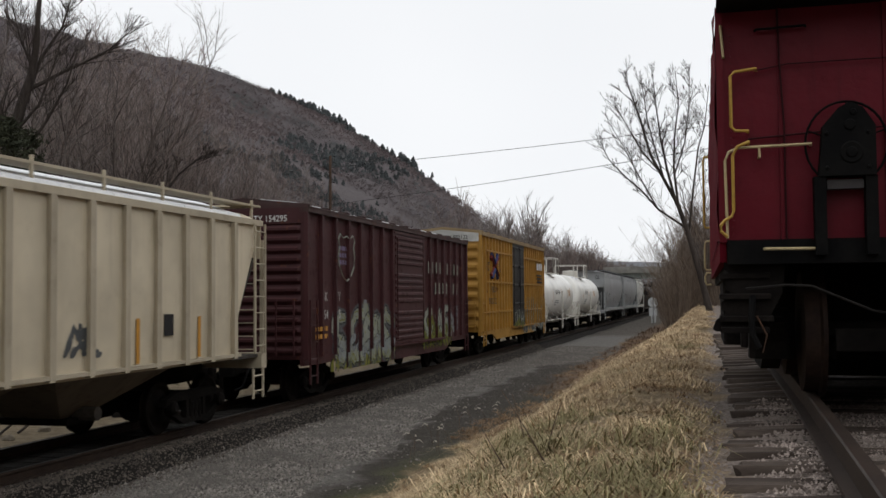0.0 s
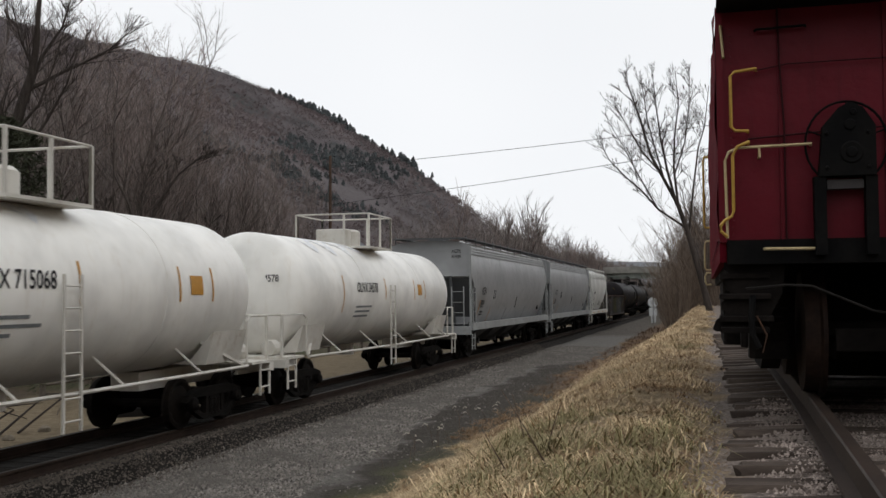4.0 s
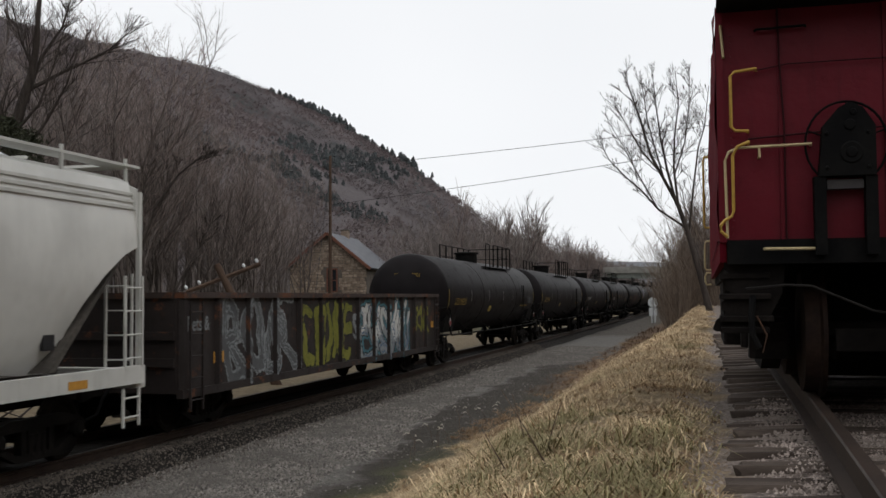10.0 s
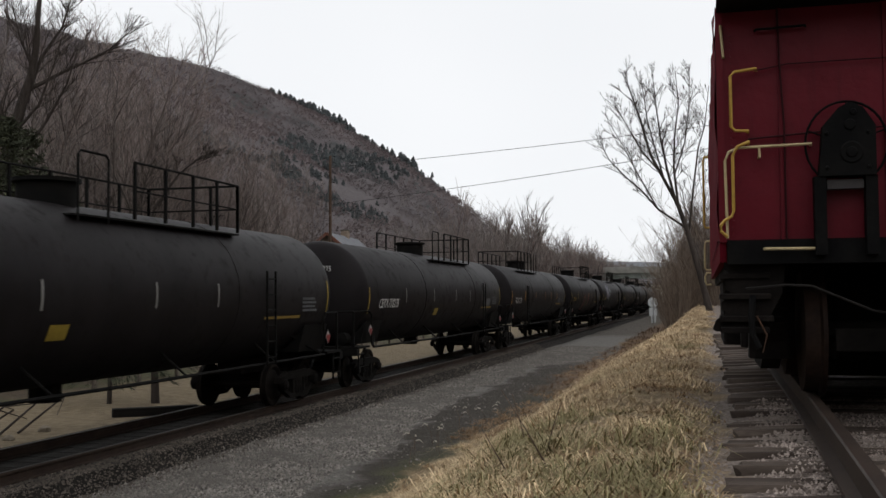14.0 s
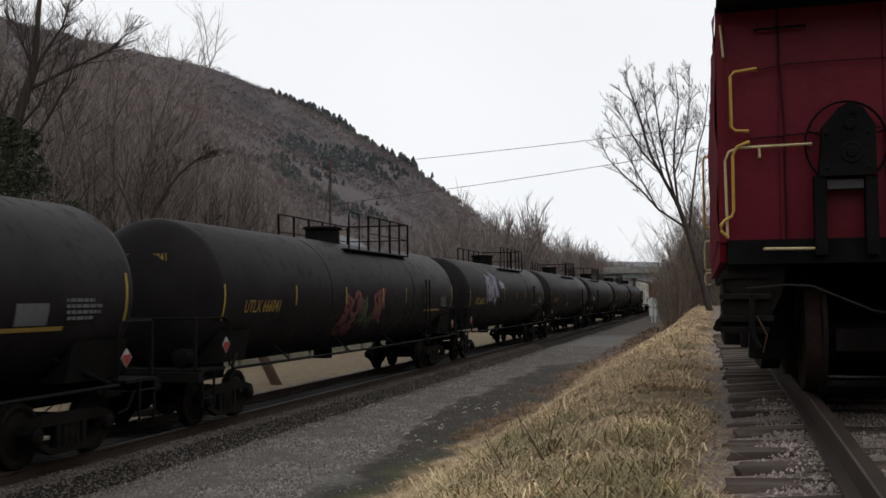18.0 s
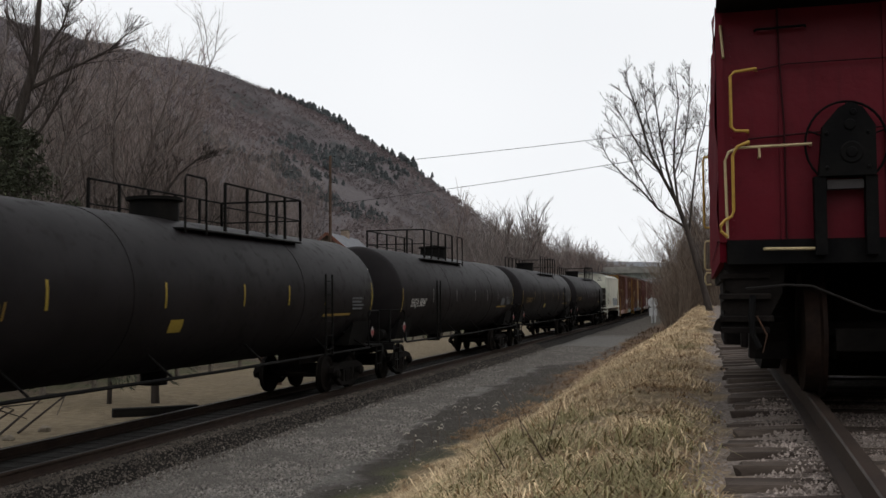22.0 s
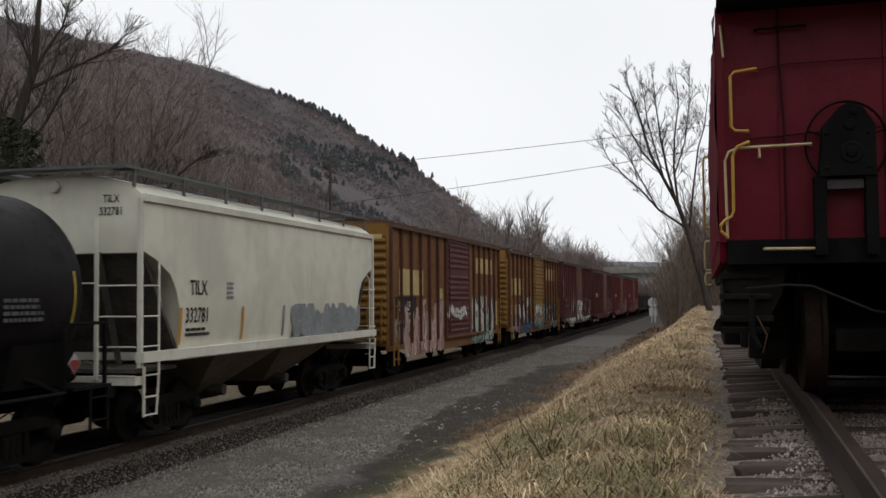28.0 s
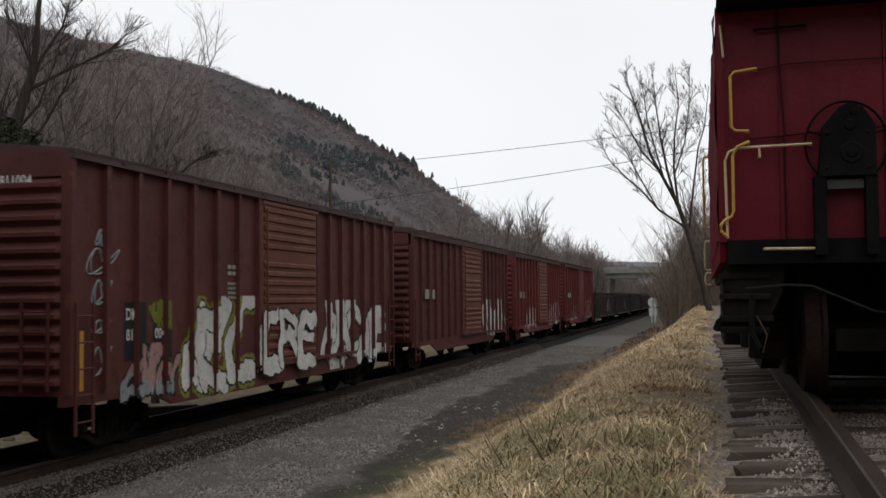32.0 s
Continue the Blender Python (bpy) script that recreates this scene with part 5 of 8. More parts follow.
def tank_car(label, y0, y1, skin, fittings, radius=1.44, zc=2.44, white=False, seed=0, flip=False):
    h = (y1 - y0) / 2
    c = thing("tank_car", label, "tank car", "freight train cars", pose(TRACK_X, (y0 + y1) / 2, 0))
    CARS.append(c)
    th = h - (0.25 if not white else 0.5)
    R = radius
    head = [(R * math.sin(a), -th + 0.62 - 0.62 * math.cos(a)) for a in np.linspace(0.03, math.pi / 2, 9)]
    prof = head + [(R, -th * 0.33), (R + 0.008, -th * 0.33 + 0.002), (R + 0.008, -th * 0.33 + 0.10), (R, -th * 0.33 + 0.102), (R, th * 0.42), (R + 0.008, th * 0.42 + 0.002), (R + 0.008, th * 0.42 + 0.1), (R, th * 0.42 + 0.102)] + [(r, -y) for r, y in reversed(head)]
    part("tank", Mesh().lathe(prof, 48, "y", (0, 0, zc)), skin, c, smooth=30)
    for s in (-1, 1):
        y = s * (th - 0.55)
        part("saddle", Mesh().prism([(-1.2, 1.15), (1.2, 1.15), (1.35, 1.75), (0.9, 1.25), (0, 1.05), (-0.9, 1.25), (-1.35, 1.75)], "y", y - 1.4 * (1 if s > 0 else 0) + 0.0, y + 1.4 * (0 if s > 0 else 1)), fittings, c)
        part("stub_sill", Mesh().box(-0.28, 0.28, min(s * h, s * (h - 3.2)), max(s * h, s * (h - 3.2)), 0.72, 1.05), UNDER if not white else fittings, c)
        part("end_sill", Mesh().box(-1.42, 1.42, s * h - 0.1, s * h + 0.1, 0.88, 1.05), fittings, c)
        part("end_platform", Mesh().box(-1.42, 1.42, min(s * h, s * (h - 0.95)), max(s * h, s * (h - 0.95)), 1.05, 1.1), fittings, c)
        rail_m = Mesh()
        rail_m.pipe([(1.4, s * (h - 1.15), 1.1), (1.4, s * (h - 1.15), 1.9), (1.38, s * (h - 1.0), 2.0), (1.3, s * h, 2.0), (-1.3, s * h, 2.0), (-1.4, s * (h - 0.9), 2.0), (-1.4, s * (h - 0.95), 1.1)], 0.024, 6)
        part("end_railing", rail_m, fittings, c)
        for x in (-1.3, 1.3, 0.45):
            part("rail_post", Mesh().box(x - 0.025, x + 0.025, s * h - 0.025, s * h + 0.025, 1.1, 2.0), fittings, c)
        ladder(c, "step_ladder", (1.4, s * (h - 0.3) - 0.22, 0), (0, 1, 0), 0.42, 1.08, 0.44, 2, fittings, 0.018)
        bc = Mesh().lathe([(0.03, -0.2), (0.17, -0.17), (0.17, 0.17), (0.03, 0.2)], 12, "y", (0.85, s * (h - 0.45), 1.28))
        part("brake_cylinder", bc, fittings, c)
        br = Mesh().pipe([(1.38, s * (h - 1.3), 1.08), (1.05, s * (h - 2.4), 1.55)], 0.035, 5)
        part("brace", br, fittings, c)
    # long side rails low down
    for s in (-1, 1):
        sr = Mesh()
        sr.pipe([(s * 1.44, -h + 1.2, 1.05), (s * 1.44, 0, 1.02), (s * 1.44, h - 1.2, 1.05)], 0.03, 6)
        lr = part("side_rail", sr, fittings, c)
        for y in (-0.6 * th, -0.2 * th, 0.2 * th, 0.6 * th):
            part("bracket", Mesh().pipe([(s * 1.44, y, 1.03), (s * 0.95, y - 0.15, 1.5)], 0.022, 5), fittings, lr)
    # manway, protective housing, platform and railings
    zt = zc + R
    py = 0.2 if not white else -0.15
    if white:
        part("manway", Mesh().lathe([(0.5, 0), (0.5, 0.45), (0.42, 0.52), (0.1, 0.55)], 18, "z", (0, py, zt - 0.1)), fittings, c, smooth=40)
        part("walkway", Mesh().box(-1.05, 1.15, py - 1.02, py + 1.02, zt - 0.14, zt - 0.09), fittings, c)
        railing(c, [(1.12, py - 1.0), (1.12, py), (1.12, py + 1.0)], zt - 0.1, zt + 0.8, fittings, False)
        railing(c, [(-1.0, py - 1.0), (-1.0, py + 1.0)], zt - 0.1, zt + 0.8, fittings, False)
        railing(c, [(1.12, py - 1.0), (0.4, py - 1.0), (-1.0, py - 1.0)], zt - 0.1, zt + 0.8, fittings, False)
        railing(c, [(1.12, py + 1.0), (0.4, py + 1.0), (-1.0, py + 1.0)], zt - 0.1, zt + 0.8, fittings, False)
        part("valve_box", Mesh().soft(-0.45, 0.45, py - 0.95, py - 0.55, zt - 0.1, zt + 0.4, 0.03), fittings, c)
        for k in (-1, 1):
            ladder(c, "side_ladder", (1.5, py - 0.22 + 1.6 * (k + 1) / 2, 0), (0, 1, 0), 0.5, 2.7, 0.42, 7, fittings, 0.015)
            break
    else:
        F = -1 if flip else 1
        part("manway", Mesh().lathe([(0.46, -0.1), (0.46, 0.3), (0.53, 0.32), (0.53, 0.38), (0.1, 0.42)], 20, "z", (0, 0, zt)), fittings, c, smooth=40)
        ends = sorted((F * -0.75, F * 4.85))
        for s in (-1, 1):
            part("walkway", Mesh().box(s * 0.76 - 0.24, s * 0.76 + 0.24, ends[0], ends[1], zt - 0.27, zt - 0.24), fittings, c)
        railing(c, [(0.99, F * v) for v in (0.95, 1.95, 2.95, 3.9, 4.8)], zt - 0.22, zt + 0.72, fittings)
        railing(c, [(-0.99, F * v) for v in (-0.65, 0.4, 1.5, 2.6, 3.7, 4.8)], zt - 0.22, zt + 0.72, fittings)
        railing(c, [(0.99, F * 4.8), (0.4, F * 4.8), (-0.99, F * 4.8)], zt - 0.22, zt + 0.72, fittings)
        loop = Mesh().pipe([(0.99, F * -0.65, zt - 0.34), (0.99, F * -0.65, zt + 0.66), (0.99, F * -0.58, zt + 0.72), (0.99, F * 0.1, zt + 0.72), (0.99, F * 0.17, zt + 0.66), (0.99, F * 0.17, zt - 0.34)], 0.022, 6)
        part("grab_loop", loop, fittings, c)
        ladder(c, "side_ladder", (1.5, F * 5.1, 0), (0, 1, 0), 1.0, 2.9, 0.42, 6, fittings, 0.015)
    part("bottom_outlet", Mesh().lathe([(0.25, 0.75), (0.25, 1.05)], 12, "z", (0, 0, 0)), fittings, c)
    running_gear(c, h, 1.8)
    return c, h


def on_tank(x_r, y, z, zc=2.44):
    """Laid on the shell at height z."""
    a = math.asin(max(-0.95, min(0.95, (z - zc) / x_r)))
    return Matrix.Translation((0, y, zc)) @ Matrix.Rotation(-a, 4, "Y") @ Matrix.Translation((x_r + 0.008, 0, 0)) @ on_side(0, 0, 0)


def tank_stripe(c, y, z0, z1, mat, R=1.44, zc=2.44, w=0.058):
    m = Mesh()
    rows = []
    for k in range(5):
        z = z0 + (z1 - z0) * k / 4
        a = math.asin(max(-0.98, min(0.98, (z - zc) / R)))
        rows.append([((R + 0.008) * math.cos(a), yy, zc + (R + 0.008) * math.sin(a)) for yy in (y, y + w)])
    m.rings(rows, False, False)
    part("reflector_stripe", m, mat, c)


def placard(c, x, y, z, mat=None):
    d = Mesh()
    d.poly([(x, y, z - 0.15), (x, y + 0.15, z), (x, y, z + 0.15), (x, y - 0.15, z), (x - 0.01, y, z - 0.15), (x - 0.01, y + 0.15, z), (x - 0.01, y, z + 0.15), (x - 0.01, y - 0.15, z)], [(0, 1, 2, 3), (4, 5, 6, 7)])
    p = part("hazard_placard", d, plain("placard_white", (0.35, 0.33, 0.32), 0.5), c, "diamond hazard placard, white and red")
    r = Mesh()
    r.poly([(x + 0.004, y, z - 0.135), (x + 0.004, y + 0.135, z), (x + 0.004, y + 0.085, z + 0.05), (x + 0.004, y - 0.085, z + 0.05), (x + 0.004, y - 0.135, z)], [(0, 1, 2, 3, 4)])
    part("placard_red", r, plain("placard_red", (0.22, 0.03, 0.03), 0.5), p)


def gondola(label, y0, y1, skin, rim, W=1.5, top=2.46, sill=0.76):
    L, h = y1 - y0, (y1 - y0) / 2
    c = thing("gondola_car", label, "gondola", "freight train cars", pose(TRACK_X, (y0 + y1) / 2, 0))
    CARS.append(c)
    for s in (-1, 1):
        part("side_wall", Mesh().box(min(s * W, s * (W - 0.05)), max(s * W, s * (W - 0.05)), -h, h, sill, top - 0.1), skin, c)
        part("end_wall", Mesh().box(-W + 0.05, W - 0.05, s * h - 0.03, s * h + 0.03, sill, top - 0.1), skin, c)
    part("floor", Mesh().box(-W + 0.05, W - 0.05, -h + 0.03, h - 0.03, sill, sill + 0.12), skin, c)
    n = 14
    ps = [-h + 0.1 + (L - 0.2) * k / (n - 1) for k in range(n)]
    for s in (-1, 1):
        for y in ps:
            o = new("post", shared("gon_post" + skin.name, lambda: Mesh().prism([(0, -0.09), (0.08, -0.05), (0.08, 0.05), (0, 0.09)], "z", sill, top - 0.1), skin))
            o.parent, o.location = c, (s * W, y, 0)
            o.rotation_euler = (0, 0, 0 if s > 0 else math.pi)
        part("top_chord", Mesh().box(s * W - 0.09, s * W + 0.1, -h, h, top - 0.1, top), rim, c)
        part("side_sill", Mesh().box(s * W - 0.05, s * W + 0.08, -h, h, sill - 0.08, sill + 0.06), skin, c)
        part("top_chord", Mesh().box(-W + 0.1, W - 0.1, s * h - 0.08, s * h + 0.08, top - 0.1, top), rim, c)
        for z in (sill + 0.45, sill + 0.9):
            part("end_rib", Mesh().box(-W + 0.05, W - 0.05, s * h + (0.03 if s > 0 else -0.1), s * h + (0.1 if s > 0 else -0.03), z, z + 0.14), skin, c)
        ladder(c, "side_ladder", (W + 0.12, s * (h - 0.4) - 0.22, 0), (0, 1, 0), 0.45, top - 0.15, 0.44, 5, skin)
    part("under_frame", Mesh().box(-0.3, 0.3, -h + 0.1, h - 0.1, 0.7, sill), UNDER, c)
    running_gear(c, h, 1.8)

    def depth(ys):
        d = np.full(len(ys), W)
        for y in ps:
            d = np.where(np.abs(ys - y) < 0.06, W + 0.081, d)
        return d
    return c, h, depth


# ---- the cars in order, leading end first; distances along the track at the start ----
BEIGE = paint("hopper_beige", (0.6, 0.53, 0.4), 0.5, (0.32, 0.25, 0.17), 0.15, 0.25)
BEIGE_T = paint("hopper_beige_trim", (0.44, 0.385, 0.29), 0.55, (0.2, 0.16, 0.11), 0.3, 0.3)
# brown for end slopes and platforms, their shade put into the colour
BROWNDARK = rough_mat("hopper_shade_brown", (0.05, 0.045, 0.04), (0.1, 0.09, 0.078), 2.0, 15.0, 0.85, 0.3, 0.01)
MAROON = paint("boxcar_maroon", (0.05, 0.014, 0.016), 0.55, (0.03, 0.014, 0.014), 0.4, 0.4, 0.15)
MAROON_ROOF = paint("maroon_roof", (0.055, 0.03, 0.028), 0.6, (0.03, 0.02, 0.02), 0.4, 0.2, 0.2)
AMBER = paint("boxcar_amber", (0.36, 0.19, 0.035), 0.55, (0.12, 0.07, 0.03), 0.3, 0.4, 0.1)
AMBER_ROOF = paint("amber_roof", (0.3, 0.22, 0.12), 0.6, (0.1, 0.07, 0.05), 0.4, 0.3, 0.1)
DOORBLACK = paint("door_black", (0.014, 0.014, 0.015), 0.5, (0.05, 0.045, 0.04), 0.3, 0.3)
TANKWHITE = paint("tank_white", (0.84, 0.83, 0.79), 0.35, (0.5, 0.42, 0.3), 0.12, 0.22, 0.0, 0.4, 0.03)
TANKFIT = paint("tank_white_fittings", (0.62, 0.6, 0.55), 0.5, (0.25, 0.17, 0.09), 0.4, 0.3)
GREY = paint("hopper_grey", (0.31, 0.318, 0.324), 0.33, (0.2, 0.195, 0.18), 0.1, 0.14, 0.0, 0.5, 0.03)
GREY_T = paint("hopper_grey_trim", (0.31, 0.32, 0.32), 0.5, (0.16, 0.15, 0.13), 0.25, 0.3)
# dark grey of roof boards; on the end slopes it paints in shade
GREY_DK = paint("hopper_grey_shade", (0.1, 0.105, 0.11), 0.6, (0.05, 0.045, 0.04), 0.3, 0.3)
PALE = paint("hopper_pale", (0.6, 0.6, 0.57), 0.38, (0.3, 0.28, 0.24), 0.08, 0.12, 0.0, 0.45, 0.03)
PALE_T = paint("hopper_pale_trim", (0.55, 0.55, 0.52), 0.5, (0.22, 0.2, 0.16), 0.25, 0.3)
GONDARK = paint("gondola_brown", (0.02, 0.015, 0.014), 0.65, (0.02, 0.017, 0.015), 0.4, 0.4, 0.3)
GONRIM = paint("gondola_rim", (0.04, 0.027, 0.023), 0.7, (0.03, 0.02, 0.018), 0.4, 0.2, 0.5)
TANKBLACK = paint("tank_black", (0.0115, 0.0098, 0.0105), 0.52, (0.02, 0.017, 0.015), 0.35, 0.35, 0.0, 0.055, 0.04)
TANKIRON = rough_mat("tank_iron", (0.006, 0.006, 0.006), (0.011, 0.010, 0.009), 2.5, 20.0, 0.75, 0.2, 0.01, spec=0.06)
CREAMHOP = paint("hopper_cream", (0.6, 0.59, 0.5), 0.42, (0.3, 0.26, 0.19), 0.15, 0.28, 0.0, 0.35, 0.03)
CREAMHOP_T = paint("hopper_cream_trim", (0.58, 0.57, 0.5), 0.5, (0.25, 0.21, 0.14), 0.3, 0.3)
POSTRUST = paint("post_rust", (0.07, 0.026, 0.013), 0.7, (0.035, 0.018, 0.012), 0.4, 0.4, 0.4)
RUSTGOLD = paint("boxcar_rust_gold", (0.15, 0.066, 0.02), 0.65, (0.07, 0.035, 0.018), 0.4, 0.4, 0.45)
RUSTGOLD_E = paint("boxcar_gold_end", (0.22, 0.115, 0.024), 0.6, (0.1, 0.05, 0.02), 0.4, 0.4, 0.3)
RUSTGOLD2 = paint("boxcar_gold", (0.165, 0.068, 0.011), 0.65, (0.05, 0.02, 0.01), 0.45, 0.65, 0.45)
RUSTROOF = paint("rust_roof", (0.09, 0.05, 0.034), 0.7, (0.04, 0.028, 0.022), 0.4, 0.2, 0.5)
OXIDE = paint("boxcar_oxide", (0.075, 0.02, 0.017), 0.6, (0.04, 0.016, 0.014), 0.35, 0.4, 0.15)
OXIDE_D = paint("oxide_door", (0.12, 0.04, 0.025), 0.6, (0.05, 0.02, 0.016), 0.35, 0.35, 0.2)
REDBOX = paint("boxcar_red", (0.115, 0.022, 0.02), 0.6, (0.05, 0.018, 0.015), 0.35, 0.4, 0.1)
DOORRED = paint("door_dark_red", (0.08, 0.02, 0.018), 0.6, (0.05, 0.018, 0.015), 0.3, 0.35, 0.1)
PATCH = spray("cream_patch", (0.55, 0.43, 0.19))
BLACKPATCH = spray("black_patch", (0.02, 0.02, 0.022))

# bays darker than the body: shade painted in, plus grime and rust
BAYBROWN = paint("bay_shade_brown", (0.16, 0.13, 0.095), 0.7, (0.06, 0.045, 0.032), 0.45, 0.4, 0.1)
DOORGOLD = paint("gold_door", (0.22, 0.115, 0.02), 0.65, (0.06, 0.028, 0.014), 0.5, 0.65, 0.45)

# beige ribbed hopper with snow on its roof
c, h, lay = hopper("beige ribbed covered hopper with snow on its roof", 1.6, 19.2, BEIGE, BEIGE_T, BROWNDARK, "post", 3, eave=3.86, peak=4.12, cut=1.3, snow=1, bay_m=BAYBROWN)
for y in (1.0, 4.1, 6.1):
    part("reflector_stripe", Mesh().box(1.56, 1.565, y - 0.05, y + 0.05, 1.35, 2.05), ORANGE, c)
bars(c, 1.56, -0.2, 2.2, 0.9, 0.09, 4, BLACKTXT, 4)
tag(c, lambda ys: np.full(len(ys), 1.545), 2.2, 2.9, 1.6, 1.9, 2, 5, SP_SLATE, SP_SLATE, None, 0.03, None, 0.012)
part("notice_board", Mesh().box(1.56, 1.565, 4.9, 5.2, 1.75, 2.1), BLACKTXT, c)

# maroon boxcar
c, h, dep = boxcar("dark maroon boxcar with white and green graffiti", 21.45, 37.0, MAROON, MAROON_ROOF, MAROON, (6.5, 9.5, MAROON), 8, eave=4.35, snow=True)
shield = [(y - h + 2.6, 2.75 + z) for y, z in ((0, 0), (0.3, 0.14), (0.52, 0.36), (0.58, 0.6), (0.5, 0.84), (0.6, 1.0), (0.45, 1.14), (0.24, 1.04), (0, 1.1), (-0.24, 1.04), (-0.45, 1.14), (-0.6, 1.0), (-0.5, 0.84), (-0.58, 0.6), (-0.52, 0.36), (-0.3, 0.14), (0, 0))]
part("shield_outline", Mesh().pipe([(1.568, a, b) for a, b in shield], 0.019, 4), SP_PALE, c, "white outline of a shield emblem")
bars(c, 1.505, -h + 2.2, 3.5, 0.75, 0.1, 3, SP_MAUVE, 7)
for word, off, z in (("BK", 1.1, 2.29), ("TY", 1.98, 2.29), ("154", 1.06, 1.87), ("295", 1.9, 1.87)):
    write_side(c, word, 0.29, 1.51, -h + off, z, SP_WHITE, 0.95)
panel(c, dep, -h + 4.05, -h + 4.3, 2.0, 2.3, SP_GREY, "notice_plate", "small pale stencilled plate")
panel(c, dep, -h + 5.6, -h + 5.8, 2.6, 2.95, SP_PALE, "notice_plate", "small pale stencilled plate")
letter_bars(c, 1.562, -h + 10.15, 3.12, 0.11, 0.36, 0.37, 9, SP_PALE)
letter_bars(c, 1.562, -h + 11.0, 2.46, 0.11, 0.36, 0.37, 7, SP_PALE)
bars(c, 1.57, -h + 0.5, 1.6, 0.9, 0.1, 2, ORANGE, 11)
write_end(c, "BKTY 154295", 0.2, 0.6, -h - 0.012, 4.05, WHITETXT, 0.9)
tag(c, dep, -h + 2.0, -h + 6.2, 0.82, 1.95, 5, 3, SP_PALE, SP_BLACK, None, 0.2, SP_SLATE, 0.02, SP_PALE, SP_LIME)
tag(c, dep, -h + 1.9, -h + 6.2, 0.75, 1.2, 5, 62, SP_GREY, SP_BLACK, None, 0.2, None, 0.02, SP_LIME)
tag(c, dep, -h + 9.6, -h + 13.0, 0.95, 1.85, 5, 8, SP_PALE, SP_BLACK, SP_GREEN, 0.17, None, 0.02, SP_GREEN)
tag(c, dep, -h + 12.6, -h + 14.0, 1.2, 1.8, 3, 63, SP_GREY, SP_GREY, None, 0.06)
# amber boxcar with black plug doors
c, h, dep = boxcar("amber yellow boxcar with black doors and teal graffiti", 39.5, 55.0, AMBER, AMBER_ROOF, AMBER, (6.4, 9.35, DOORBLACK), 11, eave=4.86, plug=True, double=True, bands=(1.72, 2.93, 4.17), ends=9)
part("white_end_panel", Mesh().prism([(-1.46, 4.52), (1.46, 4.52), (1.46, 4.84), (0, 5.0), (-1.46, 4.84)], "y", -h - 0.008, -h - 0.002), SP_WHITE, c, "white painted panel on the end")
SP_NAVY = spray("spray_navy", (0.035, 0.045, 0.14))
def arm_pair(pts, r, mat, label):
    part("emblem_chevron", Mesh().pipe([(1.586, -h + a, b) for a, b in pts], r, 4), mat, c, label)


for side in (1.72, 3.06):
    mid = 2.39 + 0.1 * (1 if side > 2.39 else -1)
    arm_pair([(side, 3.98), (mid, 3.61), (side, 3.24)], 0.085, SP_RED, "red chevron of a crossed emblem")
for z0, z1 in ((4.1, 3.72), (3.12, 3.5)):
    arm_pair([(1.84, z0), (2.39, z1), (2.94, z0)], 0.08, SP_NAVY, "blue chevron of a crossed emblem")
for off, word, z in ((0.95, "next", 3.62), (0.95, "load", 3.4), (3.2, "any", 3.62), (3.2, "road", 3.4)):
    write_side(c, word, 0.26, 1.594, -h + off, z, BLACKTXT, 0.85)
write_side(c, "FBOX", 0.34, 1.594, -h + 1.7, 2.54, BLACKTXT, 1.15)
write_side(c, "502122", 0.34, 1.594, -h + 1.2, 2.09, BLACKTXT, 1.5)
write_end(c, "FBOX 502122", 0.22, 0.45, -h - 0.016, 4.62, BLACKTXT, 0.9)
panel(c, dep, -h + 12.8, -h + 14.8, 3.62, 4.14, BLACKPATCH, "logo_panel", "black panel behind a lettered mark")
letter_bars(c, 1.6, -h + 12.95, 3.7, 0.42, 0.34, 0.2, 3, WHITETXT)
bars(c, 1.594, -h + 13.0, 3.38, 1.6, 0.1, 3, BLACKTXT, 24)
tag(c, dep, -h + 9.6, -h + 15.2, 0.85, 2.1, 7, 11, SP_TEAL, SP_BLACK, None, 0.14, SP_PALE, 0.02, SP_SLATE, SP_WHITE)
tag(c, dep, -h + 6.6, -h + 9.2, 1.0, 1.7, 6, 14, SP_PALE, SP_BLACK, None, 0.09, None, 0.02, SP_LIME)

# white tank cars
for k, (a, b, mark) in enumerate(((55.8, 69.5, "OLNX 715068"), (70.3, 85.4, "OLNX 34578"))):
    c, h = tank_car("white acid tank car with rust-stained fittings", a, b, TANKWHITE, TANKFIT, 1.40, 2.46, True, k)
    part("lettering", letters(mark, 0.36, BLACKTXT, on_tank(1.40, -h + 4.6, 2.5, 2.46), 0.85), BLACKTXT, c)
    for j, y in enumerate((-h + 3.6, -h + 7.0, -h + 9.9, -h + 11.1)):
        tank_stripe(c, y, 2.3 if j else 2.0, 2.9, ORANGE, 1.40, 2.46)
    tank_stripe(c, -h + 10.3, 2.42, 2.75, ORANGE, 1.40, 2.46, 0.45)
    write_end(c, mark.split()[1], 0.22, 0.75, -h + 0.5 + 0.1, 2.72, BLACKTXT)
    rnd = random.Random(k + 40)
    for j in range(3):
        tank_stripe(c, -h + 4.6, 2.1 - 0.12 * j, 2.15 - 0.12 * j, SP_GREY, 1.40, 2.46, rnd.uniform(1.0, 1.7))
    # melting snow along the crown
    rows = []
    for i in range(25):
        y = -h + 2.6 + i * 0.17
        w = 0.30 + 0.16 * math.sin(i * 0.9) + 0.1 * rnd.random()
        rows.append([(1.412 * math.sin(a), y, 2.46 + 1.412 * math.cos(a)) for a in (0.05, 0.05 + w, 0.08 + w * 1.4)])
    part("snow_patch", Mesh().rings(rows, False, False), SNOW, c, "melting snow on the crown")

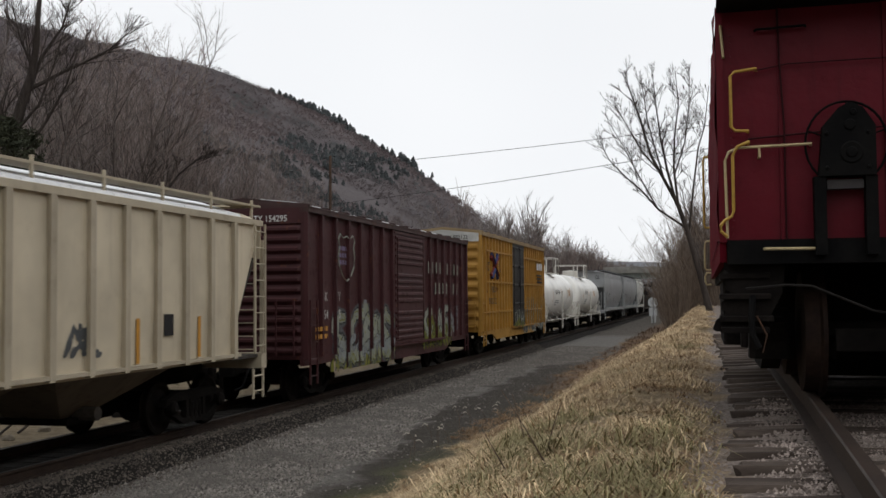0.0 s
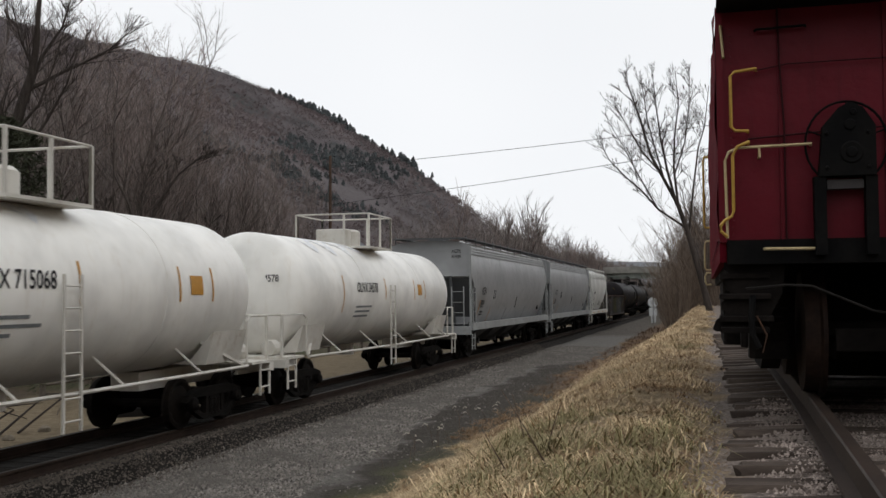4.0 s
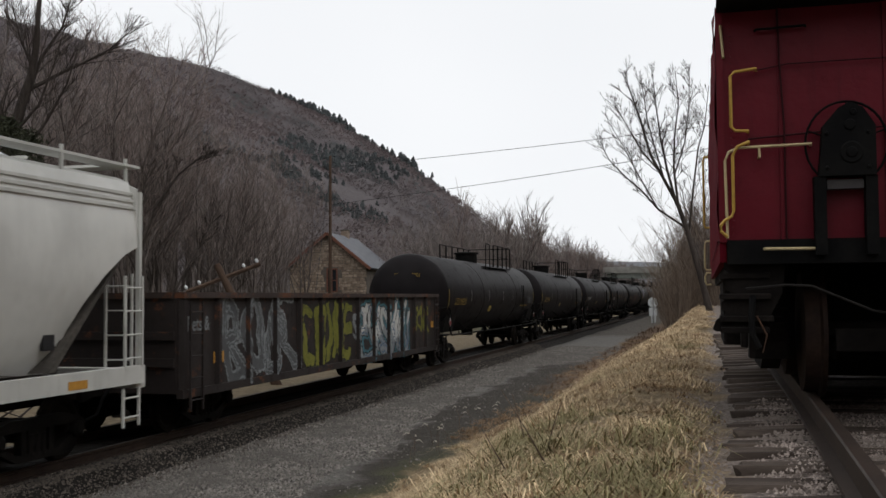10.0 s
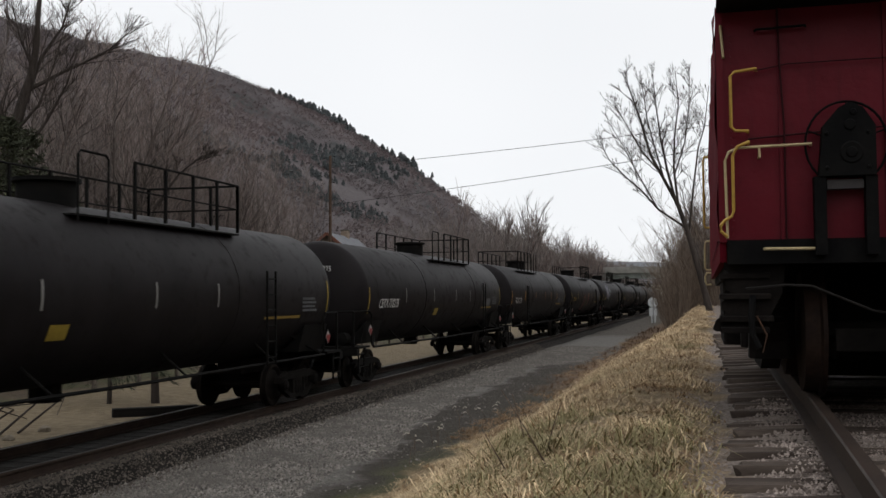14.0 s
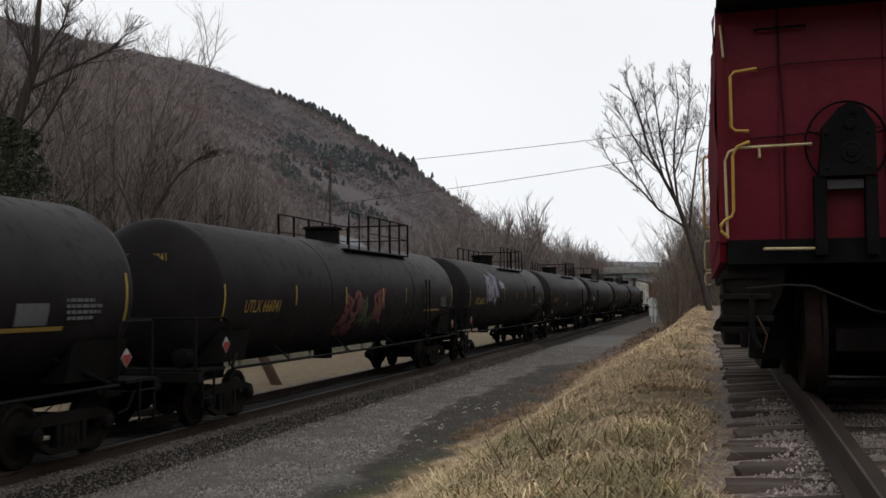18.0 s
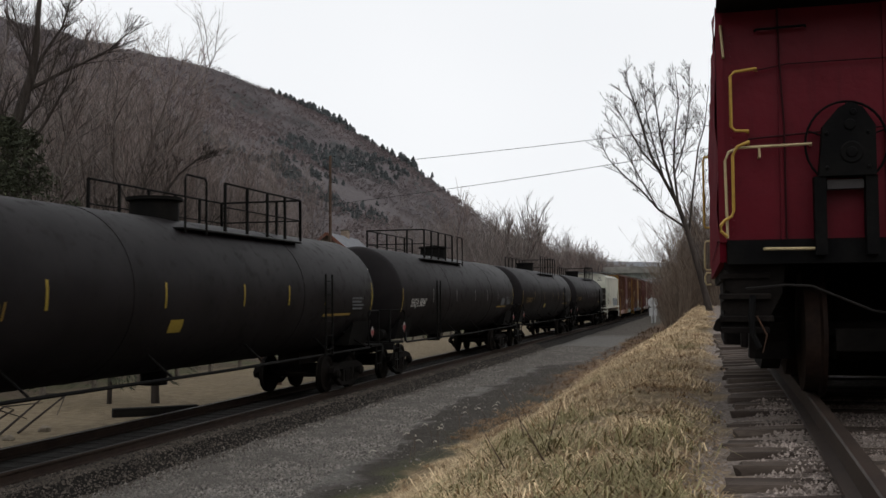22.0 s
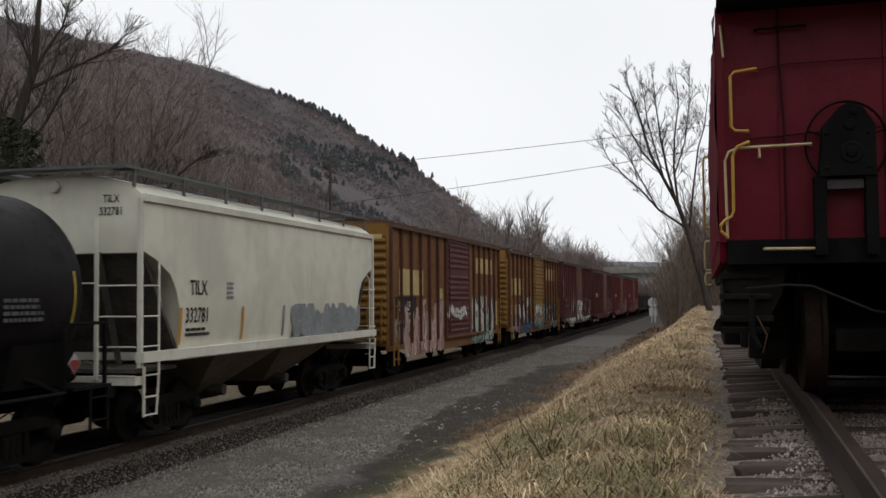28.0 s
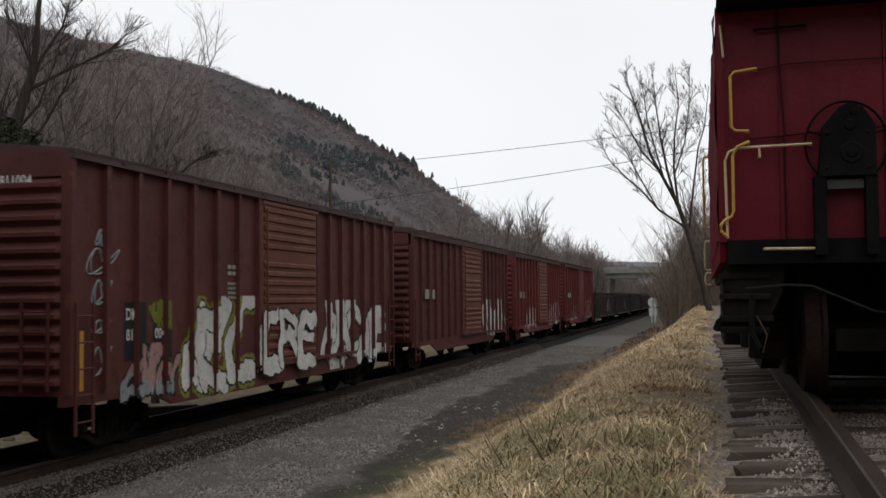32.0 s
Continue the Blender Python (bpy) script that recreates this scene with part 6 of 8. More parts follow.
# grey centre-flow hoppers
for k, (a, b, mark) in enumerate(((87.2, 105.6, ("ACFX", "65939")), (106.8, 125.6, ("ACFX", "67236")))):
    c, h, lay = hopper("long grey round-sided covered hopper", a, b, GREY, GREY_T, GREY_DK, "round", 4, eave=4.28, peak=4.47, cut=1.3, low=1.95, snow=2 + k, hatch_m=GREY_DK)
    hopper_mark(c, lay, mark[0], 0.42, -h + 2.1, 2.45, BLACKTXT)
    hopper_mark(c, lay, mark[1], 0.42, -h + 2.05, 1.95, BLACKTXT)
    write_end(c, mark[0], 0.18, 1.0, -h + 0.08, 4.0, BLACKTXT)
    write_end(c, mark[1], 0.18, 1.0, -h + 0.08, 3.8, BLACKTXT)
    bars(c, lay, -h + 2.4, 1.75, 0.7, 0.06, 2, BLACKTXT, 31)
    bars(c, lay, -h + 9.5, 2.3, 0.35, 0.06, 5, BLACKTXT, 32)
    part("stencil_box", Mesh().pipe([(lay(2.3), -h + 4.4, 2.3), (lay(2.3), -h + 4.7, 2.3), (lay(2.62), -h + 4.7, 2.62), (lay(2.62), -h + 4.4, 2.62), (lay(2.3), -h + 4.4, 2.3)], 0.012, 4), BLACKTXT, c)
    part("notice_board", Mesh().box(lay(1.85) - 0.03, lay(1.85) + 0.015, h - 2.4, h - 2.1, 1.72, 1.98), BLACKTXT, c)
    for y, z in ((2.0, 1.95), (4.2, 1.6), (7.6, 1.6), (12.3, 1.6)):
        hopper_stripe(c, lay, -h + y, 1.38, z + 0.3, ORANGE if y < 5 else SP_GREY)

# pale short hopper
c, h, lay = hopper("pale grey two-bay covered hopper", 126.7, 138.6, PALE, PALE_T, BROWNDARK, "round", 2, eave=4.06, peak=4.36, cut=1.85, low=2.0, snow=4)
hopper_mark(c, lay, "WWUX", 0.42, -h + 2.5, 2.5, BLACKTXT)
hopper_mark(c, lay, "25142", 0.42, -h + 2.45, 2.0, BLACKTXT)
write_end(c, "WWUX", 0.18, 1.0, -h + 0.08, 3.9, BLACKTXT)
write_end(c, "25142", 0.18, 1.0, -h + 0.08, 3.7, BLACKTXT)
bars(c, lay, -h + 2.9, 1.75, 1.2, 0.07, 2, BLACKTXT, 33)
bars(c, lay, -h + 6.7, 1.95, 0.9, 0.05, 4, BLACKTXT, 34)
part("notice_board", Mesh().box(lay(1.8) - 0.03, lay(1.8) + 0.015, h - 2.2, h - 1.95, 1.65, 1.95), BLACKTXT, c)
for a in (1.3, 4.6, 7.4, 9.9):
    part("orange_patch", Mesh().box(1.632, 1.636, -h + a, -h + a + 0.45, 1.1, 1.22), ORANGE, c)

# graffiti-covered gondola
c, h, dep = gondola("rusty brown gondola covered in graffiti", 139.9, 156.8, GONDARK, GONRIM)
tag(c, dep, -h + 1.8, -h + 4.9, 0.9, 2.2, 4, 2, SP_SLATE, SP_GREY, None, 0.15, None, 0.02, SP_SLATE, SP_GREY)
write_side(c, "Rets &", 0.36, 1.51, -h + 0.25, 1.8, SP_GREY, 0.85)
tag(c, dep, -h + 5.5, -h + 8.4, 0.98, 2.15, 4, 6, SP_LIME, SP_BLACK, None, 0.17, None, 0.02, SP_LIME, SP_GREEN)
tag(c, dep, -h + 8.8, -h + 9.4, 1.4, 2.0, 2, 58, SP_GREY, SP_GREY, None, 0.07)
tag(c, dep, -h + 9.4, -h + 13.5, 0.85, 2.15, 5, 9, SP_WHITE, SP_BLACK, None, 0.16, SP_TEAL, 0.02, SP_GREY, SP_BLUE)
tag(c, dep, -h + 14.3, -h + 15.8, 1.35, 2.0, 4, 59, SP_LIME, SP_LIME, None, 0.05)
part("orange_patch", Mesh().box(1.502, 1.508, -h + 1.25, -h + 1.65, 1.2, 1.4), ORANGE, c)
part("orange_patch", Mesh().box(1.502, 1.508, -h + 16.2, -h + 16.5, 1.4, 1.6), ORANGE, c)

# black tank cars
SP_MOSS = spray("spray_moss", (0.06, 0.075, 0.035))
STRIPEGREY = plain("reflector_grey", (0.2, 0.2, 0.19), 0.5)
MARKS = ["UTLX 958301", "UTLX 910340", "CBTX 710275", "TACX 1118", "UTLX 666041", "UTLX 666381", "UTLX 669301", "SHQX 50047", "UTLX 667273", "UTLX 667310"]
TANK_SHIFT = (0.0, 0.0, 0.15, 0.1, 0.5, 0.45, 0.5, 0.45, 0.15, 0.35)
for k in range(10):
    y = 157.95 + 20.4 * k + TANK_SHIFT[k]
    c, h = tank_car("dusty black tank car with yellow reflector stripes", y, y + 19.3, TANKBLACK, TANKIRON, 1.44, 2.44, False, k, k in (3, 7))
    light = k in (2, 3, 7)
    tm = WHITETXT if light else GOLDTXT
    part("lettering", letters(MARKS[k], 0.36, tm, on_tank(1.44, -h + 1.75, 2.08), 0.85), tm, c)
    write_end(c, MARKS[k], 0.2, 0.1, -h + 0.25 + 0.1, 3.05, tm)
    for j, yy in enumerate((0.85, 4.3, 7.5, 10.5, 12.7, 14.85)):
        tank_stripe(c, -h + yy, 2.2 if j else 1.95, 2.62, (YELLOWBAR if j < 1 or k in (4, 5, 6, 8) else STRIPEGREY) if k != 3 else ORANGE, 1.44)
    tank_stripe(c, h - 1.0, 2.0, 2.75, YELLOWBAR)
    tank_stripe(c, h - 3.6, 2.0, 2.3, SP_SLATE, 1.44, 2.44, 0.7) if k in (2, 3, 7) else None
    tank_stripe(c, -h + 7.8, 1.78, 2.0, YELLOWBAR, 1.44, 2.44, 0.45) if k in (0, 1, 2, 6, 8) else None
    bars(c, 1.43, h - 2.5, 2.4, 0.9, 0.05, 5, SP_SLATE, 60 + k)
    tank_stripe(c, h - 4.4, 1.92, 1.98, GOLDTXT, 1.44, 2.44, 1.9)
    placard(c, 1.46, h - 1.0, 1.45)
    placard(c, 1.46, -h + 0.9, 1.5)
    shell = lambda z: math.sqrt(1.446 ** 2 - (z - 2.44) ** 2)
    none = lambda ys: np.full(len(ys), 1.4)
    if k == 4:
        for a, b, z0, z1, mt, sd in ((7.4, 8.7, 1.95, 2.45, SP_ROSE, 4), (7.5, 8.6, 1.5, 1.9, SP_ROSE, 9), (8.6, 9.8, 1.6, 2.15, SP_MOSS, 5), (9.95, 10.7, 2.1, 2.5, SP_ROSE, 6), (9.95, 10.7, 1.75, 2.1, SP_ROSE, 13)):
            tag(c, none, -h + a, -h + b, z0, z1, 3, sd, mt, mt, None, 0.035, bulge=shell)
    if k == 5:
        tag(c, none, -h + 3.9, -h + 6.4, 2.3, 3.25, 5, 31, SP_MAUVE, SP_SLATE, None, 0.09, bulge=shell)
        tag(c, none, -h + 4.0, -h + 6.2, 2.2, 3.1, 4, 33, SP_GREY, SP_GREY, None, 0.05, bulge=shell)
        tag(c, none, -h + 6.9, -h + 7.6, 2.75, 2.95, 3, 34, SP_GREY, SP_GREY, None, 0.1, bulge=shell)

# cream hopper
c, h, lay = hopper("cream white two-bay covered hopper with grey paint smears", 361.75, 373.35, CREAMHOP, CREAMHOP_T, BROWNDARK, "smooth", 2, eave=3.98, peak=4.35, cut=1.25, cut_z=3.1, low=1.95, hatch_m=GREY_DK, bay_m=BAYBROWN)
hopper_mark(c, lay, "TILX", 0.36, -h + 1.6, 2.42, BLACKTXT, 0.85)
hopper_mark(c, lay, "332781", 0.36, -h + 1.45, 1.95, BLACKTXT, 0.8)
write_end(c, "TILX", 0.18, 1.0, -h + 0.08, 3.88, BLACKTXT)
write_end(c, "332781", 0.18, 1.0, -h + 0.08, 3.68, BLACKTXT)
bars(c, lay, -h + 1.5, 1.8, 0.9, 0.05, 2, BLACKTXT, 36)
bars(c, lay, -h + 3.0, 2.6, 0.3, 0.05, 4, SP_GREY, 37)
for yy in (1.3, 3.7, 5.65):
    hopper_stripe(c, lay, -h + yy, 1.58, 2.2, ORANGE if yy < 5 else SP_GREY)
tag(c, lambda ys: np.full(len(ys), lay(1.95)), -h + 6.2, -h + 10.2, 1.6, 2.0, 7, 55, SP_GREY, SP_GREY, SP_SLATE, 0.3)

# two rust and gold boxcars
c, h, dep = boxcar("rusty golden boxcar with a dark red door and pink graffiti", 374.9, 390.2, RUSTGOLD, RUSTROOF, RUSTGOLD_E, (6.3, 9.5, DOORRED), 7, eave=4.42, post_m=POSTRUST)
panel(c, dep, -h + 0.95, -h + 3.5, 2.42, 3.18, PATCH)
panel(c, dep, -h + 11.1, -h + 14.0, 3.25, 3.84, PATCH)
panel(c, dep, -h + 0.56, -h + 2.75, 1.15, 2.38, BLACKPATCH)
panel(c, dep, -h + 5.35, -h + 5.95, 1.6, 2.65, PATCH, "paint_patch", "yellow painted patch")
panel(c, dep, -h + 14.2, -h + 15.0, 1.2, 2.2, PATCH, "paint_patch", "yellow painted patch")
for word, off, z in (("SG", 0.92, 1.98), ("LR", 1.72, 1.98), ("50", 1.0, 1.64), ("12", 1.75, 1.64)):
    write_side(c, word, 0.38, 1.51, -h + off, z, WHITETXT, 0.95)
tag(c, dep, -h + 0.6, -h + 1.3, 1.2, 1.7, 3, 21, SP_GREY, SP_GREY, None, 0.08)
part("end_label", Mesh().box(-0.4, 1.3, -h - 0.008, -h - 0.003, 3.9, 4.12), PATCH, c)
write_end(c, "SGLR 5012", 0.2, 0.55, -h - 0.012, 3.94, BLACKTXT)
tag(c, dep, -h + 1.7, -h + 5.9, 0.72, 2.05, 5, 17, SP_PINK, SP_ROSE, SP_ROSEPALE, 0.19, None, 0.02, SP_PINK, SP_WHITE)
tag(c, dep, -h + 10.4, -h + 14.0, 0.8, 2.15, 4, 19, SP_WHITE, SP_BLACK, SP_MINT, 0.2, SP_TEAL, 0.02, SP_MINT)
tag(c, dep, -h + 6.4, -h + 9.0, 1.7, 1.95, 6, 20, SP_WHITE, SP_WHITE, None, 0.06)

c, h, dep = boxcar("golden boxcar with yellow door and blue graffiti", 392.4, 407.6, RUSTGOLD2, RUSTROOF, RUSTGOLD_E, (6.4, 9.3, DOORGOLD), 7, eave=4.4, snow=True, post_m=POSTRUST)
panel(c, dep, -h + 0.85, -h + 3.35, 2.43, 3.2, PATCH)
panel(c, dep, -h + 10.95, -h + 13.9, 3.24, 3.86, PATCH)
panel(c, dep, -h + 0.48, -h + 1.35, 1.58, 1.98, PATCH)
panel(c, dep, -h + 1.7, -h + 2.5, 1.58, 1.98, PATCH)
panel(c, dep, -h + 0.48, -h + 1.3, 1.2, 1.5, BLACKPATCH)
write_side(c, "SGLR", 0.3, 1.51, -h + 0.52, 1.7, BLACKTXT, 0.95)
write_side(c, "5013", 0.3, 1.51, -h + 1.72, 1.7, BLACKTXT, 0.95)
tag(c, dep, -h + 0.5, -h + 2.5, 0.75, 1.5, 3, 25, SP_ROSEPALE, SP_MAUVE, None, 0.1)
write_end(c, "SGLR 5013", 0.22, 0.5, -h - 0.012, 3.98, BLACKTXT)
tag(c, dep, -h + 2.6, -h + 5.9, 0.75, 2.2, 3, 23, SP_WHITE, SP_BLACK, None, 0.19, SP_BLACK, 0.02, SP_BLUE, SP_TEAL)
tag(c, dep, -h + 9.6, -h + 14.6, 0.8, 2.0, 8, 27, SP_TEAL, SP_BLACK, None, 0.16, SP_BLACK, 0.02, SP_SLATE, SP_WHITE)
tag(c, dep, -h + 6.5, -h + 8.6, 1.5, 1.85, 5, 28, SP_WHITE, SP_SLATE, None, 0.14)
tag(c, dep, -h + 6.5, -h + 9.0, 0.85, 1.3, 6, 29, SP_PALE, SP_SLATE, None, 0.14, None, 0.02, SP_TEAL)

# red boxcars
c, h, dep = boxcar("dark oxide-red boxcar with big white graffiti letters", 409.5, 424.7, OXIDE, MAROON_ROOF, OXIDE, (6.35, 9.3, OXIDE_D), 8, eave=4.42)
tag(c, dep, -h + 3.2, -h + 5.9, 0.8, 2.15, 3, 41, SP_WHITE, SP_BLACK, None, 0.22, SP_LIME, 0.02, SP_WHITE)
tag(c, dep, -h + 6.5, -h + 9.1, 1.0, 2.1, 3, 42, SP_WHITE, SP_BLACK, None, 0.18, None, 0.02, SP_WHITE)
tag(c, dep, -h + 9.8, -h + 14.3, 0.88, 2.05, 5, 43, SP_WHITE, SP_BLACK, None, 0.2)
for z, w, hh, ph in ((3.25, 0.16, 0.2, 0.0), (2.9, 0.5, 0.32, 1.0), (2.45, 0.3, 0.3, 2.2), (1.95, 0.28, 0.16, 0.6), (1.45, 0.3, 0.34, 1.7)):
    curl = [(1.508, -h + 0.86 + w * math.sin(2 * a + ph) * (0.6 + 0.4 * math.cos(a)), z + hh * math.sin(3 * a + ph) * 0.6) for a in np.linspace(0, 6.3, 40)]
    part("spray_line", Mesh().pipe(curl, 0.014, 4), SP_GREY, c, "thin sprayed white scrawl")
panel(c, dep, -h + 1.5, -h + 2.15, 1.4, 2.3, BLACKPATCH)
panel(c, dep, -h + 2.35, -h + 2.95, 1.4, 2.3, BLACKPATCH)
write_side(c, "DMM", 0.26, 1.512, -h + 1.53, 2.03, WHITETXT, 0.85)
write_side(c, "811", 0.24, 1.512, -h + 1.55, 1.72, WHITETXT, 0.9)
write_side(c, "004", 0.24, 1.512, -h + 2.4, 1.72, WHITETXT, 0.9)
tag(c, dep, -h + 2.4, -h + 2.9, 1.95, 2.25, 2, 44, SP_GREEN, SP_GREEN, None, 0.1)
tag(c, dep, -h + 1.5, -h + 3.1, 0.85, 1.4, 3, 49, SP_ROSEPALE, SP_BLACK, None, 0.2, None, 0.02, SP_GREY)
panel(c, dep, -h + 0.35, -h + 0.45, 1.05, 1.9, ORANGE, "reflector_stripe", "orange reflector stripe")
bars(c, 1.51, -h + 5.0, 2.9, 0.55, 0.07, 2, SP_PALE, 46)
bars(c, 1.51, -h + 5.0, 2.6, 0.55, 0.05, 4, SP_PALE, 47)
write_end(c, "811004", 0.22, 0.7, -h - 0.012, 3.95, WHITETXT)
for k, (a, b, m, d) in enumerate(((426.7, 441.5, OXIDE, OXIDE_D), (443.3, 457.8, REDBOX, OXIDE_D), (460.0, 475.2, REDBOX, REDBOX))):
    c, h, dep = boxcar("faded red boxcar with white graffiti along its sill", a, b, m, MAROON_ROOF, m, (6.4, 9.4, d), 8, eave=4.28)
    tag(c, dep, -h + 10.0, -h + 14.0, 1.0, 2.0, 4, 70 + k, SP_WHITE, SP_BLACK, None, 0.2)
    bars(c, 1.565, -h + 1.3, 2.3, 1.6, 0.3, 1, SP_PALE, 71 + k)
    if k:
        tag(c, dep, -h + 3.0, -h + 6.0, 1.0, 1.6, 4, 80 + k, SP_PALE, SP_WHITE, None, 0.12)

# a string of dark empty gondolas at the tail
for k in range(8):
    y = 477.2 + k * 17.6
    c, h, dep = gondola("dark empty gondola with faint white graffiti", y, y + 16.4, GONDARK, GONRIM, top=2.7)
    tag(c, dep, -h + 9, -h + 12, 1.3, 2.0, 4, 90 + k, SP_PALE, SP_GREY, None, 0.12)


# ---- trees ----
BARK = rough_mat("bark", (0.15, 0.129, 0.12), (0.25, 0.217, 0.203), 2.0, 14.0, 0.95, 0.6, 0.02, stretch=(3, 3, 0.8))
BARK_RED = rough_mat("bark_reddish", (0.16, 0.122, 0.11), (0.26, 0.204, 0.187), 2.0, 14.0, 0.95, 0.6, 0.02, stretch=(3, 3, 0.8))
TWIG = rough_mat("twig", (0.19, 0.163, 0.152), (0.29, 0.25, 0.235), 2.0, 14.0, 0.95, 0.3, 0.01)
TWIG_RED = rough_mat("twig_reddish", (0.2, 0.157, 0.144), (0.3, 0.24, 0.221), 2.0, 14.0, 0.95, 0.3, 0.01)
BRUSH_BROWN = rough_mat("brush_brown", (0.13, 0.098, 0.076), (0.22, 0.172, 0.135), 2.0, 14.0, 0.95, 0.3, 0.01)
BARK_STEM = rough_mat("bark_stem", (0.085, 0.07, 0.062), (0.17, 0.142, 0.128), 2.0, 14.0, 0.95, 0.6, 0.02, stretch=(3, 3, 0.8))
BARK_DARK = rough_mat("bark_dark", (0.04, 0.032, 0.028), (0.078, 0.064, 0.056), 2.0, 14.0, 0.95, 0.6, 0.02, stretch=(3, 3, 0.8))


MAT_WEED = rough_mat("weed_brown", (0.11, 0.068, 0.045), (0.2, 0.135, 0.09), 1.0, 12.0, 0.95, 0.2, 0.01)


def island_mat(name, a, b, rough=0.9, scale=1.3):
    m, t, bs = nodes_of(name)
    g = t.nodes.new("ShaderNodeNewGeometry")
    vec = coords(t)
    n = noisy(t, vec, scale, 4)
    r = t.nodes.new("ShaderNodeValToRGB")
    r.color_ramp.elements[0].color, r.color_ramp.elements[1].color = (*a, 1), (*b, 1)
    t.links.new(g.outputs["Random Per Island"], r.inputs["Fac"])
    t.links.new(mixer(t, band(t, n, 0.3, 0.7), r.outputs[0], tuple((u + w) * 0.32 for u, w in zip(a, b))), bs.inputs["Base Color"])
    bs.inputs["Roughness"].default_value = rough
    bs.inputs["Specular IOR Level"].default_value = 0.25
    return m


def limbs(seed, height, spread, levels, r0, stems=1, kids=4, lean=(0, 0), rmin=0.011):
    """Trunk and limbs as tapering three- to six-sided tubes, split by thickness."""
    rnd = random.Random(seed)
    thick, thin = Mesh(), Mesh()

    def grow(p, d, length, r, level):
        segs = (4, 4, 3, 1, 1)[level]
        pts, q, dd = [p], p.copy(), d.copy()
        for s in range(segs):
            dd = (dd + Vector((rnd.uniform(-1, 1), rnd.uniform(-1, 1), rnd.uniform(-0.3, 0.75))) * (0.13 + 0.05 * level)).normalized()
            q = q + dd * (length / segs)
            pts.append(q.copy())
        if level == 4:
            a, b, k = Vector((r, 0, 0)), Vector((-r * 0.5, r * 0.87, 0)), len(thin.v)
            thin.v += [tuple(p + a), tuple(p + b), tuple(p - a - b), tuple(q)]
            thin.f += [(k, k + 1, k + 3), (k + 1, k + 2, k + 3), (k + 2, k, k + 3)]
            return
        m = thick if level < min(3, levels) else thin
        m.pipe(pts, r, 6 if level == 0 else (4 if level < 2 else 3), max(rmin * 0.5, r * 0.35), level < 2)
        if level >= levels:
            return
        n = kids + (1 if level else 2)
        for k in range(n):
            u = rnd.uniform(0.25 if level == 0 else 0.15, 1.0)
            i = min(segs - 1, int(u * segs))
            base = pts[i].lerp(pts[i + 1], u * segs - i)
            ang = rnd.uniform(0, 2 * math.pi)
            out = Vector((math.cos(ang), math.sin(ang), 0))
            nd = (dd * rnd.uniform(0.5, 1.0) + out * spread * rnd.uniform(0.5, 1.1) + Vector((0, 0, 0.25))).normalized()
            grow(base, nd, length * rnd.uniform(0.4, 0.66), max(rmin, r * (1 - 0.6 * u) * rnd.uniform(0.4, 0.62)), level + 1)

    for s in range(stems):
        a = rnd.uniform(0, 6.28)
        off = Vector((math.cos(a), math.sin(a), 0)) * (0.25 if stems > 1 else 0)
        d = Vector((off.x * 0.8 + lean[0] + rnd.uniform(-0.05, 0.05), off.y * 0.8 + lean[1], 1)).normalized()
        grow(Vector((0, 0, -0.3)) + off, d, height * (0.62 if s == 0 else rnd.uniform(0.4, 0.6)), r0 * (1 if s == 0 else 0.7), 0)
    return thick, thin


def bare_tree(label, seed, height, spread, levels, r0, bark, stems=1, kids=4, lean=(0, 0), m=None, group="", rmin=0.011):
    a, b = limbs(seed, height, spread, levels, r0, stems, kids, lean, rmin)
    t = thing("bare_tree", label, "tree", group, m)
    part("trunk", raw("trunk", a.v, a.f, BARK_DARK), None, t)
    part("crown", raw("crown", b.v, b.f, bark), None, t)
    return t


GR = "bare trees behind the railway"
rt = random.Random(21)


def beside(x, y):
    return pose(x, y, ground_z(x, y))


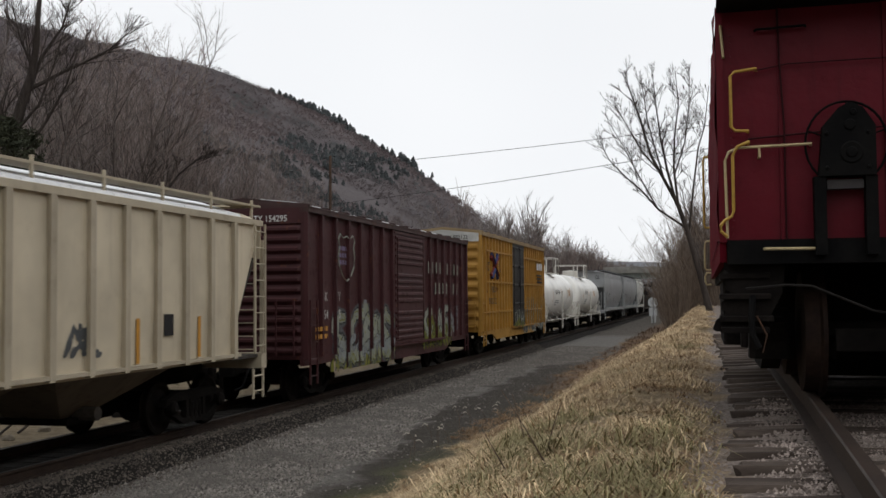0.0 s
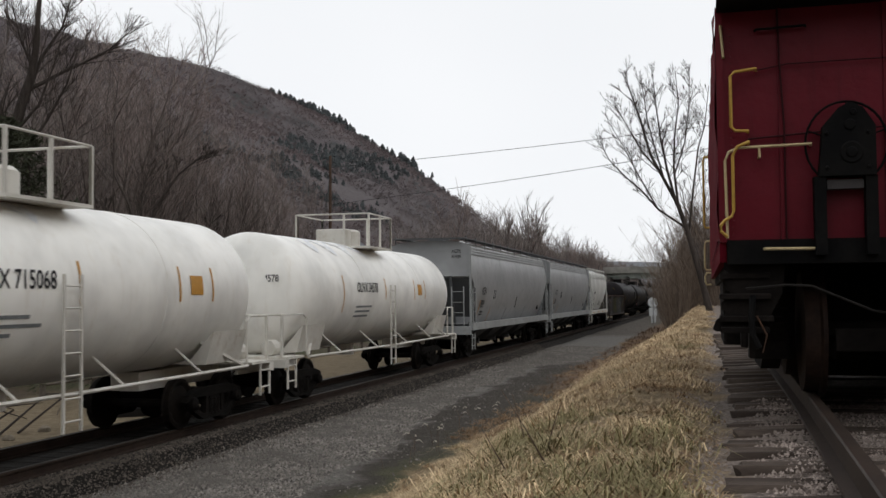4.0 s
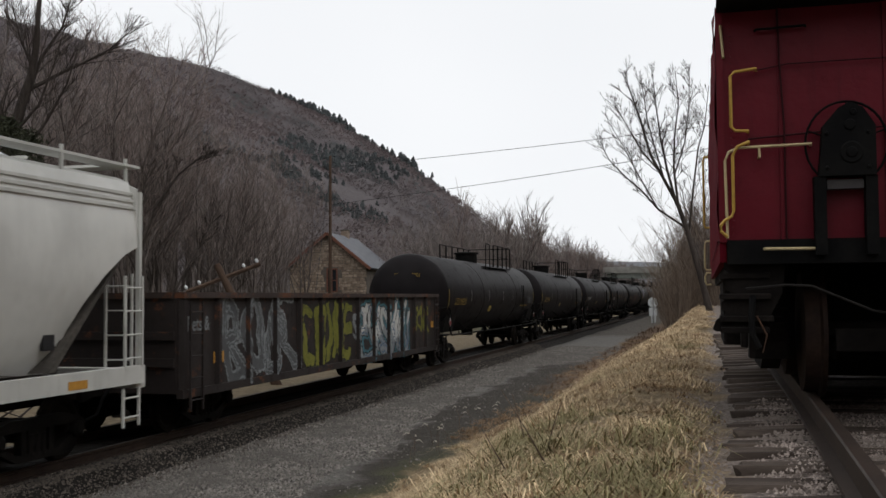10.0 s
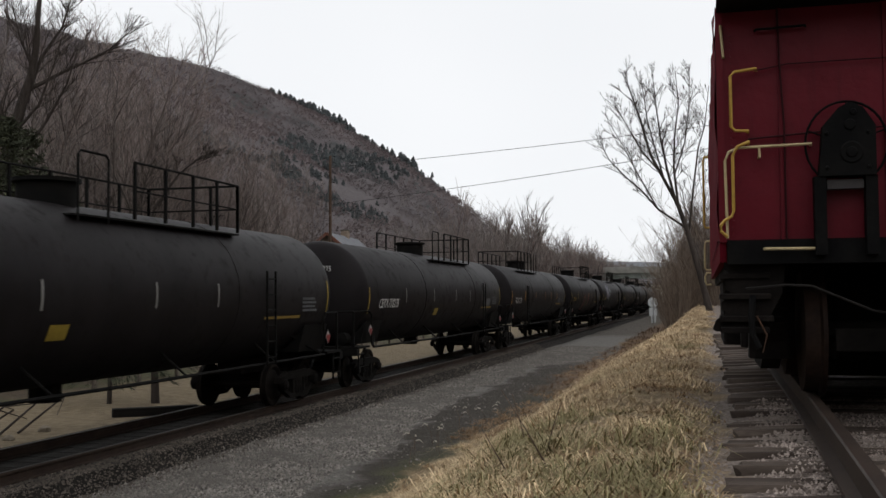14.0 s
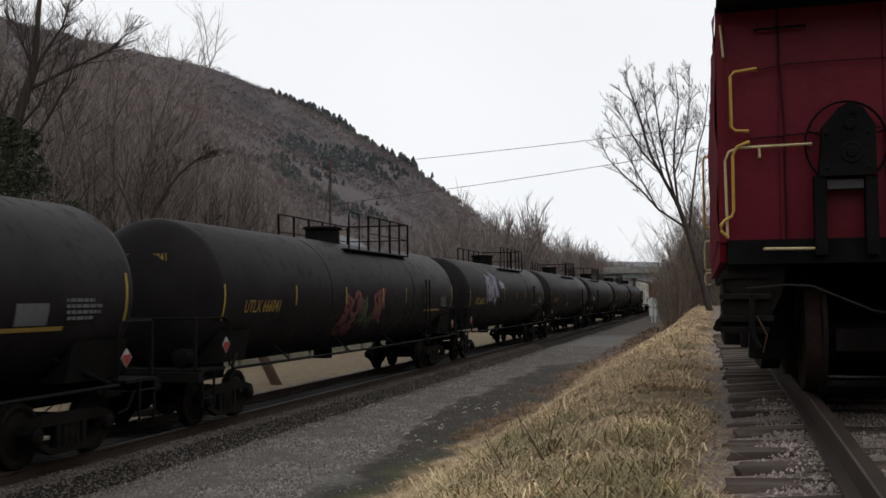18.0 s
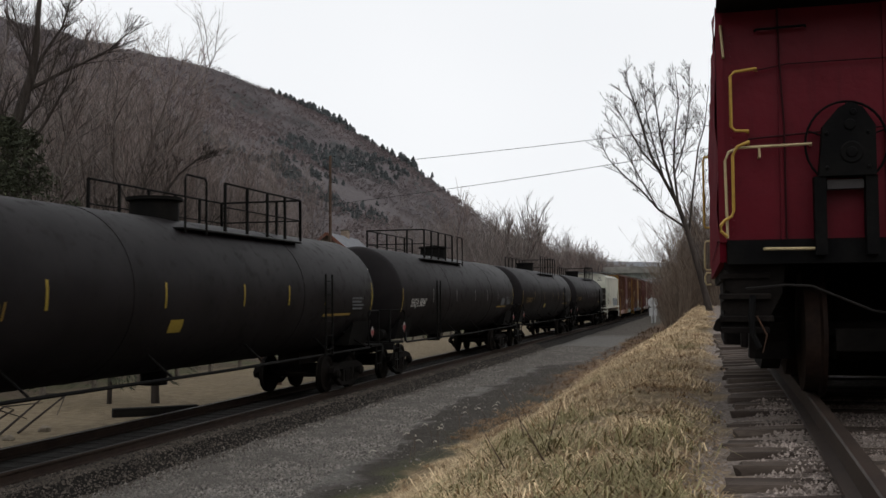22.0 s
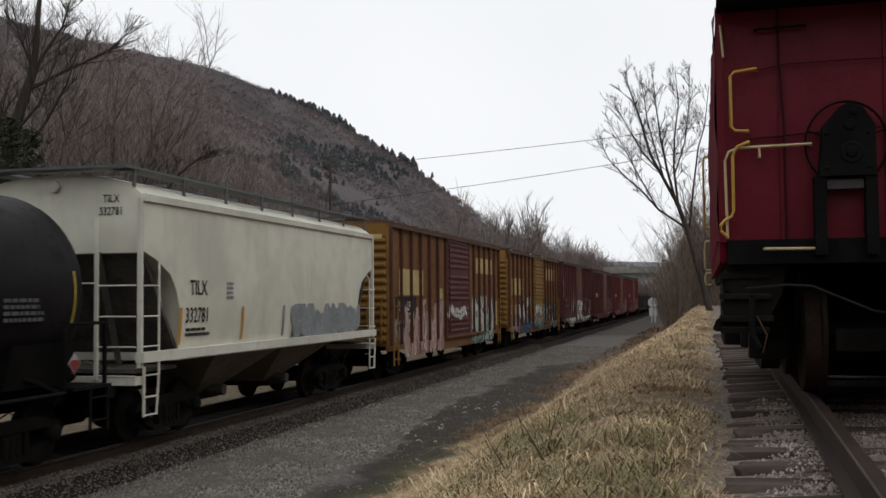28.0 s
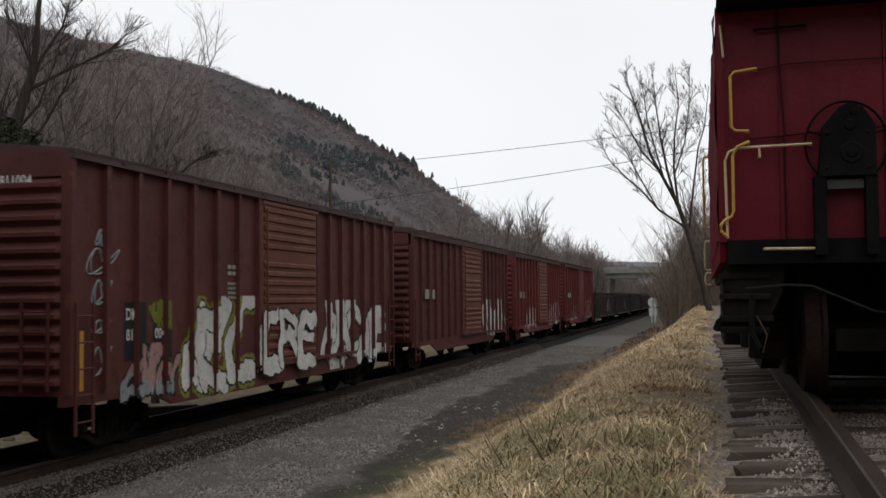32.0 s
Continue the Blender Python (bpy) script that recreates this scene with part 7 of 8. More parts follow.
# slender trees beside the lane, and coarser ones far down the line
def twiggy_tree(label, seed, height, r0, bark, stems, m):
    """Rising crooked stems, boughs that bend upward, and a wide haze of short twigs."""
    rnd = random.Random(seed)
    wood, twigs = Mesh(), Mesh()

    def wander(p, d, length, segs, jitter, lift):
        pts = [p]
        for s in range(segs):
            d = (d + Vector((rnd.gauss(0, jitter), rnd.gauss(0, jitter), lift))).normalized()
            pts.append(pts[-1] + d * (length / segs))
        return pts, d

    def along(pts, u):
        i = min(len(pts) - 2, int(u * (len(pts) - 1)))
        return pts[i].lerp(pts[i + 1], u * (len(pts) - 1) - i), (pts[i + 1] - pts[i]).normalized()

    def aside(d, open_by, rise=0.0):
        a = rnd.uniform(0, 6.28)
        return (d + Vector((math.cos(a), math.sin(a), rise)) * open_by).normalized()

    def twig(p, d, length):
        a = rnd.uniform(0, 6.28)
        w = Vector((math.cos(a), math.sin(a), 0)) * rnd.uniform(0.005, 0.009)
        k = len(twigs.v)
        twigs.v += [tuple(p - w), tuple(p + w), tuple(p + d * length)]
        twigs.f.append((k, k + 1, k + 2))

    for s in range(stems):
        a = rnd.uniform(0, 6.28)
        start = Vector((math.cos(a) * 0.12, math.sin(a) * 0.12, -0.3))
        stem, _ = wander(start, Vector((math.cos(a) * 0.16, math.sin(a) * 0.16, 1)).normalized(), height * rnd.uniform(0.72, 0.95), 7, 0.085, 0.03)
        wood.pipe(stem, r0 * (1 if s == 0 else 0.75), 5, 0.014)
        for b in range(11):
            u = rnd.uniform(0.22, 0.98)
            p, d = along(stem, u)
            bough, _ = wander(p, aside(d, rnd.uniform(0.5, 1.0)), height * rnd.uniform(0.2, 0.36) * (1.25 - 0.7 * u), 4, 0.14, 0.07)
            wood.pipe(bough, r0 * (0.52 - 0.36 * u), 3, 0.009, False)
            for c in range(6):
                p2, d2 = along(bough, rnd.uniform(0.15, 1.0))
                spray, _ = wander(p2, aside(d2, rnd.uniform(0.5, 1.1), 0.2), rnd.uniform(0.7, 1.7), 2, 0.2, 0.05)
                twigs.pipe(spray, 0.008, 3, 0.004, False)
                for e in range(8):
                    p3, d3 = along(spray, rnd.uniform(0.1, 1.0))
                    twig(p3, aside(d3, rnd.uniform(0.5, 1.3), 0.25), rnd.uniform(0.25, 0.75))
    t = thing("bare_tree", label, "tree", GR, m)
    part("trunk", raw("trunk", wood.v, wood.f, BARK_STEM), None, t)
    part("crown", raw("crown", twigs.v, twigs.f, bark), None, t, "fine twigs")
    return t


NEAR = [(14.0, 0.12, TWIG_RED, 2), (14.0, 0.13, TWIG, 2), (14.0, 0.1, TWIG_RED, 3), (14.0, 0.1, TWIG_RED, 2), (14.0, 0.14, TWIG, 1)]
near = [twiggy_tree("slender leafless brown tree beside the lane", 100 + k, hh, r, bk, st, beside(-24 - 2.5 * k, 39 + 6 * k)) for k, (hh, r, bk, st) in enumerate(NEAR)]
FARS = [(13.0, 0.5, 0.16, BARK, 1), (12.5, 0.45, 0.14, BARK_RED, 3), (11.5, 0.55, 0.12, BARK, 4), (14.0, 0.45, 0.2, BARK_RED, 2)]
fars = [bare_tree("leafless grey-brown tree along the line", 140 + k, hh, sp, 3, r, bk, st, 5 if st < 3 else 4, m=beside(-25.5 - 1.5 * k, 150 + 21 * k), group=GR, rmin=0.03) for k, (hh, sp, r, bk, st) in enumerate(FARS)]


def plant(model, x, y, s, label="", group=""):
    o = copy_thing(model, pose(x, y, ground_z(x, y), 0, 0, rt.uniform(0, 360)))
    o.scale = (s, s, s * rt.uniform(0.9, 1.1))
    tagged(o, label, "", group)


n = 0
while n < 112:
    x, ratio = -rt.uniform(22.5, 46), rt.uniform(1.25, 2.5)
    if (ratio > 1.7 and x > -26) or ratio > rt.uniform(1.75, 2.9):
        continue
    n += 1
    reach = 0.29 - interp(ratio, (1.25, 1.6, 1.75, 1.9, 2.3), (-0.01, 0.01, 0.045, 0.11, 0.16))
    tall = max(6.0, min(16.0, 2.2 - 2.6 * rt.random() ** 2 + reach * -x * math.hypot(1, ratio)))
    plant(near[rt.randrange(5)], x, -x * ratio, tall / 14.0)
for k in range(85):
    y = 124 + (k / 85) ** 1.25 * 215 + rt.uniform(-2, 2)
    x = -rt.uniform(22.5, 33)
    plant(fars[rt.randrange(4)], x, y, rt.uniform(0.72, 1.06))


def shaped_tree(label, group, m, bark, trunk, r0, r1, boughs, seed, reach=1.0):
    """A trunk and boughs along given lines, and a fine spray of shoots on every bough."""
    rnd = random.Random(seed)
    t = thing("bare_tree", label, "tree", group, m)
    tr = Mesh().pipe([(a, 0, z) for a, z in trunk], r0, 10, r1)
    part("trunk", tr, bark, t, smooth=60)
    crown = Mesh()

    def shoot(p, d, length, r, level):
        segs = 3 if level < 2 else 2
        pts, q, dd = [p], p.copy(), d.copy()
        for s in range(segs):
            dd = (dd + Vector((rnd.uniform(-1, 1), rnd.uniform(-1, 1), rnd.uniform(-0.45, 0.7))) * 0.17).normalized()
            q = q + dd * (length / segs)
            pts.append(q.copy())
        crown.pipe(pts, r, 4 if level == 0 else 3, max(0.005, r * 0.4), level < 1)
        if level == 2:
            return
        for k in range((5, 3)[level]):
            u = rnd.uniform(0.2, 1.0)
            i = min(segs - 1, int(u * segs))
            side = Vector((rnd.uniform(-1, 1), rnd.uniform(-1, 1), rnd.uniform(-0.1, 0.6)))
            shoot(pts[i].lerp(pts[i + 1], u * segs - i), (dd + side * 0.7).normalized(), length * (1.2 - 0.6 * u) * rnd.uniform(0.4, 0.7), max(0.0055, r * 0.5), level + 1)

    for line, ra in boughs:
        ph = rnd.uniform(0, 6)
        pts = [Vector((a + 0.05 * math.sin(j * 2.1 + ph), 0.35 * j * math.sin(ph) * 0.6, z)) for j, (a, z) in enumerate(line)]
        b = Mesh().pipe(pts, ra, 7, ra * 0.22)
        part("bough", b, bark, t, smooth=60)
        L = len(pts) - 1
        for k in range(21):
            u = rnd.uniform(0.12, 0.99)
            i = min(L - 1, int(u * L))
            d = (pts[i + 1] - pts[i]).normalized()
            a = rnd.uniform(0, 6.28)
            side = Vector((math.cos(a), math.sin(a), rnd.uniform(-0.15, 0.4)))
            shoot(pts[i].lerp(pts[i + 1], u * L - i), (d + side * 0.8).normalized(), reach * rnd.uniform(0.5, 1.6) * (1.25 - 0.75 * u), max(0.008, ra * 0.26 * (1.2 - 0.7 * u)), 0)
    part("crown", raw("crown", crown.v, crown.f, bark), None, t, "fine twigs")


shaped_tree("spreading bare tree on the grassy bank", "bank trees", pose(-0.05, 46, ground_z(-0.05, 46) - 0.15), BARK_DARK, [(0.1, -0.4), (0, 0), (-0.42, 1.77), (-0.86, 3.49), (-1.28, 4.76)], 0.17, 0.09, [
    ([(-1.26, 4.7), (-2.36, 6.95), (-2.85, 8.5), (-3.25, 9.9), (-3.5, 10.6)], 0.075),
    ([(-0.93, 3.7), (-2.05, 4.53), (-2.8, 5.33), (-3.5, 6.03), (-4.15, 6.8), (-4.5, 7.4)], 0.055),
    ([(-2.0, 6.2), (-2.75, 7.1), (-3.4, 8.2), (-3.9, 9.3)], 0.045),
    ([(-2.05, 4.53), (-2.9, 6.0), (-3.5, 7.2), (-4.1, 8.4)], 0.04),
    ([(-1.27, 4.7), (-1.73, 6.25), (-1.94, 7.52), (-2.05, 9.0), (-2.25, 10.3)], 0.065),
    ([(-1.2, 4.5), (-1.4, 6.25), (-1.4, 7.62), (-1.12, 9.0), (-1.25, 10.4)], 0.06),
    ([(-0.86, 3.5), (-0.65, 5.33), (-0.33, 7.17), (-0.12, 8.1), (0.1, 9.9)], 0.055),
    ([(-1.9, 5.9), (-2.2, 7.2), (-2.5, 8.6), (-2.72, 9.7), (-2.85, 10.8)], 0.045),
    ([(-1.35, 6.0), (-0.95, 7.4), (-0.75, 8.9), (-0.6, 10.5)], 0.04)], 35)
shaped_tree("tall forked bare tree beside the lane", GR, pose(-22.7, 30.2, ground_z(-22.7, 30.2), 0, 0, 14), BARK_DARK, [(-0.05, -0.4), (0, 0), (0.04, 7.8), (0.36, 9.0), (0.66, 9.9), (0.83, 10.9), (0.9, 12.2), (1.1, 14.5)], 0.27, 0.05, [
    ([(0.02, 5.2), (0.72, 7.6), (1.3, 8.4), (2.1, 9.55), (2.5, 10.7)], 0.08),
    ([(0.55, 9.5), (1.6, 10.1), (2.33, 10.5), (3.06, 11.0), (3.9, 11.8)], 0.07),
    ([(0.5, 9.3), (0.98, 10.6), (1.6, 11.75), (2.0, 13.5)], 0.08),
    ([(0.02, 6.3), (-0.2, 8.5), (-0.5, 9.9), (-0.7, 12.5)], 0.1),
    ([(0.1, 8.0), (0.9, 9.0), (1.5, 10.4), (1.9, 12.0)], 0.06),
    ([(0.75, 10.2), (0.3, 11.2), (0.0, 12.8)], 0.05)], 37, 1.1)
for k in range(26):
    y = 58 + k * 5.0
    x = rt.uniform(-1.6, 6.5) if y < 92 else rt.uniform(-3.6, 5)
    plant(fars[k % 4], x, y, rt.uniform(0.45, 0.75), "leafless scrubby tree on the bank", "bank trees")


def thicket(name, label, n, area, low, high, mat, seed, stems=4, fine=1.0, spread=0.3, keep=None):
    """Uncountable bare brush: forking stems with side shoots, as thin blades."""
    rnd = random.Random(seed)
    v, f = [], []

    def blade(p, q, w, tip=0.35):
        a = rnd.uniform(-0.9, 0.9)
        s = Vector((math.cos(a), math.sin(a), 0)) * w
        k = len(v)
        v.extend([tuple(p - s), tuple(p + s), tuple(q + s * tip), tuple(q - s * tip)])
        f.append((k, k + 1, k + 2, k + 3))

    for c in range(n):
        y = area[2] + (area[3] - area[2]) * rnd.random() ** 1.25
        x = rnd.uniform(area[0], area[1])
        if keep and not keep(x, y):
            continue
        base = Vector((x, y, ground_z(x, y) - 0.1))
        H = rnd.uniform(low, high)
        w0 = max(0.014 * H / 4, 0.00022 * y) * fine
        for j in range(stems):
            a = rnd.uniform(0, 6.28)
            d = Vector((math.cos(a) * spread * rnd.random(), math.sin(a) * spread * rnd.random(), 1)).normalized()
            mid = base + d * H * rnd.uniform(0.4, 0.55)
            top = mid + (d + Vector((rnd.uniform(-0.25, 0.25), rnd.uniform(-0.25, 0.25), 0))).normalized() * H * rnd.uniform(0.3, 0.5)
            blade(base, mid, w0 * 1.5, 0.7)
            blade(mid, top, w0, 0.4)
            for s in range(5):
                u = rnd.uniform(0.0, 1.0)
                p = (base.lerp(mid, 0.5 + u) if u < 0.5 else mid.lerp(top, u * 2 - 1))
                b = rnd.uniform(0, 6.28)
                e = p + Vector((math.cos(b) * 0.7, math.sin(b) * 0.7, rnd.uniform(0.4, 1.1))) * H * rnd.uniform(0.1, 0.22)
                blade(p, e, w0 * 0.75, 0.5)
                for tt in range(3):
                    g = p.lerp(e, rnd.uniform(0.25, 1.0))
                    b2 = b + rnd.uniform(-1.4, 1.4)
                    blade(g, g + Vector((math.cos(b2) * 0.7, math.sin(b2) * 0.7, rnd.uniform(0.2, 1.0))) * H * rnd.uniform(0.05, 0.11), w0 * 0.5, 0.5)
    tagged(new(name, raw(name, v, f, mat)), label, "brush", kind="stuff")


def clear_of_sign(x, y):
    return y > 116 or x > -y / 25.0


thicket("lineside_brush", "grey-brown leafless brush along the line", 1050, (-36, -22.5, 112, 345), 7, 13.5, BARK, 61, 4, 0.65, 0.55)
thicket("rusty_brush", "reddish leafless brush along the line", 600, (-36, -23.5, 114, 330), 4.5, 11.5, BARK_RED, 65, 4, 0.65, 0.55)
thicket("lane_brush", "grey-brown leafless brush beside the lane", 90, (-46, -25, 20, 44), 2, 4.5, BARK_RED, 62, 4, 0.6, 0.7)
thicket("hillfoot_brush", "grey-brown leafless brush at the hill's foot", 300, (-75, -46, 74, 190), 2.5, 6, BARK, 66)
thicket("bank_brush", "brown leafless brush on the bank", 1150, (-4.6, 1.5, 58, 150), 2.5, 7.0, BRUSH_BROWN, 63, 5, 0.55, 0.6, clear_of_sign)
thicket("far_brush", "grey-brown leafless woods beyond the bridge", 420, (-26, 12, 240, 340), 5, 8.5, BARK, 68, 4, 0.8, 0.5)
thicket("bank_scrub", "low rust-brown scrub beside the bank", 150, (-4.6, 3, 60, 130), 0.8, 2.6, MAT_WEED, 67, 5, 0.7, 0.6, clear_of_sign)
thicket("bank_weeds", "rust-brown dead weeds at the foot of the bank", 500, (-5.2, -3.0, 30, 92), 0.1, 0.34, MAT_WEED, 64, 3, 0.8, 0.9)

# far woods on the ridge: a host of small bare crowns and dark conifers
def u_crest(x, y):
    return x - interp(y, CREST_Y, CREST_X)


def ridge_woods():
    rnd = random.Random(77)
    v, f, cv, cf, bv, bf = [], [], [], [], [], []
    # woods colours lightened and cooled to carry the haze of distance
    WOOD = island_mat("ridge_twigs", (0.142, 0.122, 0.124), (0.2, 0.173, 0.176), 0.95, 0.02)
    RUDDY = island_mat("ridge_budding_twigs", (0.156, 0.125, 0.125), (0.21, 0.17, 0.17), 0.95, 0.02)
    PINE = island_mat("ridge_pine", (0.044, 0.05, 0.052), (0.073, 0.08, 0.082), 0.95, 0.05)
    def conifer(x, y, z, tall, wide):
        for lev in range(4):
            zb, rr = z + tall * (0.04 + 0.23 * lev), tall * wide * (1 - lev * 0.2) * rnd.uniform(0.8, 1.2)
            k, m = len(cv), 6
            cv.extend([(x + rr * rnd.uniform(0.6, 1.15) * math.cos(6.28 * j / m), y + rr * rnd.uniform(0.6, 1.15) * math.sin(6.28 * j / m), zb + rnd.uniform(-0.25, 0.25)) for j in range(m)] + [(x + rnd.uniform(-0.2, 0.2), y, zb + tall * 0.34)])
            cf.extend([(k + j, k + (j + 1) % m, k + m) for j in range(m)])

    for k in range(260):
        y = 548 + 114 * (k / 260) ** 0.8
        x = interp(y, CREST_Y, CREST_X) + rnd.uniform(-4, 4 + 14 * smooth(y, 570, 610))
        conifer(x, y, ground_z(x, y) - 0.3, rnd.uniform(2.2, 5.2) * (0.6 + 0.5 * smooth(y, 520, 600)), rnd.uniform(0.48, 0.75))
    n = 0
    while n < 15500:
        y = rnd.uniform(140, 740)
        x = rnd.uniform(-345, -62)
        hz = hill(x, y)
        if hz < 3 and rnd.random() < 0.6:
            continue
        if -170 < x < -85 and 190 < y < 400 and noise.noise(Vector((x * 0.05, y * 0.05, 9))) > 0.2:
            continue
        n += 1
        z = ground_z(x, y) - 0.3
        hgt = rnd.uniform(2.6, 4.8)
        crest = u_crest(x, y)
        patch = noise.noise(Vector((x * 0.016, y * 0.016, 1))) + 0.4 * noise.noise(Vector((x * 0.05, y * 0.05, 5)))
        edge = y > 572 and abs(crest) < 9 and rnd.random() < 0.9
        nose = y > 575 and -6 < crest < 26 + 30 * smooth(y, 590, 650) and rnd.random() < 0.8
        grove = (math.exp(-((x + 128) / 36) ** 2 - ((y - 320) / 75) ** 2) + 0.9 * math.exp(-((x + 168) / 28) ** 2 - ((y - 460) / 75) ** 2) + 0.45 * patch) > 0.5 and rnd.random() < 0.85
        if edge or nose or grove:
            conifer(x, y, z, hgt * rnd.uniform(0.5, 0.9), rnd.uniform(0.45, 0.66))
            continue
        # a round crown of fine slivers that point every way
        V, Fc = (bv, bf) if noise.noise(Vector((x * 0.012, y * 0.012, 30))) > 0.05 else (v, f)
        z -= hgt * 0.45 * (1 - smooth(abs(crest), 10, 24))
        wide = hgt * rnd.uniform(0.36, 0.56)
        for j in range(27):
            a, c, q = rnd.uniform(0, 6.283), rnd.uniform(-0.7, 1.0), rnd.random() ** 0.4
            g = math.sqrt(1 - min(1, c * c))
            px, py, pz = x + wide * q * g * math.cos(a), y + wide * q * g * math.sin(a), z + hgt * 0.55 + hgt * 0.42 * q * c
            dx, dz = rnd.gauss(0, 0.5) + 0.6 * g * math.cos(a), rnd.gauss(0.35, 0.45)
            L = rnd.uniform(0.4, 1.0)
            w = rnd.uniform(0.07, 0.16)
            k = len(V)
            V += [(px - w * dz, py - w, pz + w * dx), (px + w * dz, py + w, pz - w * dx), (px + dx * L, py + 0.5 * L * math.sin(a), pz + dz * L)]
            Fc.append((k, k + 1, k + 2))
    tagged(new("ridge_woods", raw("ridge_woods", v, f, WOOD)), "grey-brown bare woods covering the ridge", "woods", kind="stuff")
    tagged(new("ridge_budding_woods", raw("ridge_budding_woods", bv, bf, RUDDY)), "reddish-brown budding woods on the ridge", "woods", kind="stuff")
    tagged(new("ridge_conifers", raw("ridge_conifers", cv, cf, PINE)), "dark conifers on the ridge and its crest", "woods", kind="stuff")


ridge_woods()


def cedar(x, y, h, seed, wide=0.3):
    """Loose sprays on level boughs, thin enough to see through at the edge."""
    rnd = random.Random(seed)
    t = thing("cedar_tree", "dark green cedar beside the lane", "tree", "", pose(x, y, ground_z(x, y)))
    part("trunk", Mesh().pipe([(0, 0, -0.3), (0.1, 0, h * 0.5), (0, 0, h)], 0.14, 6, 0.03), BARK_DARK, t)
    v, f = [], []
    for b in range(130):
        u = rnd.random() ** 0.85
        a = rnd.uniform(0, 6.28)
        L = h * wide * 1.35 * (1 - u) ** 0.95 * rnd.uniform(0.5, 1.2) + 0.2
        rise = rnd.uniform(-0.35, 0.2)
        for k in range(34):
            s = rnd.random() ** 0.6
            p = Vector((math.cos(a) * L * s, math.sin(a) * L * s, 0.5 + u * (h - 0.6) + rise * L * s)) + Vector((rnd.gauss(0, 0.14), rnd.gauss(0, 0.14), rnd.gauss(0, 0.1)))
            d = Vector((rnd.gauss(0, 1), rnd.gauss(0, 1), rnd.gauss(0.2, 0.8))).normalized() * rnd.uniform(0.12, 0.3)
            w = Vector((rnd.gauss(0, 1), rnd.gauss(0, 1), rnd.gauss(0, 1))).normalized() * rnd.uniform(0.02, 0.05)
            k0 = len(v)
            v += [tuple(p - w), tuple(p + w), tuple(p + d)]
            f.append((k0, k0 + 1, k0 + 2))
    part("foliage", raw("foliage", v, f, CEDAR), None, t)


CEDAR = island_mat("cedar_green", (0.03, 0.036, 0.023), (0.075, 0.08, 0.046))
cedar(-21.6, 28.6, 8.4, 1, 0.26)
cedar(-21.8, 29.9, 8.2, 2, 0.24)
cedar(-21.4, 31.9, 6.0, 3, 0.17)
cedar(-21.8, 26.8, 8.0, 4, 0.3)


def low_sprays():
    """Evergreen boughs that droop towards the ground behind the railway."""
    rnd = random.Random(8)
    t = thing("cedar_bush", "low drooping dark evergreen boughs behind the railway", "bush", "", pose(-15.6, 24.9, ground_z(-15.6, 24.9)))
    st, v, f = Mesh().pipe([(0, 0, -0.2), (0.05, 0, 1.2), (0, 0.05, 2.1)], 0.07, 6, 0.03), [], []
    for b in range(20):
        a = rnd.uniform(0, 6.28)
        L = rnd.uniform(1.0, 2.3)
        z0, z1 = rnd.uniform(1.2, 2.0), rnd.uniform(0.35, 1.0)
        line = [Vector((math.cos(a) * L * u, math.sin(a) * L * u, z0 + (z1 - z0) * u * u)) for u in (0, 0.35, 0.7, 1.0)]
        st.pipe(line, 0.018, 5, 0.005)
        for k in range(120):
            u = rnd.uniform(0.2, 1.0) * 3
            i = min(2, int(u))
            p = line[i].lerp(line[i + 1], u - i) + Vector((rnd.gauss(0, 0.1), rnd.gauss(0, 0.1), rnd.gauss(-0.04, 0.05)))
            d = Vector((math.cos(a), math.sin(a), -0.6)) * rnd.uniform(0.08, 0.2) + Vector((rnd.gauss(0, 0.06), rnd.gauss(0, 0.06), 0))
            w = Vector((rnd.gauss(0, 1), rnd.gauss(0, 1), rnd.gauss(0, 1))).normalized() * 0.02
            k0 = len(v)
            v += [tuple(p - w), tuple(p + w), tuple(p + d)]
            f.append((k0, k0 + 1, k0 + 2))
    part("stem", st, BARK_DARK, t)
    part("foliage", raw("foliage", v, f, CEDAR), None, t)


low_sprays()

# ---- sleepers of both tracks, single pieces ----
rs = random.Random(12)
def worn_tie(seed, a=-1.29, b=1.29):
    """A split and rounded old sleeper."""
    r = random.Random(seed)
    m = Mesh()
    rings = []
    for k, x in enumerate(np.linspace(a, b, 7)):
        e = 0.03 if k in (0, 6) else 0.0
        w, t = 0.115 - e * 0.5 + r.uniform(-0.012, 0.006), r.uniform(-0.014, 0.002) - e * 0.6
        rings.append([(x + r.uniform(-0.03, 0.03) * (k in (0, 6)), s * w * u + r.uniform(-0.006, 0.006), z + (t if z > -0.1 else 0)) for s, u, z in ((-1, 1, -0.18), (-1, 1, -0.035), (-1, 0.75, -0.003), (1, 0.3, -0.008), (1, 0.78, 0.0), (1, 1, -0.03), (1, 1, -0.18))])
    return m.rings(rings, True).mesh("tie", MAT_TIE, 40)


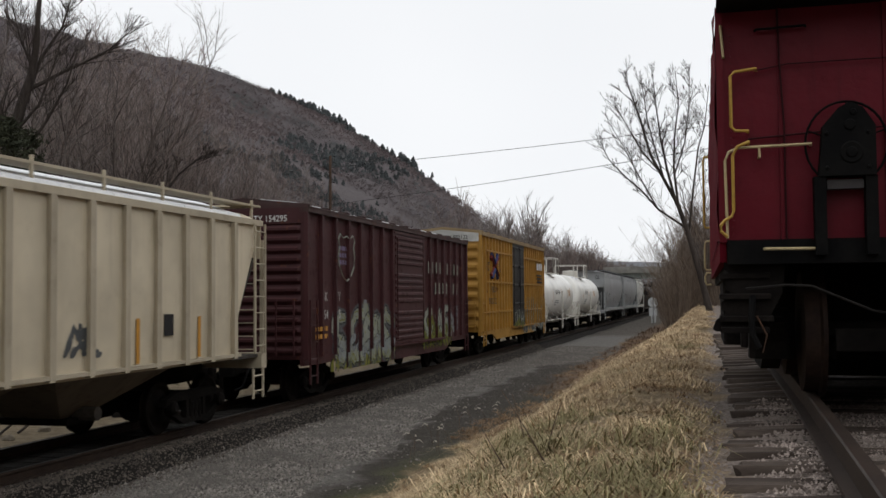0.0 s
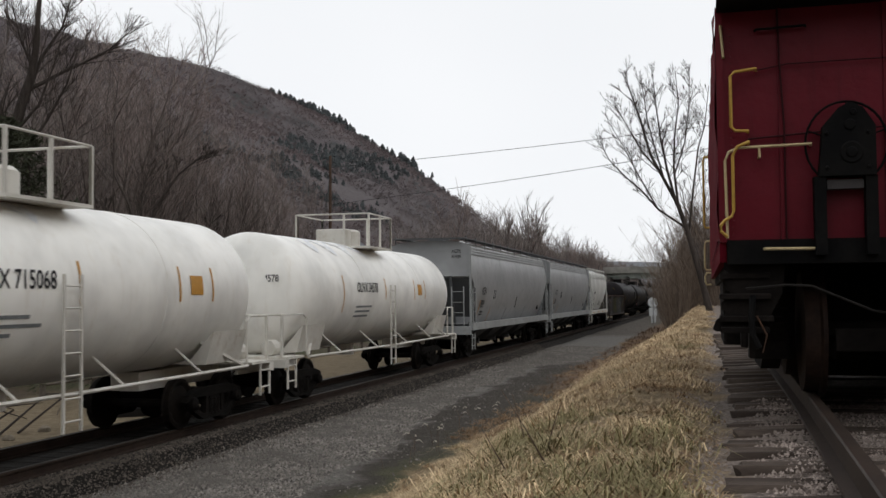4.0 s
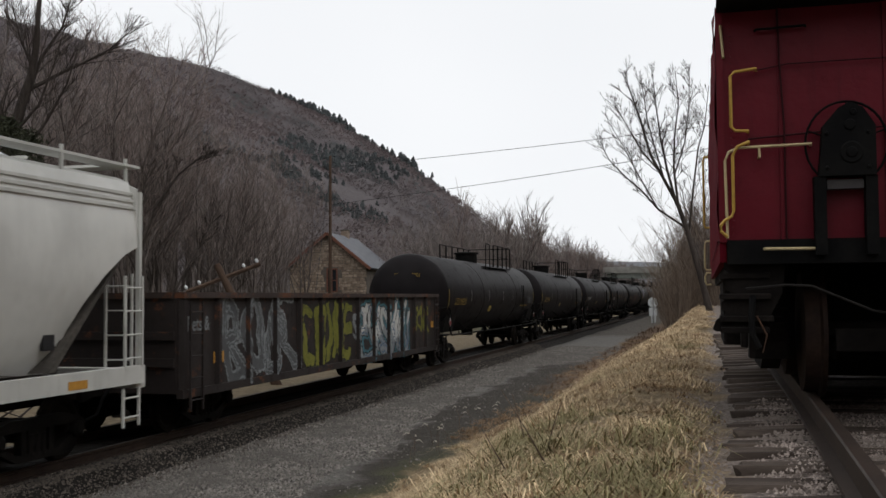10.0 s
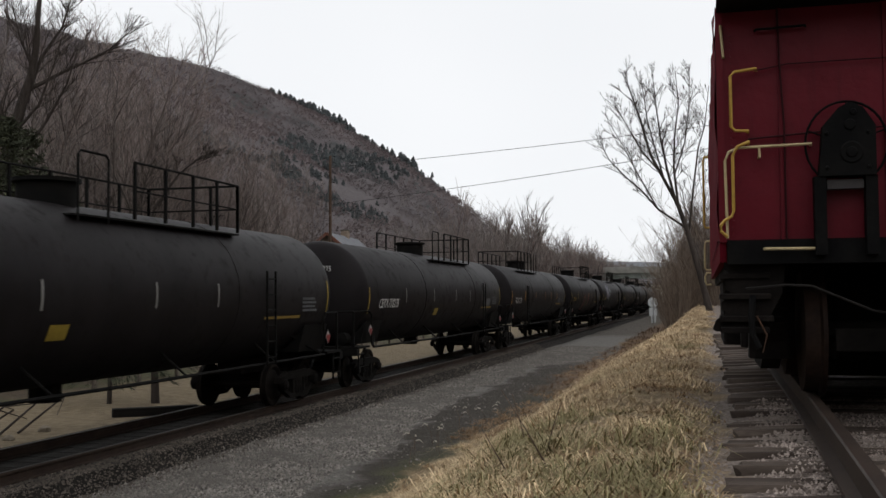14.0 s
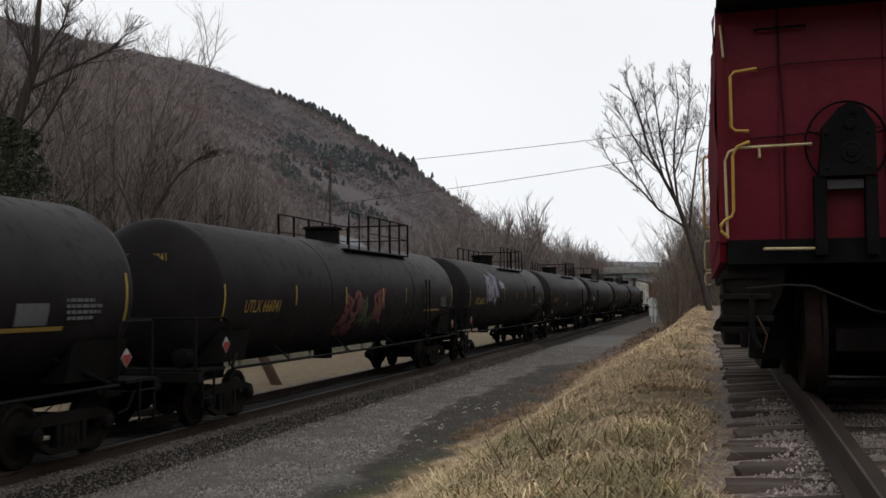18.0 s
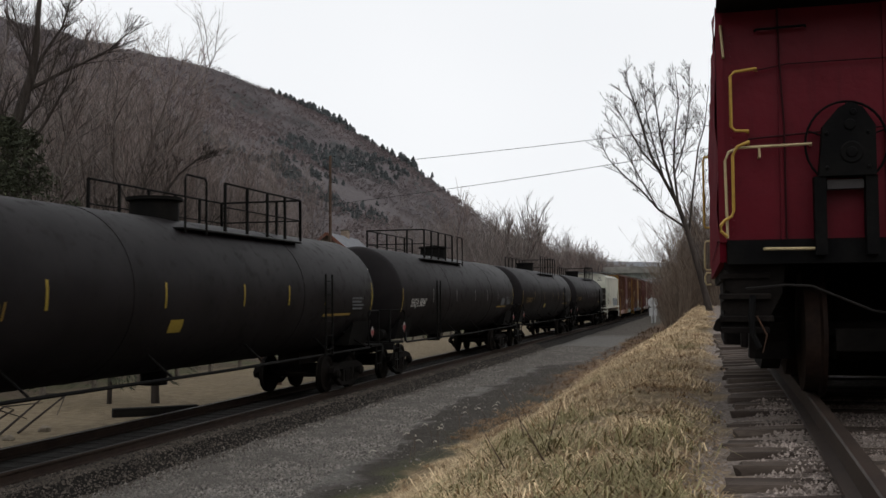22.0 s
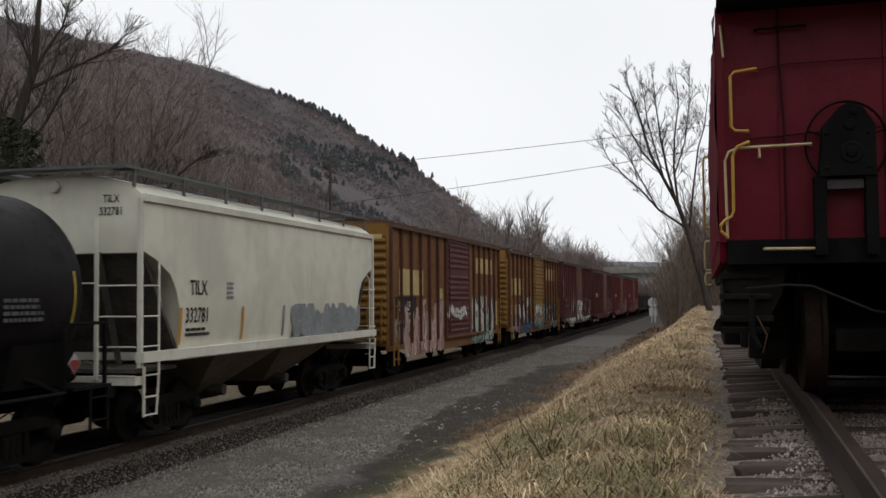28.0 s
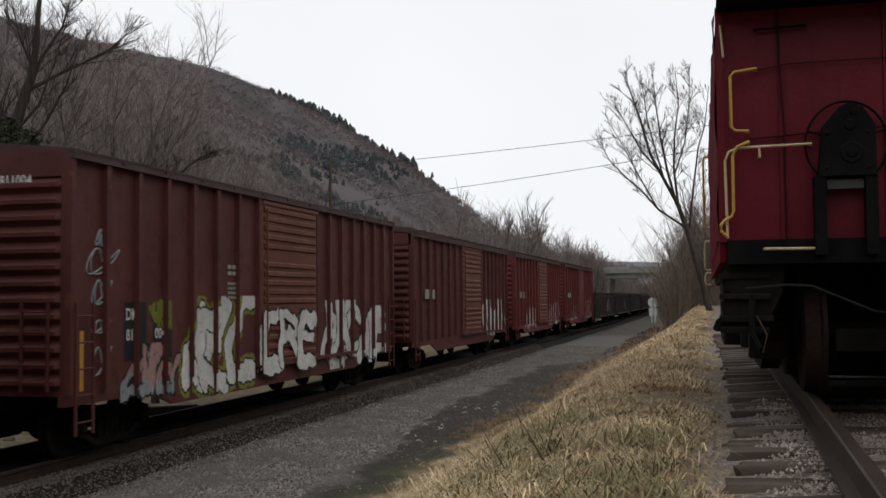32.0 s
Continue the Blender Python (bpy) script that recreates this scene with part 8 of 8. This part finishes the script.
tie_me = [worn_tie(k) for k in range(7)]
tie_dk = Mesh().soft(-1.29, 1.29, -0.115, 0.115, -0.18, 0.0, 0.015).mesh("tie", MAT_TIE_DARK)
y = -3.0
while y < 50:
    o = new("tie", tie_me[rs.randrange(7)])
    o.parent = siding_track
    o.location = (siding_x(y) + rs.uniform(-0.03, 0.04), y, SIDING_Z - 0.172 + rs.uniform(-0.03, 0.0))
    o.rotation_euler = (rs.uniform(-0.04, 0.04), rs.uniform(-0.012, 0.012), rs.uniform(-0.025, 0.025))
    y += rs.uniform(0.44, 0.6)
y = 4.0
while y < 110:
    o = new("tie", tie_dk)
    o.parent = main_track
    o.location = (TRACK_X + rs.uniform(-0.04, 0.04), y, -0.172)
    o.rotation_euler = (0, 0, rs.uniform(-0.01, 0.01))
    y += 0.52


# ---- loose stones, grass ----
def stones(name, label, n, area, size, mat, seed, keep=None):
    rnd = random.Random(seed)
    v, f = [], []
    while len(f) < n * 4:
        x = rnd.uniform(area[0], area[1])
        y = area[2] + (area[3] - area[2]) * rnd.random() ** 1.7
        if keep and not keep(x, y):
            continue
        z = max(ground_z(x, y), ballast_z(x)) + size * 0.1
        s = size * rnd.uniform(0.5, 1.5)
        k = len(v)
        a = rnd.uniform(0, 6.28)
        ca, sa = math.cos(a) * s, math.sin(a) * s
        w = rnd.uniform(0.6, 1.0)
        v += [(x + ca, y + sa, z), (x - sa * w, y + ca * w, z + rnd.uniform(-0.2, 0.4) * s), (x - ca, y - sa, z), (x + sa * w, y - ca * w, z + rnd.uniform(-0.2, 0.4) * s), (x + rnd.uniform(-0.3, 0.3) * s, y, z + s * rnd.uniform(0.7, 1.3)),]
        f += [(k, k + 1, k + 4), (k + 1, k + 2, k + 4), (k + 2, k + 3, k + 4), (k + 3, k, k + 4)]
    tagged(new(name, raw(name, v, f, mat)), label, "gravel", kind="stuff")


STONE = island_mat("gravel_stone", (0.045, 0.04, 0.036), (0.36, 0.33, 0.298))
DARKSTONE = island_mat("ballast_stone", (0.03, 0.025, 0.021), (0.19, 0.162, 0.138))
PINKSTONE = island_mat("siding_stone", (0.09, 0.068, 0.058), (0.5, 0.42, 0.37))


def shoulder(x, y):
    """Crushed stone from the rail's edge to the muddy ditch, thinning out at both."""
    edge = -5.45 - 1.15 * smooth(y, 13, 27) + 0.5 * noise.noise(Vector((x * 0.8, y * 0.4, 6))) + 3 * smooth(y, 40, 50)
    h = (x * 7919 + y * 104729) % 1.0
    return smooth(x, -8.75, -8.25) > (x * 6151 + y * 3571) % 1.0 and (x < edge or (x < -4.7 and h < 0.025))


stones("gravel", "grey crushed stone of the shoulder", 58000, (-9.2, -4.6, 7.5, 58), 0.024, STONE, 1, shoulder)
stones("ballast_gravel", "dark ballast stones beside the main track", 24000, (-9.3, -8.0, 8, 55), 0.021, DARKSTONE, 3, lambda x, y: smooth(x, -8.75, -8.0) < (x * 4153 + y * 2571) % 1.0)
stones("siding_gravel", "reddish-grey gravel between the siding ties", 30000, (-0.3, 2.7, 2.6, 9.5), 0.0105, PINKSTONE, 2, lambda x, y: x > 0.0 or (x * 4153 + y * 2571) % 1.0 < 0.7 + 2 * x)


def grass(name, label, n, area, hgt, mat, seed, keep, power=2.0):
    """Tufts of flattened blades that share a lean, on and between bare spots."""
    rnd = random.Random(seed)
    v, f = [], []
    c = 0
    while c < n:
        x0 = rnd.uniform(area[0], area[1])
        y0 = area[2] + (area[3] - area[2]) * rnd.random() ** power
        if not keep(x0, y0, rnd):
            continue
        way = rnd.uniform(0, 6.28)
        tall = hgt * rnd.uniform(0.45, 1.25) * (1 + 0.8 * noise.noise(Vector((x0 * 0.8, y0 * 0.8, 3))))
        r = rnd.uniform(0.025, 0.08) * (1 + y0 * 0.01)
        for b in range(rnd.randint(6, 15)):
            c += 1
            x, y = x0 + rnd.gauss(0, r), y0 + rnd.gauss(0, r)
            z = ground_z(x, y) - 0.012
            a = way + rnd.gauss(0, 0.9)
            l = tall * rnd.uniform(0.5, 1.2)
            w = rnd.uniform(0.0018, 0.0046) * (1 + y * 0.025)
            lean = rnd.uniform(0.9, 2.45)
            dx, dy = math.cos(a), math.sin(a)
            k = len(v)
            v += [(x - dy * w, y + dx * w, z), (x + dy * w, y - dx * w, z), (x + dx * l * lean * 0.4 + dy * w * 0.7, y + dy * l * lean * 0.4 - dx * w * 0.7, z + l * 0.6), (x + dx * l * lean * 0.4 - dy * w * 0.7, y + dy * l * lean * 0.4 + dx * w * 0.7, z + l * 0.6), (x + dx * l * lean, y + dy * l * lean, z + l * (0.95 - 0.38 * lean))]
            f += [(k, k + 1, k + 2, k + 3), (k + 3, k + 2, k + 4)]
    tagged(new(name, raw(name, v, f, mat)), label, "grass", kind="stuff")


def on_bank(x, y, rag=0.5):
    edge = rag * noise.noise(Vector((x, y * 0.7, 1))) + 0.25 * noise.noise(Vector((x * 2, y * 2.3, 8)))
    return x > -4.6 + 1.75 * smooth(y, 19, 33) + edge and x + edge < -0.12


def greenish(x, y):
    return noise.noise(Vector((x * 0.9, y * 0.5, 4))) + 0.55 * smooth(x, -2.4, -0.9) * (1 - smooth(y, 7.5, 14))


STRAW = island_mat("straw_blades", (0.24, 0.155, 0.08), (0.98, 0.775, 0.49))
RUSSET = island_mat("russet_blades", (0.14, 0.083, 0.048), (0.46, 0.305, 0.175))
LIVE = island_mat("green_blades", (0.14, 0.125, 0.055), (0.45, 0.385, 0.21))
grass("dry_grass", "straw-coloured winter grass on the bank", 88000, (-4.9, -0.02, 3.0, 60), 0.095, STRAW, 5, lambda x, y, r: on_bank(x, y) and noise.noise(Vector((x * 1.1, y * 0.8, 12))) > -0.35 * r.random() - 0.15)
grass("russet_grass", "brown dead grass on the bank and its toe", 54000, (-5.2, 0.15, 3.0, 60), 0.065, RUSSET, 7, lambda x, y, r: on_bank(x - 0.12, y) and (noise.noise(Vector((x * 1.1, y * 0.8, 12))) < 0.05 or x < -3.9 or x > -0.7 or r.random() < 0.2))
grass("toe_grass", "rust-brown dead weeds thinning out over the ditch", 32000, (-5.9, -2.4, 20, 68), 0.11, RUSSET, 17, lambda x, y, r: -0.3 - 2.0 * r.random() ** 1.4 * smooth(y, 20, 34) < x + 4.6 - 1.6 * smooth(y, 20, 34) + 0.5 * noise.noise(Vector((x * 0.9, y * 0.35, 14))) < 0.5, 1.2)
grass("long_grass", "long pale tangled grass tufts on the bank", 8000, (-4.4, -0.1, 3.0, 26), 0.15, STRAW, 15, lambda x, y, r: on_bank(x, y) and noise.noise(Vector((x * 1.7, y * 1.2, 22))) > 0.12)
grass("green_tufts", "tall green grass tufts near the siding", 2200, (-1.5, -0.15, 3.5, 8), 0.19, LIVE, 16, lambda x, y, r: on_bank(x, y) and noise.noise(Vector((x * 1.6, y * 1.1, 31))) > 0.1)
grass("green_grass", "patches of green grass on the bank", 9000, (-3.8, 0.0, 3.0, 22), 0.10, LIVE, 6, lambda x, y, r: on_bank(x, y) and greenish(x, y) > 0.22 + 0.15 * r.random())

# tall dead weed stalks at the foot of the bank
MAT_STALK = rough_mat("stalk", (0.09, 0.06, 0.045), (0.15, 0.11, 0.08), 3.0, 20.0, 0.9, 0.2, 0.01)
for k, (x, y, hh, lx) in enumerate(((-0.86, 5.6, 0.42, -0.24), (-1.2, 6.9, 0.36, -0.1), (-0.95, 6.1, 0.3, 0.08), (-1.15, 5.9, 0.2, -0.12))):
    z = ground_z(x, y)
    solid("weed_stalk", Mesh().pipe([(x, y, z), (x + lx * 0.5, y, z + hh * 0.5), (x + lx * 1.1, y + 0.05, z + hh)], 0.005, 5, 0.002), MAT_STALK, "thin leafless weed stalk leaning out of the bank", "weed", "weeds on the bank")
SEED = plain("seed_head", (0.5, 0.46, 0.38), 0.9)
rw = random.Random(19)
for k in range(16):
    x, y = rw.uniform(-5.3, -4.5), rw.uniform(15.5, 24)
    z, hh, a = ground_z(x, y), rw.uniform(0.25, 0.45), rw.uniform(0, 6.28)
    w = thing("seeding_grass", "thin dry grass stalk with a pale nodding seed head", "weed", "weeds in the ditch", pose(x, y, z))
    tip = (0.12 * math.cos(a), 0.12 * math.sin(a), hh)
    part("stem", Mesh().pipe([(0, 0, -0.03), (tip[0] * 0.3, tip[1] * 0.3, hh * 0.6), tip], 0.004, 4, 0.003), MAT_STALK, w)
    part("seed_head", Mesh().pipe([tip, (tip[0] * 1.5, tip[1] * 1.5, hh + 0.02), (tip[0] * 2.0, tip[1] * 2.0, hh - 0.03)], 0.011, 5, 0.004), SEED, w)


def boulder(x, y, s, seed):
    """A rough broken stone."""
    r = random.Random(seed)
    z = ground_z(x, y)
    m = Mesh()
    rings = []
    for k, (rad, h) in enumerate(((0.75, -0.25), (1.0, 0.1), (0.85, 0.5), (0.4, 0.8))):
        rings.append([(x + s * rad * r.uniform(0.7, 1.15) * math.cos(a), y + s * rad * r.uniform(0.7, 1.15) * math.sin(a), z + s * (h + r.uniform(-0.1, 0.1))) for a in (6.283 * j / 7 for j in range(7))])
    solid("rock", m.rings(rings, True), ROCK, "pale broken rock lying in the lane", "rock", "rocks in the lane")


shaped_tree("dark leaning bare tree close behind the railway", GR, pose(-14.4, 25.2, ground_z(-14.4, 25.2), 0, 0, 22), BARK_DARK, [(0.05, -0.3), (0, 0), (-0.02, 0.8), (-0.2, 2.6), (-0.42, 4.2), (-0.7, 5.3), (-1.1, 6.1)], 0.14, 0.015, [
    ([(-0.1, 1.6), (0.5, 3.0), (1.1, 4.1), (1.5, 5.2)], 0.045),
    ([(-0.3, 3.2), (-0.9, 4.2), (-1.3, 5.3)], 0.04),
    ([(-0.4, 4.0), (0.0, 5.2), (0.55, 6.1), (1.1, 6.5), (1.6, 6.6)], 0.045),
    ([(-0.42, 4.2), (-0.35, 5.6), (-0.15, 6.6)], 0.035)], 51, 0.6)
solid("old_tie", Mesh().soft(-1.0, 1.0, -0.12, 0.12, 0, 0.2, 0.02), MAT_TIE_DARK, "discarded dark wooden tie lying behind the railway", "timber", m=pose(-12.9, 22.6, ground_z(-12.9, 22.6), 0, 0, 38))


ROCK = rough_mat("lane_rock", (0.2, 0.17, 0.13), (0.33, 0.29, 0.23), 2.0, 14.0, 0.95, 0.7, 0.03)
rk = random.Random(44)
for k in range(9):
    boulder(-13.0 - rk.random() * 1.6, 14.5 + rk.random() * 9, rk.uniform(0.06, 0.16), k)
fallen = Mesh()
for k in range(7):
    rr = random.Random(k)
    fallen.pipe([(-14.2 + rr.uniform(-0.3, 0.3), 16.0 + k * 0.5, -0.4), (-13.9, 16.8 + k * 0.5 + rr.uniform(-1, 1), 0.1 + rr.random() * 0.3), (-13.6, 17.8 + k * 0.4 + rr.uniform(-1, 1), rr.uniform(-0.1, 0.4))], 0.03, 5, 0.008)
solid("fallen_branches", fallen, BARK_DARK, "fallen dead branches lying in the lane", "branch", kind="stuff")


# ---- motion: the whole train rolls by at a steady pace ----
def motions():
    for car in CARS:
        p = car.matrix_basis.translation
        walk(car, [(t, pose(p.x, p.y - SPEED * t, p.z)) for t in (0.0, 4.0, 8.0, 12.0, 16.0, 20.0, 24.0, 28.0, 32.0)])


motions()
